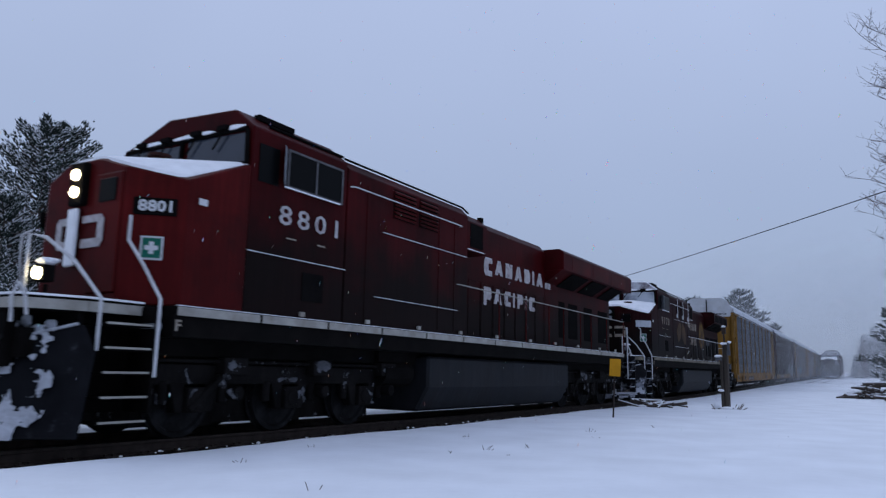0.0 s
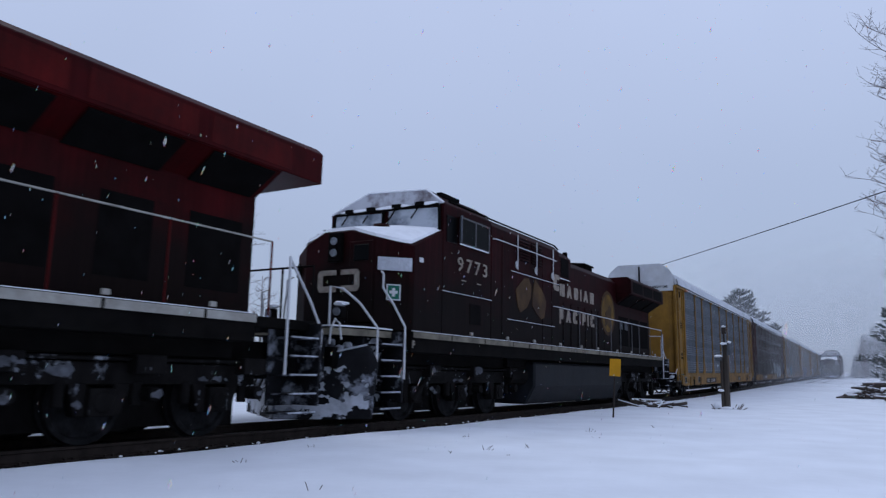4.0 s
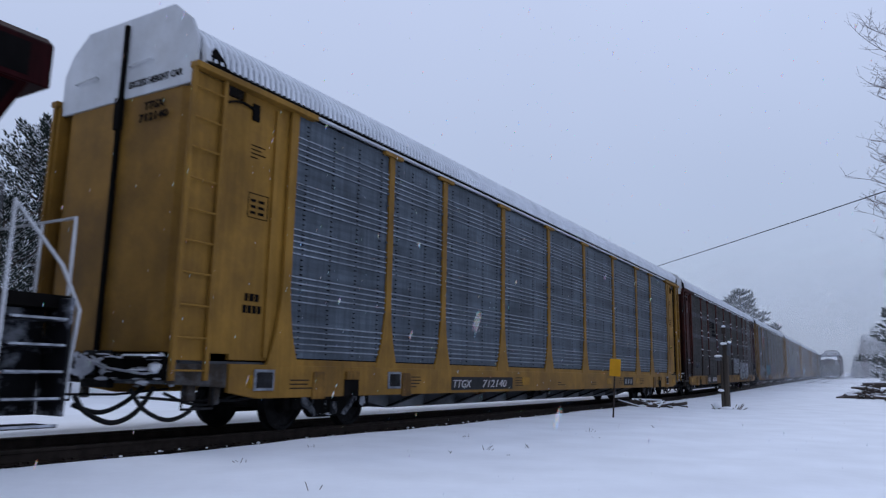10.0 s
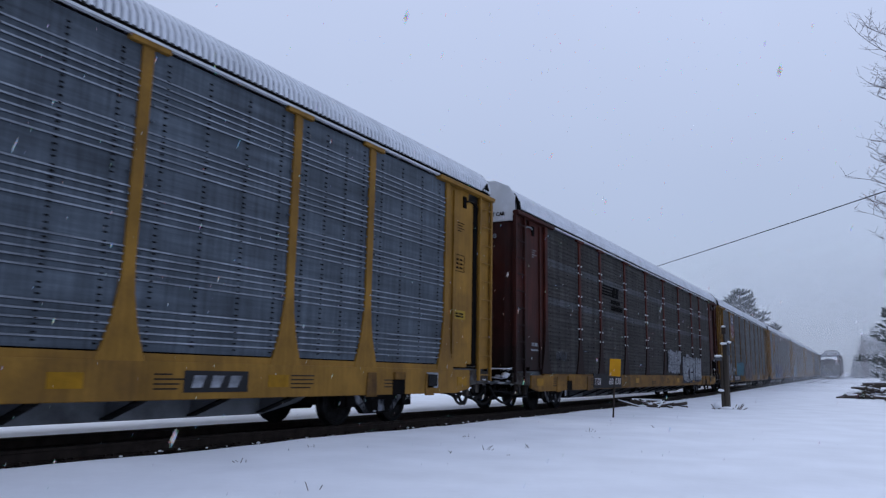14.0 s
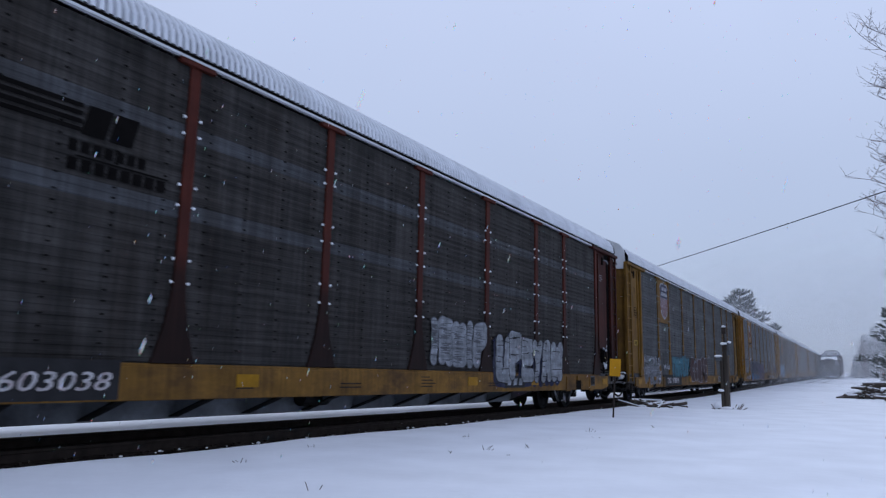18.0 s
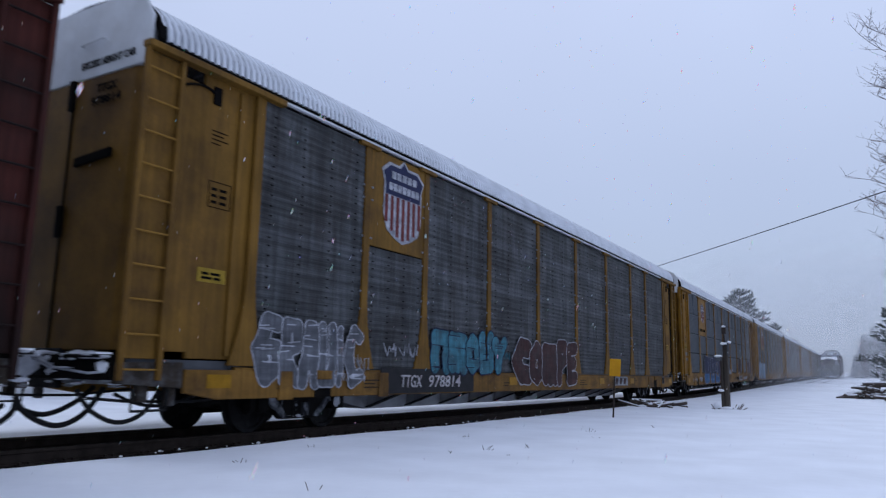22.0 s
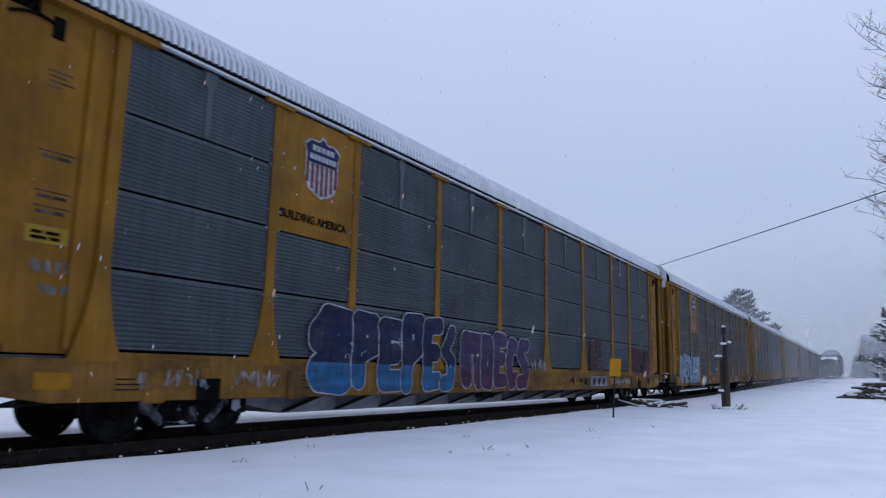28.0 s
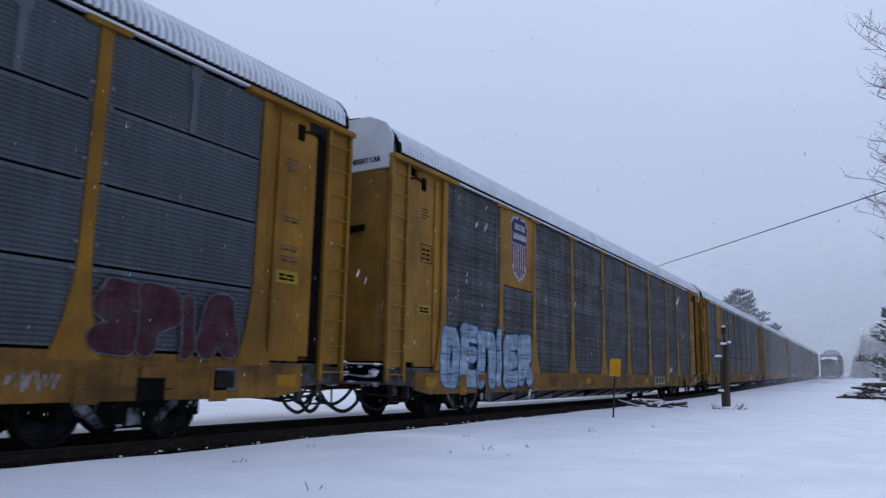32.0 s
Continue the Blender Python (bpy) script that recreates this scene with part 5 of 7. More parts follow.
def emblem(car, y, z, w, h, x=1.585):
    """A plain shield: blue head with white bars, red and white stripes below."""
    y += OFF

    def outline(k, dz=0.0):
        pts = [(0, 0.56), (0.10, 0.47), (0.34, 0.47), (0.50, 0.36), (0.44, 0.22), (0.44, -0.20), (0.36, -0.38), (0.18, -0.47), (0, -0.52)]
        full = pts + [(-a, b) for a, b in pts[-2:0:-1]]
        return [(y + a * w * k, z + b * h * k) for a, b in full]
    bm = B()
    prism(bm, outline(1.06), "x", x, x + 0.006)
    sh = part("shield", bm, M_PAINT_WHITE, car, "shield emblem with a blue head and red and white stripes")
    st = B()
    for i in range(7):
        y0 = y - 0.44 * w + i * 0.88 * w / 6.5
        y1 = min(y0 + 0.88 * w / 13, y + 0.44 * w)
        m = max(abs(y0 - y), abs(y1 - y)) / (0.44 * w)
        box(st, x + 0.006, x + 0.011, y0, y1, z - h * (0.50 - 0.20 * m ** 2), z + 0.06 * h)
    part("shield_stripes", st, M_EMB_RED, sh, "red stripes")
    hd = B()
    pts = [(0, 0.56), (0.10, 0.47), (0.34, 0.47), (0.50, 0.36), (0.44, 0.22), (0.44, 0.07)]
    full = [(y + a * w * 0.98, z + b * h * 0.98) for a, b in pts] + [(y - a * w * 0.98, z + b * h * 0.98) for a, b in pts[:0:-1]]
    prism(hd, full, "x", x + 0.006, x + 0.012)
    part("shield_head", hd, M_EMB_BLUE, sh, "dark blue head")
    wb = B()
    bars(wb, x + 0.012, y - 0.30 * w, z + 0.29 * h, (0.10 * w,) * 4 + (0.10 * w,), 0.10 * h, 0.03 * w)
    bars(wb, x + 0.012, y - 0.36 * w, z + 0.13 * h, (0.085 * w,) * 7, 0.10 * h, 0.025 * w)
    tagged(part("shield_lettering", wb, M_PAINT_WHITE, sh, "white blocks of lettering"), kind="stuff")


# centre lines of fat spray-can shapes, in a unit box
STROKES = {
    "u": (((0.22, 0.9), (0.24, 0.1), (0.76, 0.1), (0.78, 0.9)),), "p": (((0.24, 0.05), (0.24, 0.92), (0.72, 0.92), (0.78, 0.60), (0.30, 0.46)),),
    "e": (((0.80, 0.92), (0.24, 0.90), (0.24, 0.10), (0.80, 0.08)), ((0.26, 0.50), (0.66, 0.52))), "y": (((0.18, 0.92), (0.48, 0.50), (0.82, 0.95)), ((0.48, 0.50), (0.40, 0.05))),
    "a": (((0.18, 0.05), (0.42, 0.92), (0.60, 0.92), (0.82, 0.05)), ((0.32, 0.36), (0.68, 0.36))), "w": (((0.14, 0.92), (0.26, 0.08), (0.50, 0.70), (0.72, 0.08), (0.88, 0.85)),),
    "m": (((0.16, 0.05), (0.18, 0.92), (0.48, 0.90), (0.50, 0.20)), ((0.50, 0.90), (0.82, 0.92), (0.84, 0.05))), "n": (((0.20, 0.05), (0.20, 0.92), (0.76, 0.90), (0.80, 0.05)),),
    "o": (((0.50, 0.92), (0.22, 0.64), (0.24, 0.28), (0.50, 0.08), (0.78, 0.30), (0.76, 0.66), (0.50, 0.92)),), "s": (((0.82, 0.86), (0.40, 0.92), (0.22, 0.66), (0.74, 0.40), (0.66, 0.10), (0.18, 0.10)),),
    "c": (((0.82, 0.80), (0.46, 0.92), (0.22, 0.50), (0.46, 0.08), (0.82, 0.20)),), "d": (((0.24, 0.10), (0.24, 0.90), (0.58, 0.90), (0.80, 0.50), (0.58, 0.10), (0.24, 0.10)),),
    "r": (((0.24, 0.05), (0.24, 0.92), (0.70, 0.92), (0.74, 0.60), (0.32, 0.50), (0.80, 0.05)),), "l": (((0.70, 0.95), (0.34, 0.60), (0.70, 0.45), (0.60, 0.05), (0.24, 0.10)),),
    "g": (((0.74, 0.86), (0.40, 0.92), (0.16, 0.52), (0.40, 0.08), (0.80, 0.26), (0.78, 0.52), (0.46, 0.54)),), "i": (((0.50, 0.92), (0.50, 0.05)),)}


def graffiti(car, shapes, y0, z0, widths, h, fill, edge, low=None, seed=1, x=1.608, label="", rim=0.022, hatch=0, fat=0.20, shadow=None):
    """A row of fat rounded spray-painted shapes with outlines; they overlap like bubbles."""
    rnd = random.Random(seed)
    y = y0 + OFF
    for i, (kind, w) in enumerate(zip(shapes, widths)):
        hh = h * rnd.uniform(0.92, 1.06)
        zb = z0 + rnd.uniform(-0.02, 0.03) * h
        cell = 0.015
        ys = y - 0.14 + cell * np.arange(int((w + 0.28) / cell) + 1)
        zs = zb - 0.14 + cell * np.arange(int((hh + 0.28) / cell) + 1)
        Y, Z = np.meshgrid(ys, zs, indexing="ij")
        Y = Y + 0.018 * np.sin(7 * Z + i) + 0.01 * np.sin(17 * Z + 2 * i)
        body = np.full(Y.shape, 9.0)
        for line in STROKES[kind]:
            pts = []
            for a, b in line:
                rr = fat * w * (1.0 + 0.12 * math.sin(5 * a + 3 * b + i))
                pts.append((y + min(max(a * w, rr), w - rr), zb + min(max(b * hh, rr), hh - rr), rr))
            for (a, b, r0), (c, d, r1) in zip(pts, pts[1:]):
                body = np.minimum(body, near_line(Y, Z, a, b, c, d) - 0.5 * (r0 + r1))
        ink = body.copy()
        for k in range(hatch):
            b, a = rnd.uniform(0.1, 0.95), rnd.uniform(0.0, 0.4)
            ink = np.maximum(ink, 0.010 - near_line(Y, Z, y + a * w, zb + b * hh, y + (a + rnd.uniform(0.3, 0.6)) * w, zb + (b + rnd.uniform(-0.03, 0.03)) * hh))
        back = paint_film("paint_letter", ys, zs, body - rim, x + 0.006 * i)
        back.materials.append(edge)
        ob = tagged(new("paint_letter", back), label)
        ob.parent = car
        if shadow:
            dark = paint_film("paint_shadow", ys - 0.09, zs - 0.08, body - 1.6 * rim, x - 0.006 + 0.0006 * i)
            dark.materials.append(shadow)
            new("paint_shadow", dark).parent = ob
        front = paint_film("paint_fill", ys, zs, ink, x + 0.006 * i + 0.003)
        front.materials.append(fill)
        if low:
            front.materials.append(low)
            for p in front.polygons:
                if p.center.z < z0 + 0.34 * h:
                    p.material_index = 1
        new("paint_fill", front).parent = ob
        y += w * 0.86


def scrawl(car, y0, z0, length, h, material, seed=1, x=1.604):
    """Loose runs of spray strokes that cannot be read, each one continuous."""
    rnd = random.Random(seed)
    y0 += OFF
    y = y0
    while y < y0 + length:
        pts, up = [], True
        for k in range(rnd.choice((10, 13, 16))):
            y += h * rnd.uniform(-0.06, 0.30)
            pts.append((x, y + rnd.uniform(-0.12, 0.06) * h, z0 + h * (rnd.uniform(0.62, 1.0) if up else rnd.uniform(0.0, 0.35))))
            up = not up if rnd.random() < 0.85 else up
        part("paint_scrawl", tube(B(), pts, 0.009, 5), material, car, "loose spray-painted scrawl")
        y += h * 0.3


def autorack(label, body, panel, style, number="", shield=0, rows=1, post=None, number_y=-8.1, foot=1.06):
    C = thing("autorack_car", label, "railroad car", "autorack cars of the train")
    post = post or body
    number_y += OFF
    for s in (-1, 1):
        sb = B()
        prism(sb, [(-12.75, 0.56), (-12.2, 0.47), (12.2, 0.47), (12.75, 0.56), (12.75, min(0.95, foot - 0.06)), (-12.75, min(0.95, foot - 0.06))], "x", min(s * 1.52, s * 1.60), max(s * 1.52, s * 1.60))
        prism(sb, [(-11.9, 0.80), (11.9, 0.80), (11.9, foot - 0.02), (-11.9, foot - 0.02)], "x", min(s * 1.50, s * 1.585), max(s * 1.50, s * 1.585))
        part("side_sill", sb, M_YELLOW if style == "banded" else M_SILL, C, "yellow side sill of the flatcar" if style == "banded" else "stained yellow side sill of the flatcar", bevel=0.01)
    dk = B()
    box(dk, -1.5, 1.5, -13.6, 13.6, 0.86, 0.98)
    part("deck", dk, M_UNDER, C, "steel flatcar deck")
    cs = B()
    prism(cs, [(-13.5, 0.88), (-13.5, 0.66), (-11.5, 0.62), (-9.0, 0.56), (-8.4, 0.32), (-7.6, 0.165), (7.6, 0.165), (8.4, 0.32), (9.0, 0.56), (11.5, 0.62), (13.5, 0.66), (13.5, 0.88)], "x", -0.62, 0.62)
    under = M_UNDER_PALE if shield else M_UNDER_MID
    part("centre_sill", cs, under, C, "grey fish-bellied centre sill", bevel=0.01)
    for s in (-1, 1):
        cb = B()
        prism(cb, [(s * 0.62, 0.20), (s * 0.62, 0.86), (s * 1.5, 0.86), (s * 1.5, 0.53)], "y", -0.012, 0.012)
        bearer = part("crossbearer", cb, under, C, "pale tapered crossbearer under the deck")
        bearer.location = (0, -7.52, 0)
        fl = B()
        prism(fl, [(s * 0.62, 0.185), (s * 0.62, 0.205), (s * 1.5, 0.535), (s * 1.5, 0.515)], "y", -0.085, 0.085)
        flange = part("bearer_flange", fl, M_TRUCK, C, "dark lower flange of a crossbearer")
        flange.location = (0, -7.52, 0)
        for k in range(1, 12):
            again(bearer, pose(0, -7.52 + 1.37 * k, 0))
            again(flange, pose(0, -7.52 + 1.37 * k, 0))
    pipes = B()
    for x, z, r in ((0.70, 0.50, 0.025), (0.80, 0.60, 0.018), (1.05, 0.68, 0.03)):
        tube(pipes, [(x, -8.2, z), (x, 0.4, z + 0.02), (x, 8.2, z)], r, 6)
    part("train_pipe", pipes, M_TRUCK, C, "dark air pipes along the underframe")
    part("brake_cylinder", rod(B(), (0.88, -1.1, 0.42), (0.88, -0.45, 0.42), 0.14, 14), M_TRUCK, C, "dark brake cylinder")
    # uprights
    first = None
    for s in (1, -1):
        bm = post_mesh(B(), 0, s)
        me = None
        for y in POSTS[1:-1]:
            if me is None:
                me = part("side_post", bm, post, C, bevel=0.008)
                me.location = (0, y, 0)
            else:
                again(me, pose(0, y, 0))
    for s in (1, -1):
        for e in (-1, 1):
            bm = B()
            y = e * 11.715
            prism(bm, [(y - 0.34, 0.92), (y + 0.34, 0.92), (y + 0.29, 1.05), (y + 0.18, 1.40), (y + 0.12, 1.75), (y + 0.085, 2.10), (y + 0.085, 4.93), (y - 0.085, 4.93), (y - 0.085, 2.10), (y - 0.12, 1.75), (y - 0.18, 1.40), (y - 0.29, 1.05)], "x", min(s * 1.54, s * 1.602), max(s * 1.54, s * 1.602))
            part("corner_post", bm, post, C, bevel=0.008)
    # bracket bolts
    bolts = B()
    for y in POSTS[1:-1]:
        for z in (1.95, 2.25, 2.95, 3.22, 3.92, 4.15):
            for d in (-0.13, 0.13):
                lump(bolts, (1.588, y + d, z), (0.025, 0.024, 0.024), int(z * 10), 1)
    tagged(part("bracket_stud", bolts, M_CAP if body is M_BROWN else M_PAINT_SILVER if style != "banded" else M_GALV, C, "small pale panel brackets"), kind="stuff")
    # panels, one for each bay and row
    zt = 4.90
    cuts = [foot + (zt - foot) * k / rows for k in range(rows + 1)]
    for s in (1, -1):
        for i in range(9):
            y0, y1 = POSTS[i] + 0.02, POSTS[i + 1] - 0.02
            if s < 0 and rows > 1:
                pl = [(foot, zt)]
            else:
                pl = [(a + (0.018 if rows > 1 else 0), b - (0.018 if rows > 1 else 0)) for a, b in zip(cuts, cuts[1:])]
            for a, b in pl:
                if shield and s > 0 and i == 1 and a > shield - 0.05:
                    continue
                if shield and s > 0 and i == 1 and b > shield > a:
                    b = shield - 0.02
                zs, ds = rib_profile(style, a, b)
                bm = ribbed(B(), 1.555, y0, y1, zs, ds)
                if s < 0:
                    bmesh.ops.scale(bm, vec=(-1, 1, 1), verts=bm.verts)
                o = part("side_panel", bm, panel, C)
                if style == "weave":
                    o.data.materials.append(M_GALV_BAND if body is M_BROWN else M_GALV_PALE)
                    for p in o.data.polygons:
                        if any(0.0 < p.center.z - q < 0.22 for q in (2.78, 3.84)):
                            p.material_index = 1
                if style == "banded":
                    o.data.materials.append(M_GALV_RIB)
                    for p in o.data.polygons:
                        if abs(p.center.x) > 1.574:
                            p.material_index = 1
    back = B()
    box(back, -1.50, 1.50, -11.7, 11.7, 1.0, 4.9)
    part("dark_interior", back, M_DARK, C, "dark closed inside behind the panels")
    if shield:
        ep = B()
        box(ep, 1.55, 1.578, POSTS[1] + 0.08, POSTS[2] - 0.08, shield, 4.9)
        part("emblem_panel", ep, body, C, "yellow emblem panel", bevel=0.006)
    # vertical seams across the panels
    if style != "fine":
        vj = B()
        for i in range(9):
            y0, y1 = POSTS[i], POSTS[i + 1]
            for k in (0.12, 0.37, 0.63, 0.88):
                yy = y0 + (y1 - y0) * k
                m = 46 if style == "banded" else 24
                for q in range(m):
                    zz = 1.12 + 3.7 / m * (q + 0.4 * noise.noise((yy, q * 0.7, 1)))
                    box(vj, 1.566, 1.5775, yy - 0.022, yy + 0.022, zz, zz + 0.018)
        if shield:
            bmesh.ops.delete(vj, geom=[v for v in vj.verts if POSTS[1] < v.co.y < POSTS[2] and v.co.z > shield - 0.1], context="VERTS")
        tagged(part("vent_perforation", vj, M_DARK, C, "rows of small dark vent holes"), kind="stuff")
    else:
        for i in range(9):
            yy = (POSTS[i] + POSTS[i + 1]) / 2
            if shield and i == 1:
                continue
            br = prism(B(), [(yy - 0.05, 3.95), (yy + 0.05, 3.95), (yy + 0.05, 4.66), (yy + 0.10, 4.70), (yy + 0.10, 4.9), (yy - 0.10, 4.9), (yy - 0.10, 4.70), (yy - 0.05, 4.66)], "x", 1.565, 1.585)
            part("hanger_plate", br, panel, C, "grey hanger plate at the panel top")
    # eaves, roof
    for s in (-1, 1):
        ev = B()
        prism(ev, [(-11.3, 4.93), (11.3, 4.93), (11.3, 4.965), (-11.3, 4.965)], "x", min(s * 1.58, s * 1.645), max(s * 1.58, s * 1.645))
        part("eaves_lip", ev, M_ENDWHITE, C, "pale lip along the eaves")
    for s in (-1, 1):
        eg = B()
        box(eg, min(s * 1.50, s * 1.628), max(s * 1.50, s * 1.628), -13.4, 13.4, 4.965, 5.02)
        part("eaves_gap", eg, M_DARK, C)
    arc = [(1.62, 5.02), (1.60, 5.20), (1.51, 5.37), (1.33, 5.55), (1.07, 5.71), (0.65, 5.83), (0, 5.87)]
    arc = arc + [(-a, b) for a, b in arc[-2::-1]]
    rf = B()
    n = 960
    prev = None
    for k in range(n + 1 if not ROOF else 0):
        y = -13.56 + 27.12 * k / n
        g = 0.018 if k % 4 in (1, 2) else 0.0
        ring = [rf.verts.new((x * (1 + g / 1.6), y + (-0.007 if k % 4 == 1 else 0.007 if k % 4 == 2 else 0), z + g)) for x, z in arc]
        if prev:
            for i in range(len(arc) - 1):
                rf.faces.new((prev[i], ring[i], ring[i + 1], prev[i + 1]))
        else:
            rf.faces.new(ring)
        prev = ring
    if prev:
        rf.faces.new(prev[::-1])
    if not ROOF:
        ROOF.append(mesh_of(rf, M_ROOF, "roof"))
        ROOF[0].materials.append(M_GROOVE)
        # groove floors below the crown take a darker grey than the ribs
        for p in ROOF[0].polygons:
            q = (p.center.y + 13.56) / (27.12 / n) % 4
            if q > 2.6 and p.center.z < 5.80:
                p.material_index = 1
    else:
        rf.free()
    tagged(new("roof", ROOF[0]), "corrugated rounded roof dusted with snow").parent = C
    for e in (-1, 1):
        rb = B()
        ring = [(x * 1.012, z + 0.015) for x, z in arc]
        inner = [(x * 0.97, z - 0.06) for x, z in arc]
        prism(rb, [ring[i] for i in range(len(ring))] + inner[::-1], "y", e * 13.53 - 0.05, e * 13.53 + 0.05)
        part("roof_end_band", rb, M_ENDWHITE if style == "banded" else M_DARK, C, "pale band round the roof's end" if style == "banded" else "black gasket round the roof's end")
        for s in (-1, 1):
            if style == "banded":
                nt = prism(B(), [(e * 13.56, 5.0), (e * 13.10, 5.0), (e * 13.42, 5.26)], "x", min(s * 1.60, s * 1.632), max(s * 1.60, s * 1.632))
                part("roof_notch", nt, M_DARK, C, "dark notch at the roof's corner")
        wh, up = B(), (0.08 if style == "banded" else 0.02) if e < 0 else -0.04
        prism(wh, [(1.53, 4.72), (1.53, 5.36), (1.36, 5.60 + up), (0.98, 5.74 + 3 * up), (-0.98, 5.74 + 3 * up), (-1.36, 5.60 + up), (-1.53, 5.36), (-1.53, 4.72)], "y", e * 13.62 - 0.03, e * 13.62 + 0.03)
        part("end_cap", wh, M_ENDWHITE, C, "white upper end of the car", bevel=0.01)
        wy = B()
        if style == "banded":
            box(wy, -0.03, 0.03, min(e * 13.66, e * 13.71), max(e * 13.66, e * 13.71), 1.1, 5.86)
            box(wy, -0.06, 0.06, min(e * 13.66, e * 13.74), max(e * 13.66, e * 13.74), 4.25, 4.72)
        else:
            box(wy, -0.012, 0.012, min(e * 13.64, e * 13.655), max(e * 13.64, e * 13.655), 1.1, 4.72)
            for z0 in (4.30, 2.55):
                box(wy, -0.05, 0.04, min(e * 13.64, e * 13.70), max(e * 13.64, e * 13.70), z0, z0 + 0.42)
        part("door_latch", wy, M_DARK, C, "dark latch bar where the end doors meet")
        if style != "banded":
            bar = prism(B(), [(0.20, 3.48), (0.95, 3.54), (0.95, 3.66), (0.20, 3.60)], "y", min(e * 13.63, e * 13.69), max(e * 13.63, e * 13.69))
            part("door_handle", bar, M_DARK, C, "dark handle bar across the end door", bevel=0.01)
        for x0, z0 in ((-1.15, 5.16), (0.12, 5.20)):
            part("cap_grab_iron", tube(B(), [(x0, e * 13.63, z0), (x0, e * 13.70, z0), (x0 + 0.5, e * 13.70, z0 + 0.02), (x0 + 0.5, e * 13.63, z0 + 0.02)], 0.014, 6), M_ENDWHITE, C, "pale grab iron on the upper end")
        for s in (-1, 1):
            # rounded end door and its side return
            dr = B()
            pts = [(s * 0.02, e * 13.64), (s * 1.25, e * 13.62), (s * 1.45, e * 13.52), (s * 1.53, e * 13.35), (s * 1.53, e * 12.7), (s * 1.48, e * 12.7), (s * 1.46, e * 13.3), (s * 1.22, e * 13.55), (s * 0.02, e * 13.57)]
            prism(dr, pts, "z", 1.08, 4.72)
            d = part("end_door", dr, body, C, "tall rounded end door", bevel=0.01)
            sp = B()
            box(sp, min(s * 1.46, s * 1.53), max(s * 1.46, s * 1.53), min(e * 11.76, e * 12.72), max(e * 11.76, e * 12.72), 1.0, 4.9)
            part("end_side_panel", sp, body, C, "flat side panel beside the end door", bevel=0.008)
            dp = B()
            box(dp, min(s * 1.50, s * 1.57), max(s * 1.50, s * 1.57), min(e * 12.02, e * 12.10), max(e * 12.02, e * 12.10), 1.05, 4.8)
            part("door_stop", dp, body, C)
            ld = B()
            for yy in (13.16, 13.70):
                box(ld, min(s * 1.56, s * 1.62), max(s * 1.56, s * 1.62), min(e * yy - 0.035, e * yy + 0.035), max(e * yy - 0.035, e * yy + 0.035), 0.72, 4.90)
            part("ladder_panel", box(B(), min(s * 1.50, s * 1.55), max(s * 1.50, s * 1.55), min(e * 13.17, e * 13.69), max(e * 13.17, e * 13.69), 0.98, 4.86), body, C, "plate behind the end ladder", bevel=0.006)
            # no open slot: a solid near-black strip gives its shade, rear end only
            if e > 0:
                part("gap_shade_strip", box(B(), min(s * 1.50, s * 1.538), max(s * 1.50, s * 1.538), 12.92, 13.12, 1.05, 4.72), M_DARK, C, "near-black strip for the shaded gap beside the ladder plate")
            lad = part("ladder", ld, body, C, "end ladder with thin rungs", bevel=0.006)
            rung = part("rung", rod(B(), (s * 1.60, e * 13.16, 0.85), (s * 1.60, e * 13.70, 0.85), 0.014, 6), M_YELLOW if body is not M_BROWN else M_BROWN, lad)
            for k in range(1, 10):
                again(rung, pose(0, 0, 0.42 * k))
            tp = B()
            box(tp, min(s * 1.52, s * 1.68), max(s * 1.52, s * 1.68), min(e * 11.27, e * 13.74), max(e * 11.27, e * 13.74), 4.87, 4.96)
            part("top_rail", tp, body, C, "heavy top rail over the end panels", bevel=0.01)
            rp = B()
            box(rp, min(s * 1.50, s * 1.56), max(s * 1.50, s * 1.56), min(e * 12.45, e * 12.58), max(e * 12.45, e * 12.58), 4.5, 4.75)
            part("roller_bracket", rp, M_DARK, C)
            eb = B()
            prism(eb, [(e * 12.755, 0.62), (e * 13.7, 0.68), (e * 13.7, 0.93), (e * 12.755, 0.95)], "x", min(s * 1.44, s * 1.56), max(s * 1.44, s * 1.56))
            part("end_beam", eb, M_ENDBEAM, C, "grimy beam under the ladder", bevel=0.01)
            for a, b, c in ((12.85, 0.40, 0.10), (13.28, 0.46, 0.14)):
                part("hanger", box(B(), min(s * 1.38, s * 1.50), max(s * 1.38, s * 1.50), e * a - c / 2, e * a + c / 2, b, 0.66), M_ENDBEAM, C, bevel=0.01)
            part("brake_pipe", tube(B(), [(s * 1.30, e * 11.4, 0.52), (s * 1.32, e * 12.4, 0.44), (s * 1.25, e * 13.3, 0.46), (s * 1.0, e * 13.7, 0.50)], 0.02, 6), M_TRUCK, C)
            stp = B()
            tube(stp, [(s * 1.58, e * 13.0, 0.62), (s * 1.58, e * 13.0, 0.36), (s * 1.58, e * 13.5, 0.36), (s * 1.58, e * 13.5, 0.62)], 0.018, 6)
            part("sill_step", stp, M_TRUCK, C)
        eb = B()
        box(eb, -1.5, 1.5, min(e * 13.5, e * 13.75), max(e * 13.5, e * 13.75), 0.72, 1.02)
        box(eb, 0.95, 1.5, min(e * 13.75, e * 13.95), max(e * 13.75, e * 13.95), 0.98, 1.02)
        part("end_sill", eb, M_BLACK, C, "dark end sill and platform", bevel=0.01)
        es = B()
        box(es, 0.95, 1.5, min(e * 13.75, e * 13.95), max(e * 13.75, e * 13.95), 1.022, 1.045)
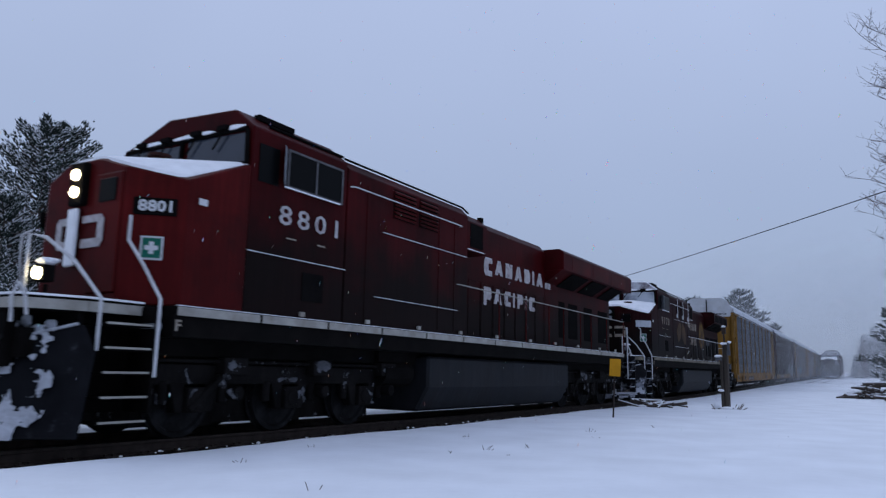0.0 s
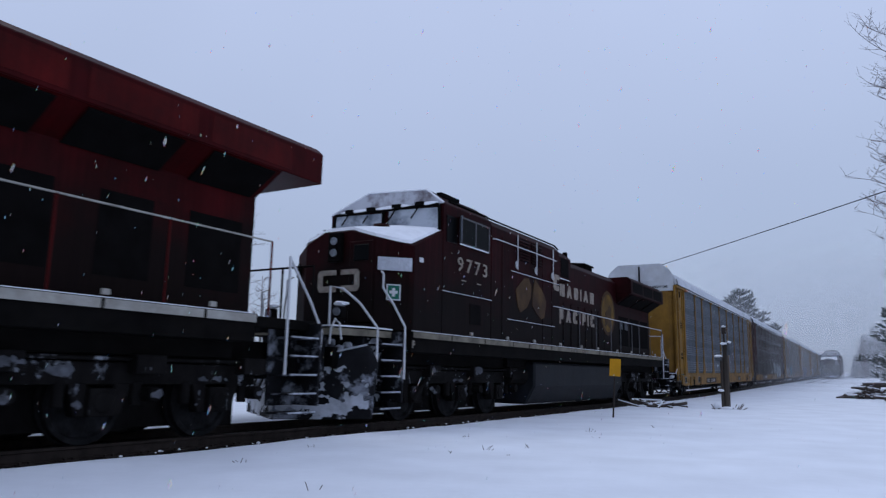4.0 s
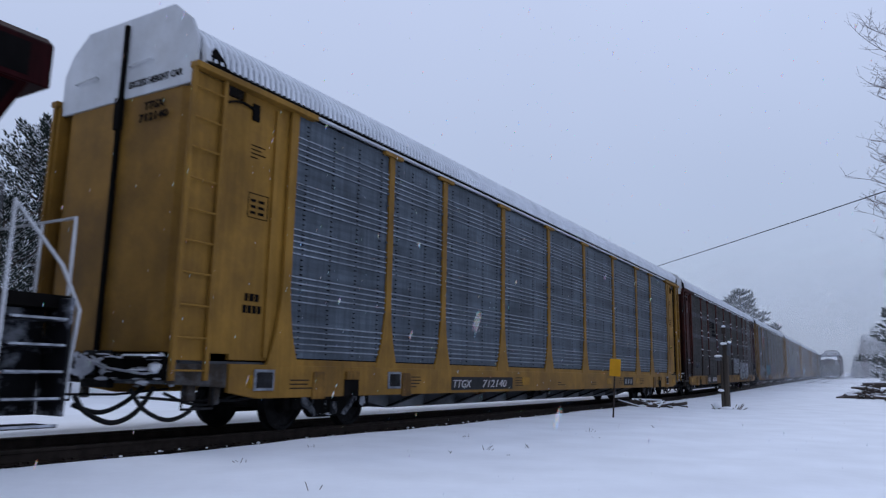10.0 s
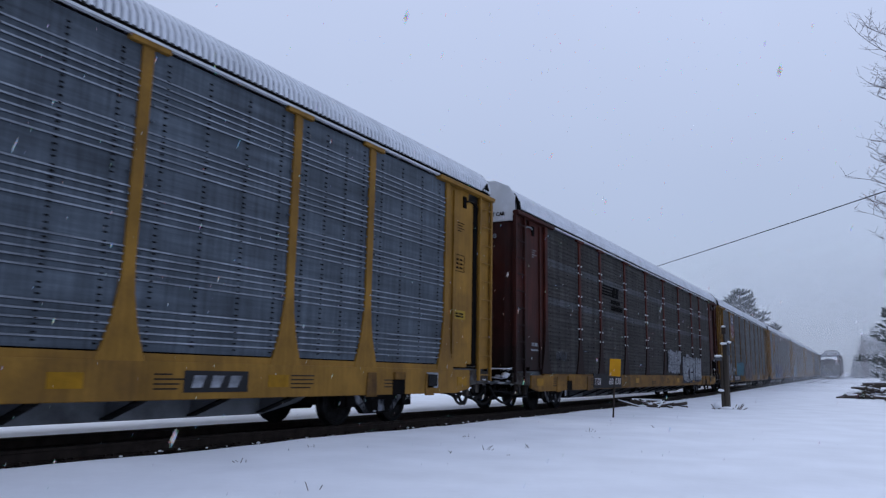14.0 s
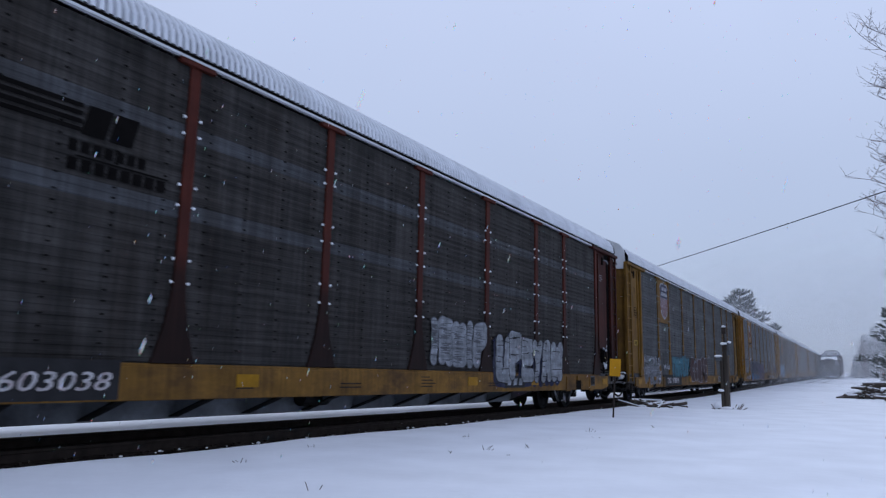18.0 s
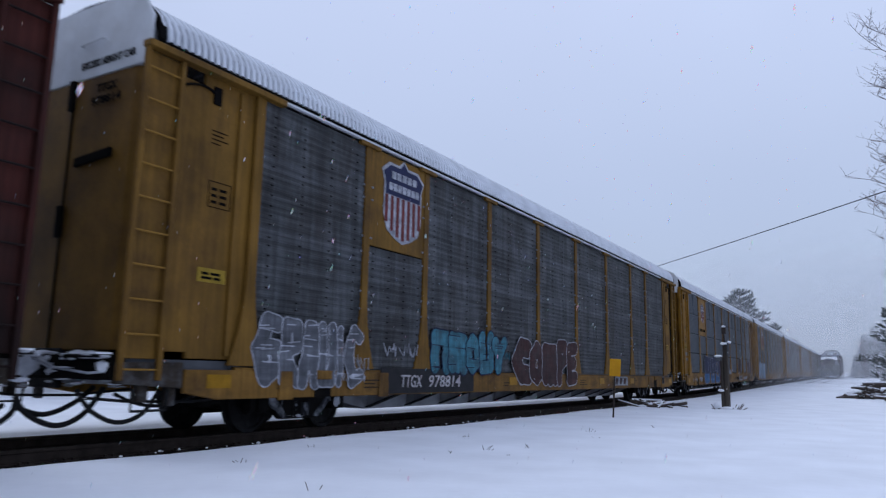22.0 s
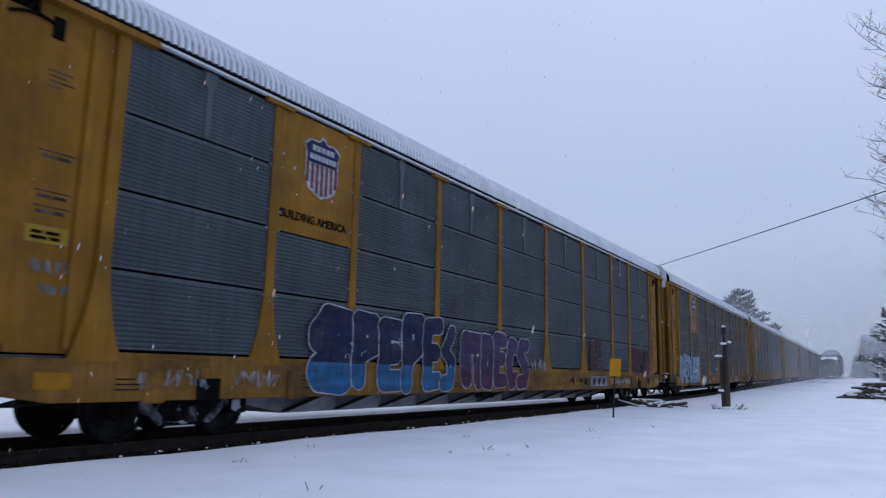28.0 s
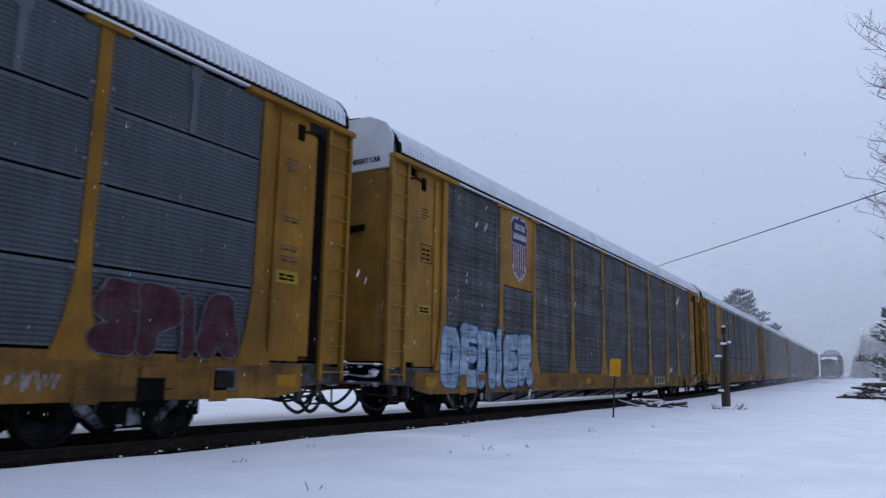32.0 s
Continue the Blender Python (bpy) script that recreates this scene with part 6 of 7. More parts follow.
        lump(es, (1.35, e * 13.75, 0.88), (0.1, 0.08, 0.08), 3, 2)
        part("platform_snow", es, M_CAP, C, "snow on the end platform")
        pk = B()
        rnd = random.Random(int(shield * 100) + rows + e)
        for k in range(46):
            lump(pk, (rnd.uniform(0.1, 1.52), e * rnd.uniform(13.4, 14.05), rnd.choice((1.02, 0.98, 0.84, 0.72, 0.66)) + rnd.uniform(-0.03, 0.03)), (rnd.uniform(0.02, 0.09), rnd.uniform(0.02, 0.12), rnd.uniform(0.008, 0.028)), k, 2)
        tagged(part("end_snow", pk, M_STUCK, C, "snow blown onto the lower car end"), kind="stuff")
        coupler(C, e * 13.62, e)
        snow_film(C, 0.34, e * 14.0, 0.86, 0.95, 0.34, 7 + e, label="snow caked on the draft gear")
        hose(C, [(0.55, e * 13.3, 0.62), (0.6, e * 13.6, 0.42), (0.58, e * 13.95, 0.30), (0.45, e * 14.25, 0.40)], 0.032)
        hose(C, [(1.2, e * 12.2, 0.52), (1.2, e * 12.7, 0.40), (1.2, e * 13.1, 0.42), (1.1, e * 13.4, 0.55)], 0.022)
        hose(C, [(1.12, e * 12.75, 0.58), (1.12, e * 12.98, 0.30), (1.08, e * 13.30, 0.20), (1.02, e * 13.62, 0.34), (0.95, e * 13.80, 0.60)], 0.03)
        hose(C, [(0.90, e * 13.40, 0.62), (0.86, e * 13.62, 0.30), (0.80, e * 13.92, 0.18), (0.70, e * 14.22, 0.32), (0.60, e * 14.32, 0.52)], 0.034)
        part("release_rod", tube(B(), [(1.48, e * 13.6, 0.84), (1.30, e * 13.9, 0.80), (0.7, e * 13.95, 0.86), (0.2, e * 14.0, 1.0)], 0.016, 6), M_STUCK, C, "coupler release rod white with snow")
        mk = B()
        for k in range(4):
            box(mk, 1.53, 1.535, e * 12.4 - 0.16, e * 12.4 + (0.12, 0.05, 0.14, 0.0)[k], 4.12 - 0.06 * k, 4.135 - 0.06 * k)
        if body is M_BROWN:
            bars(bars(mk, 1.53, e * 12.38 - 0.20, 1.62, (0.13, 0.20), 0.09, 0.05), 1.53, e * 12.38 - 0.24, 1.50, (0.46,), 0.045, 0)
        elif style != "fine":
            frame_face(mk, 1.53, e * 12.35 - 0.20, e * 12.35 + 0.20, 3.05, 3.42, 0.012, 0.005)
            for k in range(3):
                bars(mk, 1.53, e * 12.35 - 0.15, 3.11 + 0.09 * k, (0.10, 0.12), 0.04, 0.05)
        else:
            for z in (3.2, 2.75, 2.58):
                bars(mk, 1.53, e * 12.38 - 0.2, z, (0.42,), 0.012, 0)
                bars(mk, 1.53, e * 12.38 - 0.16, z - 0.07, (0.14, 0.16), 0.035, 0.03)
        tagged(part("stencil_mark", mk, M_PAINT_SILVER if body is M_BROWN else M_ENDBEAM if style == "fine" else M_DARK, C, "small unreadable stencil lines"), kind="stuff")
        arc_y = [e * (13.08 - 0.10 * k) for k in range(6)]
        part("curved_guide", tube(B(), [(1.555, yy, 4.60 + 0.09 * math.sin(0.5 * k)) for k, yy in enumerate(arc_y)], 0.02, 6), M_DARK if body is not M_BROWN else M_PAINT_SILVER, C, "curved door guide under the top rail")
        if style == "banded" and e < 0:
            tagged(part("plate_text", bars(bars(B(), 1.532, -12.50, 1.84, (0.06, 0.09, 0.07), 0.11, 0.025), 1.532, -12.53, 1.67, (0.07, 0.07, 0.07, 0.07), 0.11, 0.025), M_DARK, C, "unreadable stencil on the end panel"), kind="stuff")
            continue
        if body is M_BROWN:
            continue
        yp = B()
        zp = 2.18 if style == "fine" else 2.02
        box(yp, 1.53, 1.537, e * 12.38 - 0.25, e * 12.38 + 0.23, zp, zp + 0.19)
        part("notice_plate", yp, M_NOTICE, C, "small yellow notice plate")
        tagged(part("plate_text", bars(bars(B(), 1.537, e * 12.38 - 0.19, zp + 0.10, (0.12, 0.16), 0.035, 0.04), 1.537, e * 12.38 - 0.19, zp + 0.04, (0.18, 0.12), 0.035, 0.03), M_DARK, C, "unreadable lines on the plate"), kind="stuff")
    lettering("end_notice", "EXCESS HEIGHT CAR", 0.10, (0.12, -13.655, 4.86), M_DARK, C, "-y", 1.15, label="dark stencilled warning on the white end")
    if number:
        tagged(lettering("car_number_end", number, 0.11, (0.42, -13.66, 4.30), M_DARK if body is not M_BROWN else M_PAINT_SILVER, C, "-y", 0.62), kind="stuff")
        tagged(lettering("end_mark", "TTGX", 0.11, (0.52, -13.66, 4.47), M_DARK if body is not M_BROWN else M_PAINT_SILVER, C, "-y", 0.42), kind="stuff")
        np_ = B()
        box(np_, 1.585, 1.606, number_y - (0.5 if shield else 0.0), number_y + 2.95, 0.49 if style != "banded" else 0.53, 0.946 if style != "banded" else 0.80)
        part("number_panel", np_, M_PAINT_BLACK, C, "black panel behind the car number")
        ny, nz, nh = (number_y + 0.12, 0.60, 0.23) if shield else (number_y + 0.10, 0.60, 0.21) if style != "banded" else (number_y + 0.08, 0.58, 0.16)
        wide = (0.72, 0.98, 1.25) if shield else (0.62, 1.45, 1.30) if style != "banded" else (0.78, 1.30, 1.22)
        tagged(lettering("owner_mark_text", "TTGX", nh, (1.612, ny, nz), M_LETTER, C, "+x", wide[0], slant=0.12 if shield else 0.24, label="pale owner's initials on the side sill", weight=0.007), kind="stuff")
        tagged(lettering("car_number", number, nh, (1.612, ny + wide[1], nz), M_LETTER, C, "+x", wide[2], slant=0.12 if shield else 0.24, label="pale car number on the side sill", weight=0.007), kind="stuff")
    for yy in (-12.4, -3.2, 3.4, 6.7, 12.2):
        part("sill_reflector", box(B(), 1.60, 1.606, yy, yy + 0.42, 0.62, 0.80), M_REFLECT, C, "dull orange reflector patch on the sill")
    for yy in ((-12.3, -9.0, 11.0) if style == "banded" else (11.0,)):
        pf = part("placard_frame", box(B(), 1.60, 1.625, yy, yy + 0.40, 0.58, 0.88), M_PAINT_SILVER if style == "banded" else M_UNDER, C, "pale placard frame", bevel=0.005)
        part("placard", box(B(), 1.62, 1.63, yy + 0.04, yy + 0.36, 0.62, 0.84), M_TRUCK, pf)
    if shield:
        tp = part("owner_plate", box(B(), 1.60, 1.606, 4.81, 6.36, 0.56, 0.86), M_PAINT_SILVER, C, "pale weathered owner's plate")
        for k in range(3):
            q = 4.81 + 0.16 + (6.36 - 4.81 - 0.2) / 3 * k
            part("plate_block", prism(B(), [(q, 0.61), (q + 0.22, 0.61), (q + 0.34, 0.81), (q + 0.06, 0.81)], "x", 1.606, 1.61), M_PAINT_RUST, tp)
    else:
        tp = part("owner_plate", box(B(), 1.60, 1.606, 5.2, 6.3, 0.56, 0.84), M_PAINT_BLACK, C, "small dark owner's plate")
        for k in range(3):
            part("plate_block", prism(B(), [(5.32 + 0.31 * k, 0.62), (5.48 + 0.31 * k, 0.62), (5.56 + 0.31 * k, 0.78), (5.36 + 0.31 * k, 0.78)], "x", 1.606, 1.61), M_PAINT_SILVER, tp)
    if body is M_BROWN:
        hb = part("hand_brake", box(B(), 1.53, 1.66, 12.15, 12.50, 1.30, 1.75), M_DARK, C, "black hand brake gear on the end panel", bevel=0.03)
        rod(hb_bm := B(), (1.60, 12.30, 0.95), (1.60, 12.30, 1.30), 0.03, 8)
        tube(hb_bm, [(1.58, 12.0, 1.10), (1.62, 12.25, 1.04), (1.60, 12.7, 1.12)], 0.022, 7)
        part("brake_linkage", hb_bm, M_DARK, hb, "dark brake linkage")
        wheel = [(1.69, 12.33 + 0.24 * math.cos(0.3142 * k), 1.52 + 0.24 * math.sin(0.3142 * k)) for k in range(21)]
        part("brake_wheel", tube(B(), wheel, 0.016, 6), M_DARK, hb, "dark brake wheel")
        for k, (yy, zz, w, h) in enumerate(((12.32, 1.72, 0.42, 0.16), (12.45, 1.90, 0.16, 0.5), (12.2, 1.25, 0.3, 0.2), (12.7, 1.2, 0.25, 0.5))):
            snow_film(hb, 1.664 if k != 3 else 1.545, yy, zz, w, h, k + 3)
    marks = B()
    rnd = random.Random(number or style)
    for k in range(9):
        yy = -11.2 + 2.6 * k + rnd.uniform(-0.4, 0.4)
        for q in range(rnd.choice((2, 3, 4))):
            box(marks, 1.60, 1.604, yy, yy + rnd.uniform(0.25, 0.6), 0.60 + 0.06 * q, 0.618 + 0.06 * q)
    tagged(part("sill_stencil", marks, M_TRUCK, C, "small unreadable stencil lines on the sill"), kind="stuff")
    for yy in (-10.05, 10.05):
        # shade of the recess below the cap, put on as a flat near-black patch
        part("recess_shade", box(B(), 1.601, 1.607, yy - 0.20, yy + 0.20, 0.47, 0.74), M_BLACK, C, "flat near-black patch for the shaded recess under the bolster end")
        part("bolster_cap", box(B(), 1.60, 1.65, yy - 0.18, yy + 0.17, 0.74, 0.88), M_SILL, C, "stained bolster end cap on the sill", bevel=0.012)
    for yy in (-8.4, -10.9, 9.2, 11.1):
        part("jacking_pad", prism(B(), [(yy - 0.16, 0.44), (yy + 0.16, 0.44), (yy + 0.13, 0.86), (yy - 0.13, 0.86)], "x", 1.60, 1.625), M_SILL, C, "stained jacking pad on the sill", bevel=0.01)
    freight_truck(C, -9.95)
    freight_truck(C, 10.15)
    return C


# ---- trackside things ----
def ground_z(x, y):
    return track(y)[1] - 0.15 + 0.28 * min(max((x - 1.5) / 14, 0), 1) * min(max(y / 30, 0), 1)


def marker_post():
    x, y = -4.55, 26.0
    z = ground_z(x, y)
    P = thing("old_post", "weathered wooden post with metal boxes, snow on its tops", "post")
    P.location = (x, y, z)
    bm = B()
    prism(bm, [(-0.05, -0.10), (0.09, -0.10), (0.10, 0.10), (-0.05, 0.11)], "z", -0.3, 2.15)
    part("post", bm, M_WOOD, P, "grey weathered post", bevel=0.02)
    bm = B()
    prism(bm, [(-0.15, -0.14), (-0.06, -0.16), (-0.055, 0.06), (-0.14, 0.08)], "z", -0.3, 1.72)
    part("side_post", bm, M_WOOD, P, "shorter plank leaning on the post", bevel=0.015)
    bm = B()
    rod(bm, (0.0, 0, 2.15), (-0.02, 0, 2.62), 0.03, 8)
    box(bm, -0.07, 0.06, -0.05, 0.06, 2.50, 2.72)
    part("pipe", bm, M_RAIL, P, "thin rusty pipe with a small lamp box")
    for b in ((0.08, 0.18, -0.14, 0.02, 1.78, 1.95), (-0.28, -0.08, -0.2, -0.02, 1.60, 1.70), (0.10, 0.16, -0.14, 0.02, 1.95, 2.2)):
        part("junction_box", box(B(), *b), M_UNDER, P, "small grey metal box", bevel=0.01)
    for c, s in (((0, 0, 2.17), (0.15, 0.14, 0.05)), ((-0.2, -0.05, 1.75), (0.13, 0.13, 0.05)), ((0.16, -0.06, 2.22), (0.07, 0.08, 0.04)), ((-0.01, 0, 2.75), (0.07, 0.06, 0.04)), ((-0.15, -0.16, 0.62), (0.10, 0.05, 0.05)), ((0.02, -0.1, 0.03), (0.26, 0.22, 0.07)), ((-0.30, -0.1, 0.12), (0.12, 0.12, 0.12))):
        part("snow_cap", lump(B(), c, s, int(c[2] * 50), 2), M_CAP, P, "cap of snow")
    bm = B()
    rnd = random.Random(5)
    for k in range(16):
        a = rnd.uniform(0, 6.28)
        r = rnd.uniform(0.2, 0.55)
        rod(bm, (r * math.cos(a), r * math.sin(a), 0), (r * math.cos(a) * 1.3, r * math.sin(a) * 1.3, rnd.uniform(0.03, 0.2)), 0.012, 5)
    tagged(part("weed_stalks", bm, M_TWIG, P, "dry weeds round the foot"), kind="stuff")


def yellow_stake():
    x, y = -5.85, 18.0
    P = thing("marker_sign", "small yellow marker plate on a dark steel stake", "sign")
    P.matrix_basis = pose(x, y, ground_z(x, y), 0, 3.0, 20)
    bm = B()
    rod(bm, (0, 0, -0.2), (0, 0, 1.45), 0.02, 8)
    part("stake", bm, M_RAIL, P, "thin rusty steel stake")
    bm = B()
    box(bm, -0.13, 0.14, -0.035, -0.015, 1.03, 1.46)
    part("plate", bm, M_SIGN, P, "bright yellow plate", bevel=0.006)


def brush_heap(name, label, cat, x, y, n, spread, seed, thick=0.03, snow=True, high=0.3):
    rnd = random.Random(seed)
    z = ground_z(x, y)
    P = thing(name, label, cat)
    P.location = (x, y, z)
    for k in range(n):
        bm = B()
        a = rnd.uniform(0, 3.14)
        l = rnd.uniform(0.35, 0.9) * min(spread, 1.6)
        cx, cy = rnd.uniform(-0.5, 0.5) * spread, rnd.uniform(-0.35, 0.35)
        cz = 0.03 + rnd.uniform(0, high) * (1 - (2 * cx / spread) ** 2 * 0.8)
        d = Vector((math.cos(a), math.sin(a), rnd.uniform(-0.25, 0.25))).normalized()
        p0, p1 = Vector((cx, cy, cz)) - d * l / 2, Vector((cx, cy, cz)) + d * l / 2
        r = thick * rnd.uniform(0.6, 1.8)
        rod(bm, p0, p1, r, 7, r * 0.7)
        part("branch", bm, M_BARK, P)
        if snow:
            cap = B()
            up = Vector((0, 0, r * 0.9))
            rod(cap, p0 + up + d * 0.05, p1 + up - d * 0.05, r * 0.75, 6, r * 0.5)
            part("snow_cap", cap, M_CAP, P)


def dry_tufts():
    rnd = random.Random(21)
    spots = [(-4.9, 8.4), (-4.7, 9.0), (-4.35, 9.6), (-4.2, 8.7), (-4.8, 13.4), (-4.2, 12.0), (-4.1, 15.3), (-4.3, 5.0), (-6.6, 7.6), (-6.2, 6.0), (-5.9, 10.5)]
    for i, (x, y) in enumerate(spots):
        bm = B()
        for k in range(rnd.choice((2, 3, 4))):
            a = rnd.uniform(0, 6.28)
            l = rnd.uniform(0.04, 0.11)
            rod(bm, (0.05 * math.cos(a * 2), 0.06 * math.sin(a * 3), -0.03), (l * math.cos(a), l * math.sin(a), rnd.uniform(0.01, 0.08)), 0.005, 5, 0.003)
        ob = tagged(part("dry_weed", bm, M_TWIG), "few dry weed stalks poking through the snow", "weed", "weeds in the snow")
        ob.location = (x, y, ground_z(x, y) - 0.01)


def timber_stand():
    """A low frame of planks at the edge of the wood."""
    x, y = 0.75, 40.0
    z = ground_z(x, y)
    P = thing("plank_trestle", "low dark plank trestle half buried in snow", "trestle")
    P.location = (x, y, z)
    for dx in (-0.35, 0.35):
        bm = B()
        box(bm, dx - 0.06, dx + 0.06, -0.05, 0.05, -0.1, 0.55)
        part("leg", bm, M_WOOD, P, bevel=0.01)
    bm = B()
    box(bm, -0.8, 0.9, -0.12, 0.12, 0.50, 0.58)
    part("plank", bm, M_WOOD, P, bevel=0.01)
    bm = B()
    lump(bm, (0.05, 0, 0.60), (0.8, 0.13, 0.04), 4, 2)
    part("snow_cap", bm, M_CAP, P)


def wire():
    a, b = Vector((-21.7, 61.3, 8.70)), Vector((3.3, 29.7, 8.41))
    bm = B()
    pts = []
    for k in range(25):
        u = k / 24
        p = a.lerp(b, u)
        p.z -= 0.10 * 4 * u * (1 - u)
        pts.append(p)
    tube(bm, pts, 0.022, 6)
    tagged(part("overhead_wire", bm, M_RUBBER), "single dark overhead wire crossing above the line", "wire")
    for p, nm in ((a, -1), (b, 1)):
        q = B()
        z0 = ground_z(p.x, p.y) - 0.4
        rod(q, (p.x, p.y, z0), (p.x, p.y, p.z + 0.4), 0.14, 10, 0.10)
        tagged(part("utility_pole", q, M_WOOD), "round wooden utility pole carrying the wire", "utility pole")


# ---- trees ----
def blade(bm, p, d, side, l, w):
    """A thin three-sided needle tuft."""
    tip = p + d * l
    n = d.cross(side)
    a, b, c = p + side * w, p - side * 0.6 * w + n * 0.7 * w, p - side * 0.6 * w - n * 0.7 * w
    m = p + d * l * 0.45
    va = [bm.verts.new(q) for q in (p, m + (a - p), m + (b - p), m + (c - p), tip)]
    for f in ((0, 1, 2), (0, 2, 3), (0, 3, 1), (1, 4, 2), (2, 4, 3), (3, 4, 1)):
        bm.faces.new([va[i] for i in f])


def pine(x, y, h, r, seed, snowy=0.5, whorls=16, tuft=0.34, per=9, label="", lean=0.25, z=None):
    rnd = random.Random(seed)
    z = ground_z(x, y) if z is None else z
    T = thing("pine_tree", label, "tree", "pines round the line")
    T.location = (x, y, z)
    tk = B()
    rod(tk, (0, 0, -0.3), (0, 0, h * 0.5), 0.02 * h, 9, 0.013 * h)
    rod(tk, (0, 0, h * 0.5), (0.05, 0, h * 0.97), 0.013 * h, 8, 0.003 * h)
    limbs, green, white = B(), B(), B()
    for i in range(whorls):
        u = (i + rnd.uniform(-0.3, 0.3)) / whorls
        zz = h * (0.10 + 0.88 * u)
        reach = r * (1 - u) ** 0.75 * rnd.uniform(0.75, 1.15) + 0.25
        for k in range(rnd.choice((5, 6, 7))):
            a = rnd.uniform(0, 6.283)
            l = reach * rnd.uniform(0.6, 1.1)
            d = Vector((math.cos(a), math.sin(a), lean + 0.5 * u)).normalized()
            base = Vector((0, 0, zz))
            tip = base + d * l
            mid = base.lerp(tip, 0.55) - Vector((0, 0, 0.06 * l))
            rod(limbs, base, mid, 0.006 * h * (1 - u) + 0.015, 5, 0.02)
            rod(limbs, mid, tip, 0.02, 5, 0.008)
            for j in range(per):
                v = rnd.uniform(0.25, 1.0)
                p = (base.lerp(mid, v / 0.55) if v < 0.55 else mid.lerp(tip, (v - 0.55) / 0.45))
                p = p + Vector((rnd.uniform(-1, 1), rnd.uniform(-1, 1), rnd.uniform(-0.3, 0.6))) * 0.16 * l * (1.2 - v * 0.6)
                q = (d + Vector((rnd.uniform(-0.9, 0.9), rnd.uniform(-0.9, 0.9), rnd.uniform(0.1, 0.9)))).normalized()
                s = q.cross(Vector((0, 0, 1)))
                s = s.normalized() if s.length > 0.01 else Vector((1, 0, 0))
                le = tuft * rnd.uniform(0.7, 1.5)
                blade(green, p, q, s, le, tuft * 0.20)
                blade(green, p, (q + s * 0.6).normalized(), s, le * 0.7, tuft * 0.16)
                if rnd.random() < snowy:
                    blade(white, p + Vector((0, 0, tuft * 0.22)), q, s, le * 0.95, tuft * 0.17)
    part("trunk", tk, M_BARK, T, smooth=True)
    part("branchwork", limbs, M_BARK, T)
    part("crown", green, M_NEEDLE, T, "dark green needles in uneven tufts")
    part("snow_on_crown", white, M_CAP, T, "snow lying along the needles")
    return T


def bare_tree(x, y, h, seed, label, spread=0.55, depth=5, r0=None, side=None, limb=0.5, group="bare trees at the wood's edge", lean=0.0):
    rnd = random.Random(seed)
    T = thing("bare_tree", label, "tree", group)
    T.location = (x, y, ground_z(x, y))
    trunk, br = B(), B()

    def grow(p, d, l, r, level):
        bm = trunk if level == 0 else br
        steps = 9 if level == 0 else 3
        q = p
        for k in range(steps):
            d = (d + Vector((rnd.uniform(-0.14, 0.14), rnd.uniform(-0.14, 0.14), rnd.uniform(0.0, 0.10)))).normalized()
            e = q + d * l / steps
            rod(bm, q, e, r * (1 - 0.45 * k / steps), 6 if level < 2 else 4, r * (1 - 0.45 * (k + 1) / steps))
            if level < depth:
                for j in range(2 if level < 3 else rnd.choice((1, 2))):
                    if level == 0 and k < 1:
                        continue
                    a = rnd.uniform(0, 6.283)
                    o = Vector((math.cos(a), math.sin(a), rnd.uniform(0.0, 0.5)))
                    if side and level == 0 and rnd.random() < 0.5:
                        o = Vector((*side, rnd.uniform(0, 0.5)))
                    nd = (d * (1 - spread) + o * spread).normalized()
                    grow(e, nd, l * (rnd.uniform(0.42, 0.62) if level else limb * rnd.uniform(0.8, 1.15)), max(r * 0.48, 0.006), level + 1)
            q = e
    grow(Vector((0, 0, -0.2)), Vector((lean, 0, 1)).normalized(), h * 0.8, r0 or h * 0.016, 0)
    part("trunk", trunk, M_BARK, T)
    part("crown", br, M_TWIG, T, "fine bare branches")
    return T


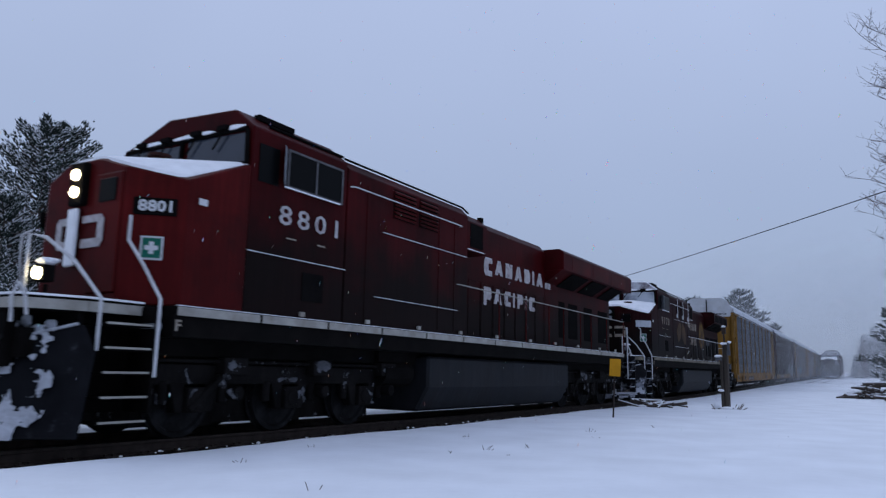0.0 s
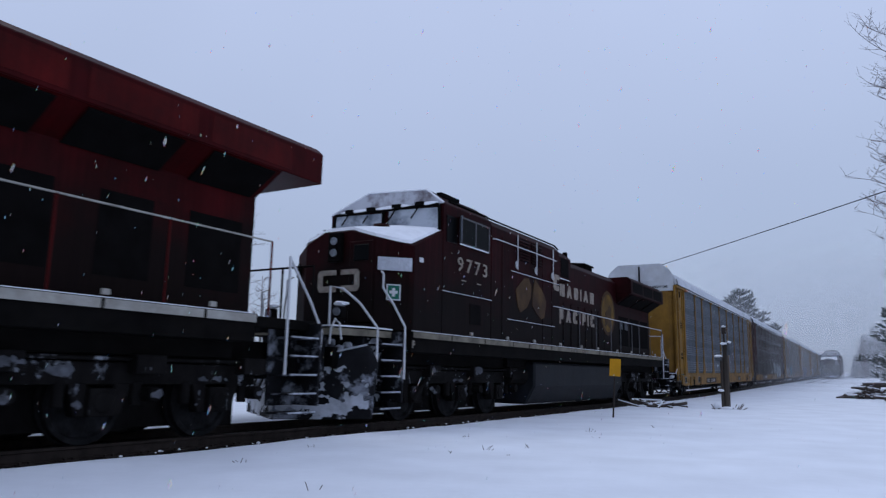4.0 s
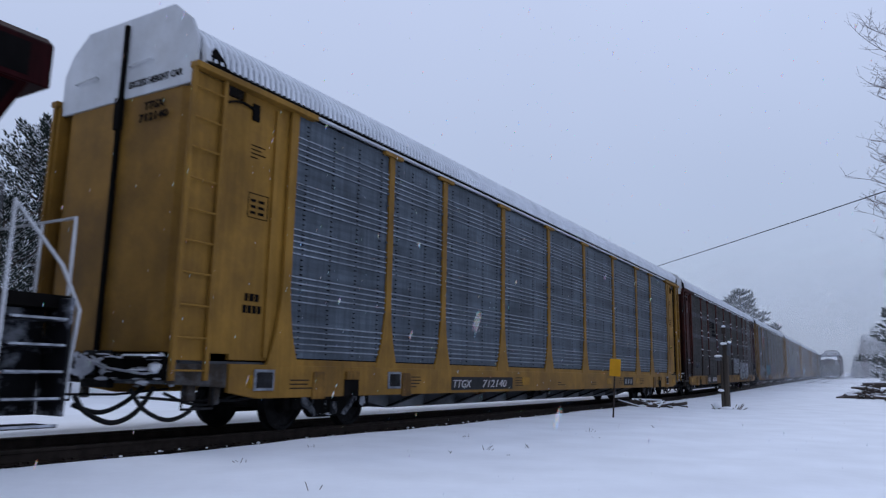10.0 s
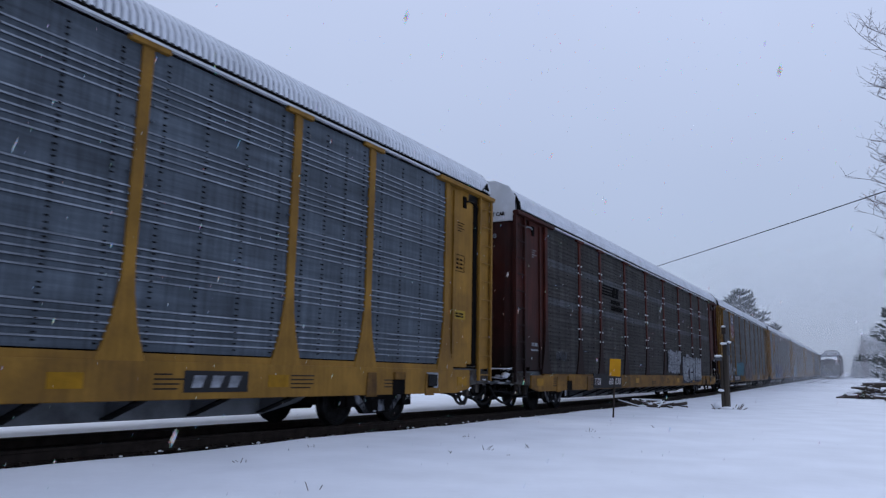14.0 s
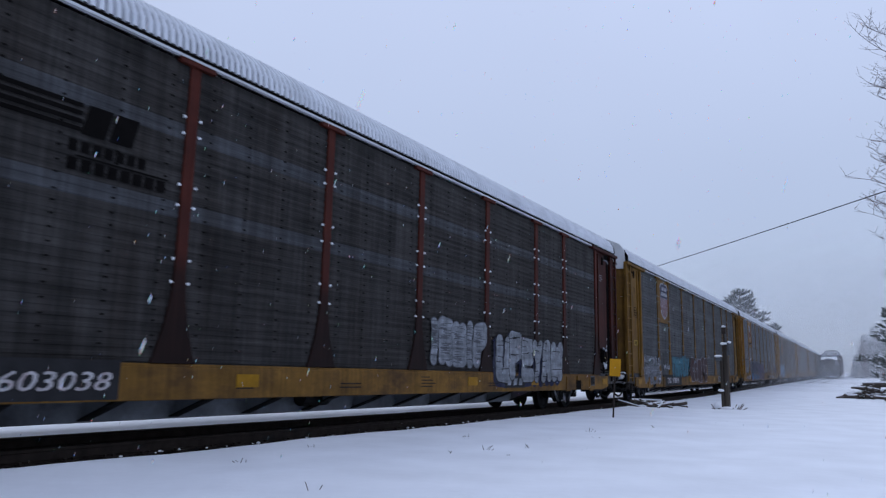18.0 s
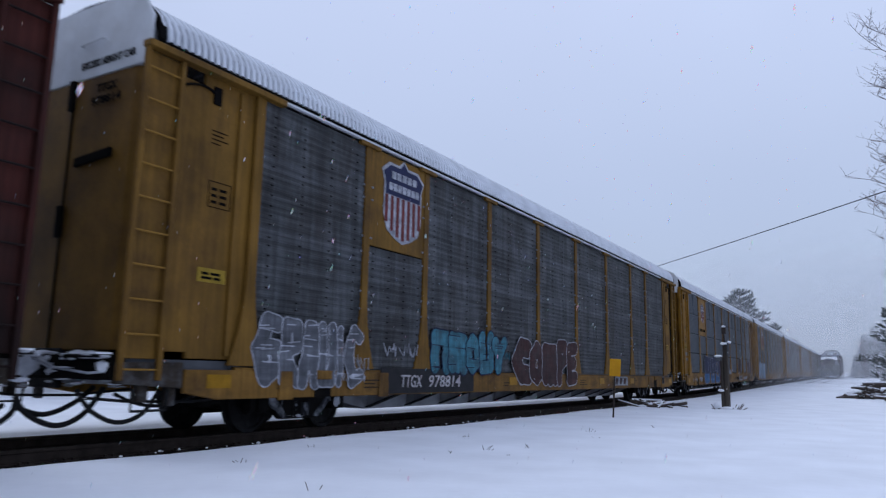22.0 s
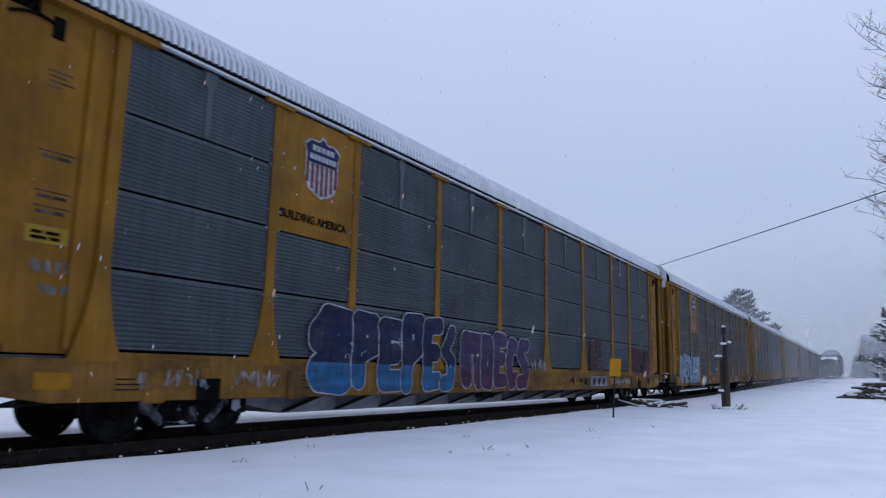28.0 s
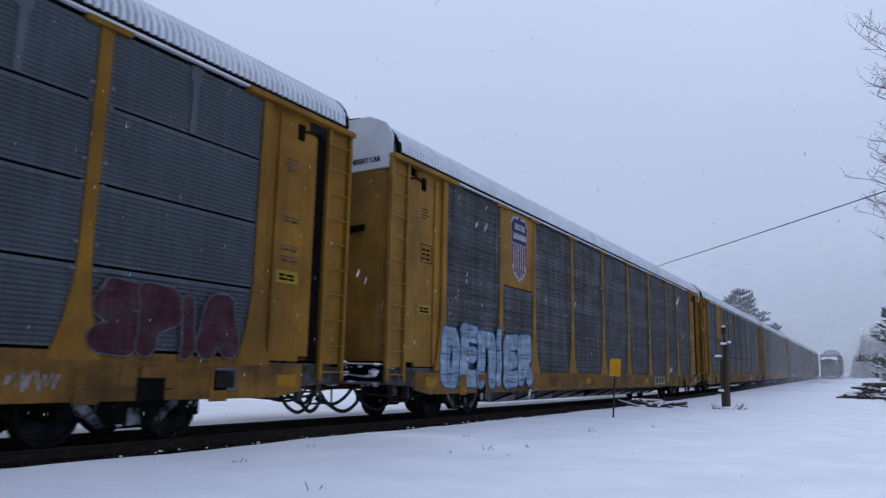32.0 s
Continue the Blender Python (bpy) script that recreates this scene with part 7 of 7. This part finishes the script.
def far_woods():
    """Dense snow-dusted woods far off on both sides: one body of trunks, twigs and needle tufts."""
    rnd = random.Random(77)
    wood, green, white = B(), B(), B()
    spots = []
    for k in range(280):
        y = rnd.uniform(60, 300)
        d = abs(rnd.gauss(0, 1)) * 8
        spots.append(((-0.03 if y > 200 else 0.004) * y + d + (1.0 if y < 90 else 0), y, min(1, 0.3 + d / 5)))
    for k in range(120):
        y = rnd.uniform(-30, 300)
        spots.append((TRACK_X - 0.03 * bend(y) - 26 - abs(rnd.gauss(0, 1)) * 16, y, 1))
    for x, y, grown in spots:
        h = rnd.uniform(7, 15) * grown
        z = ground_z(min(x, 14), y) - 0.3
        if rnd.random() < 0.65:
            rod(wood, (x, y, z), (x + rnd.uniform(-0.4, 0.4), y, z + h), 0.016 * h, 5, 0.02)
            for j in range(34):
                u = rnd.uniform(0.15, 1)
                a = rnd.uniform(0, 6.283)
                l = h * 0.28 * (1.1 - u * 0.8)
                p = Vector((x, y, z + h * u))
                e = p + Vector((math.cos(a) * l, math.sin(a) * l, rnd.uniform(0.1, 0.6) * l))
                rod(wood, p, e, 0.03, 3, 0.008)
                for q in range(3):
                    m = p.lerp(e, rnd.uniform(0.3, 1))
                    rod(wood, m, m + Vector((rnd.uniform(-1, 1), rnd.uniform(-1, 1), rnd.uniform(-0.1, 0.9))) * l * 0.4, 0.014, 3, 0.005)
        else:
            rod(wood, (x, y, z), (x, y, z + h), 0.015 * h, 5, 0.02)
            for j in range(200):
                u = rnd.uniform(0.05, 1)
                a = rnd.uniform(0, 6.283)
                l = h * 0.26 * (1.05 - u) * rnd.uniform(0.3, 1)
                p = Vector((x + math.cos(a) * l, y + math.sin(a) * l, z + h * u))
                d = Vector((math.cos(a), math.sin(a), rnd.uniform(-0.2, 0.5))).normalized()
                s = d.cross(Vector((0, 0, 1))).normalized()
                blade(green, p, d, s, rnd.uniform(0.4, 0.9), 0.13)
                if rnd.random() < 0.5:
                    blade(white, p + Vector((0, 0, 0.12)), d, s, rnd.uniform(0.35, 0.7), 0.10)
    W = tagged(part("far_woods", wood, M_TWIG), "far leafless woods dim in the snowfall", "woods", kind="stuff")
    tagged(part("needles", green, M_NEEDLE, W), kind="stuff")
    tagged(part("snow_on_needles", white, M_CAP, W), kind="stuff")


def standing_train(loco, car):
    """A train that waits on the second track further along."""
    o = Vector((4.2, 0, 0.12))
    y = 160.0
    m = Matrix.Translation(o) @ on_track(y + 10)
    a = copy_thing(loco, m)
    tagged(a, "red locomotive waiting on the far track, front plastered with snow", "locomotive", "waiting train")
    for k in range(2):
        b = copy_thing(car, Matrix.Translation(o) @ on_track(y + 10 + 26.5 + CAR * k))
        tagged(b, "dark autorack car waiting on the far track", "railroad car", "waiting train")
    tr = thing("siding_track", "snow-covered second track under the waiting train", "railway track", kind="structure")
    for s in (-0.7525, 0.7525):
        part("rail", along(B(), RAIL_PROFILE, 96, 300, 6, 4.2 + s), M_RAIL, tr)
    part("siding_bed", along(B(), [(1.6, -0.5), (1.4, -0.08), (-1.4, -0.08), (-1.6, -0.5)], 96, 300, 6, 4.2), M_SNOW, tr)


# ---- falling snow, and sheets that stand in for haze ----
def flakes(name, n, spot, size, seed, label, turn=True):
    """Many small irregular flakes as one body."""
    rnd = random.Random(seed)
    verts, faces = [], []
    shape = ((1, 0.1, 0), (-0.9, -0.2, 0.2), (0.1, 0.8, 0.1), (-0.1, -0.9, -0.2), (0.25, 0, 1.7), (-0.2, 0.1, -1.6))
    for k in range(n):
        p = spot(rnd)
        s = size * rnd.uniform(0.6, 1.5) * (1.6 if rnd.random() < 0.08 else 0.85)
        q = Euler((rnd.uniform(-0.3, 0.3), rnd.uniform(-0.3, 0.3), rnd.uniform(0, 6))).to_matrix()
        i = len(verts)
        for c in shape:
            v = q @ Vector(c) * s
            verts.append((p[0] + v.x, p[1] + v.y, p[2] + v.z))
        faces += [(i + a, i + b, i + c) for a, b, c in ((0, 2, 4), (2, 1, 4), (1, 3, 4), (3, 0, 4), (2, 0, 5), (1, 2, 5), (3, 1, 5), (0, 3, 5))]
    me = bpy.data.meshes.new(name)
    me.from_pydata(verts, [], faces)
    me.materials.append(M_FLAKE)
    return tagged(new(name, me), label, "snowfall", kind="stuff")


FALL = Vector((-0.62, -0.36, -2.1))


def haze_sheet(y, density):
    """A thin upright see-through sheet across the line that imitates distance haze."""
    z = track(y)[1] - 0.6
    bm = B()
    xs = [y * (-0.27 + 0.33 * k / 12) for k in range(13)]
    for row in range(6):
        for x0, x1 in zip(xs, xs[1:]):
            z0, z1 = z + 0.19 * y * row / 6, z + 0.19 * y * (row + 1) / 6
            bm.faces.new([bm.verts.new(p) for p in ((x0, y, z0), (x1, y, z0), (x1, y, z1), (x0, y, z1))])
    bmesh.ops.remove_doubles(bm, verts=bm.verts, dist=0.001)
    return tagged(part("falling_snow", bm, haze_mat(density)), "see-through sheet standing in for haze over the distant line", "snowfall", kind="stuff")


def near_spot(rnd):
    """A place from which a flake drifts through the air before the train at some moment."""
    while True:
        p = Vector((rnd.uniform(-7.3, 3.5), rnd.uniform(0.5, 15), rnd.uniform(0, 9)))
        if math.hypot(p.x, p.y) > 1.3:
            return p - FALL * rnd.uniform(-1.0, 33.0)


# ---- build ----
ground()
railway()
marker_post()
yellow_stake()
brush_heap("brush_pile", "dark broken branches lying on the snow by the track", "branches", -6.9, 25.5, 16, 1.5, 3, 0.035, True, 0.16)
brush_heap("log_pile", "heap of dark logs and poles under snow", "log pile", -0.25, 43.5, 56, 2.8, 8, 0.055, True, 0.8)
brush_heap("log_pile", "scattered poles sunk in the snow", "log pile", 0.4, 41.0, 16, 1.8, 15, 0.05, True, 0.25)
timber_stand()
dry_tufts()
wire()

lead = locomotive("8801", M_RED, M_STRIPE, M_LETTER, False, "red diesel locomotive with lit headlights and snow on its nose")
second = locomotive("9773", M_RED_OLD, M_STRIPE_OLD, M_CREAM, True, "weathered dark red diesel locomotive caked with snow")
cars = [autorack("yellow autorack car with ribbed galvanised side panels", M_YELLOW, M_GALV, "banded", "712140", number_y=-6.85),
        autorack("brown autorack car with dark weathered panels and yellow sill", M_BROWN, M_GALV_DARK, "weave", "603038", post=M_BROWN_POST, foot=0.94),
        autorack("yellow autorack car with weathered grey panels and shield emblem", M_YELLOW_C, M_GALV_OLD, "weave", "978814", shield=3.1, foot=0.92),
        autorack("yellow autorack car with finely ribbed panels in four rows", M_YELLOW_B, M_GALV_NEW, "fine", "", shield=2.96, rows=4),
        autorack("yellow autorack car with grey panels and shield on its side", M_YELLOW, M_GALV_OLD, "weave", "", shield=3.0, foot=0.96)]
kinds = (3, 0, 2, 1, 0)
for k, i in enumerate(kinds):
    cars.append(copy_thing(cars[i], pose(0, 0, 0)))
standing_train(second, cars[1])
emblem(cars[2], -8.05, 4.05, 1.36, 1.44)
emblem(cars[3], -8.13, 4.13, 0.86, 0.92)
emblem(cars[4], -8.15, 4.02, 0.98, 1.55)
lettering("slogan", "BUILDING AMERICA", 0.13, (1.582, -8.90, 3.18), M_DARK, cars[3], "+x", 1.6, label="dark slogan under the shield")

# painted writing and graffiti on the cars
owner = part("owner_mark", box(B(), 1.560, 1.5755, -5.95 + OFF, -4.70 + OFF, 3.225, 3.24), M_DARK, cars[1], "dark stripes and blocks of an owner's mark")
for k in range(4):
    part("mark_stripe", box(B(), 1.572, 1.578, -7.08 + 0.06 * k + OFF, -5.92 + OFF, 3.52 + 0.095 * k, 3.57 + 0.095 * k), M_DARK, owner)
for k in range(2):
    part("mark_block", prism(B(), [(OFF - 5.92 + 0.36 * k, 3.50), (OFF - 5.62 + 0.36 * k, 3.50), (OFF - 5.54 + 0.36 * k, 3.86), (OFF - 5.84 + 0.36 * k, 3.86)], "x", 1.572, 1.579), M_DARK, owner)
for k in range(8):
    if k < 7:
        part("mark_letter", box(B(), 1.572, 1.578, OFF - 6.05 + 0.15 * k, OFF - 5.95 + 0.15 * k, 3.28, 3.41), M_DARK, owner)
    part("mark_letter", box(B(), 1.572, 1.578, OFF - 6.05 + 0.17 * k, OFF - 5.93 + 0.17 * k, 3.06, 3.20), M_DARK, owner)
graffiti(cars[1], "inuip", 1.62, 1.02, (0.42, 0.62, 0.62, 0.42, 0.62), 0.98, M_PAINT_SILVER, M_PAINT_GREY, seed=3, label="block of rough silver graffiti", rim=0.02, hatch=26, fat=0.27)
graffiti(cars[1], "upeyaw", 4.55, 0.70, (0.80, 0.78, 0.80, 0.62, 0.70, 0.85), 1.15, M_PAINT_SILVER, M_PAINT_BLACK, seed=4, label="silver graffiti with black outlines", rim=0.022, hatch=5, fat=0.215, shadow=M_PAINT_NAVY)
graffiti(cars[2], "grauic", -11.75, 0.62, (0.62, 0.5, 0.5, 0.45, 0.3, 0.5), 1.02, M_PAINT_GREY, M_PAINT_WHITE, seed=6, label="silver and white graffiti on the end bay", hatch=7, fat=0.2)
graffiti(cars[2], "nmouy", -6.95, 0.86, (0.78, 0.82, 0.72, 0.72, 0.78), 0.92, M_PAINT_TEAL, M_PAINT_NAVY, seed=7, label="teal bubble graffiti with dark outlines", rim=0.028, hatch=3, fat=0.2)
graffiti(cars[2], "compe", -3.2, 0.60, (1.15, 0.95, 1.15, 0.85, 0.85), 1.18, M_PAINT_RUST, M_PAINT_WHITE, seed=8, label="rust-brown graffiti outlined in white", rim=0.026, fat=0.21)
scrawl(cars[2], -8.55, 1.15, 0.8, 0.26, M_PAINT_WHITE, 5)
scrawl(cars[2], -9.5, 0.66, 0.4, 0.2, M_PAINT_WHITE, 6)
scrawl(cars[2], -9.96, 0.65, 0.46, 0.24, M_PAINT_WHITE, 21)
scrawl(cars[2], -9.37, 0.86, 0.41, 0.30, M_PAINT_WHITE, 22)
scrawl(cars[1], -11.24, 1.27, 0.56, 0.30, M_PAINT_GREY, 23)
scrawl(cars[2], -3.95, 1.2, 0.5, 0.2, M_PAINT_TEAL, 16)
graffiti(cars[3], "spepel", -8.30, 0.52, (1.30, 0.86, 0.86, 0.84, 0.74, 0.66), 1.42, M_PAINT_NAVY, M_PAINT_WHITE, M_PAINT_BLUE, seed=9, label="large navy and blue bubble graffiti with white outlines", fat=0.225)
graffiti(cars[3], "ndecs", -3.45, 0.54, (1.05, 0.72, 0.72, 0.72, 0.72), 1.22, M_PAINT_VIOLET, M_PAINT_WHITE, M_PAINT_PLUM, seed=10, label="violet bubble graffiti with white outlines", fat=0.23)
scrawl(cars[3], -11.3, 0.60, 1.1, 0.26, M_PAINT_WHITE, 7)
scrawl(cars[3], -9.75, 0.60, 0.9, 0.26, M_PAINT_WHITE, 9)
scrawl(cars[3], -12.65, 1.85, 0.3, 0.16, M_PAINT_SILVER, 10, x=1.536)
scrawl(cars[3], -12.6, 1.62, 0.3, 0.14, M_PAINT_SILVER, 11, x=1.536)
scrawl(cars[3], 2.96, 0.60, 1.24, 0.24, M_PAINT_BLACK, 24)
scrawl(cars[3], 0.25, 0.95, 0.5, 0.32, M_PAINT_WHITE, 8)
scrawl(cars[3], 6.9, 0.58, 1.7, 0.24, M_PAINT_WHITE, 15)
graffiti(cars[3], "oae", 4.63, 1.02, (0.43, 0.40, 0.40), 0.95, M_PAINT_RUST, M_PAINT_GREY, seed=11, label="dark brown graffiti shapes", rim=0.018, fat=0.33, hatch=4)
graffiti(cars[3], "spia", 9.02, 1.00, (0.72, 0.62, 0.42, 0.72), 0.88, M_PAINT_WINE, M_PAINT_GREY, seed=12, label="wine-red graffiti with dotted pale outline", fat=0.23, rim=0.018)
graffiti(cars[4], "denier", -12.0, 0.58, (0.92, 0.92, 0.92, 0.55, 0.92, 0.92), 1.28, M_PAINT_PALE, M_PAINT_BLUE, seed=13, label="pale blue graffiti with darker shadow", rim=0.03, hatch=5, fat=0.2)

pine(-24.4, 13.6, 9.7, 5.3, 31, 0.95, 28, 0.15, 70, "young pine with snow lying on its needles")
pine(-22.0, 11.2, 6.0, 3.4, 32, 0.95, 20, 0.15, 60, "small bushy pine loaded with snow")
pine(-30.0, 19.0, 9.0, 4.5, 36, 0.7, 15, 0.4, 9, "pine with snow lying on its needles")
pine(-18.2, 118.0, 13.8, 6.2, 33, 0.25, 15, 0.8, 18, "tall dark white pine far behind the train", lean=-0.02)
pine(-26.4, 124.0, 13.6, 5.0, 34, 0.25, 14, 0.8, 16, "tall dark white pine far behind the train", lean=-0.02)
pine(-22.5, 190.0, 13.0, 6.0, 35, 0.25, 12, 1.0, 14, "dim pine far behind the train", lean=-0.02)
pine(2.3, 58.0, 9.2, 3.4, 37, 0.2, 24, 0.32, 36, "dark spruce at the edge of the wood", lean=-0.1)
bare_tree(3.75, 31.0, 14.4, 44, "tall leafless tree with fine twigs", 0.66, 4, 0.075, (-0.95, -0.1), 0.20, lean=0.05)
bare_tree(2.15, 33.5, 11.6, 52, "leafless tree with fine outer twigs", 0.62, 4, 0.06, (-0.9, -0.2), 0.24)
bare_tree(5.5, 47.0, 12.0, 42, "leafless tree at the wood's edge", 0.55, 4, None, None, 0.3)
bare_tree(-26.0, 21.0, 9.0, 43, "snow-dusted leafless tree beyond the track", 0.5, 4, 0.12, None, 0.4)
far_woods()
# added pale sheets that put haze over the distant line
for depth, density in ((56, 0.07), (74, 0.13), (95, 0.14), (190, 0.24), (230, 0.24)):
    haze_sheet(depth, density)
near_fall = flakes("falling_snow", 16000, near_spot, 0.0052, 51, "falling snowflakes close by")


# ---- what moves ----
STATIONS = [(lead, 15.1), (second, 38.1)] + [(c, 64.43 - OFF + CAR * k) for k, c in enumerate(cars)]


def motions():
    for ob, st in STATIONS:
        walk(ob, [(0.5 * k, on_track(st, 0.5 * k)) for k in range(65)])
    turning = {}
    for ob, st in STATIONS:
        for tr in ob.children:
            if tr.name.startswith("truck"):
                for w in tr.children:
                    if w.name.startswith("wheelset"):
                        y, r = w.location.y, w.location.z
                        if r not in turning:
                            turning[r] = [(k / 15, math.degrees(travelled(k / 15) / r)) for k in range(481)]
                        walk(w, [(t, pose(0, y, r, a)) for t, a in turning[r]])
    walk(near_fall, [(8.0 * k, Matrix.Translation(FALL * 8.0 * k)) for k in range(5)])


motions()
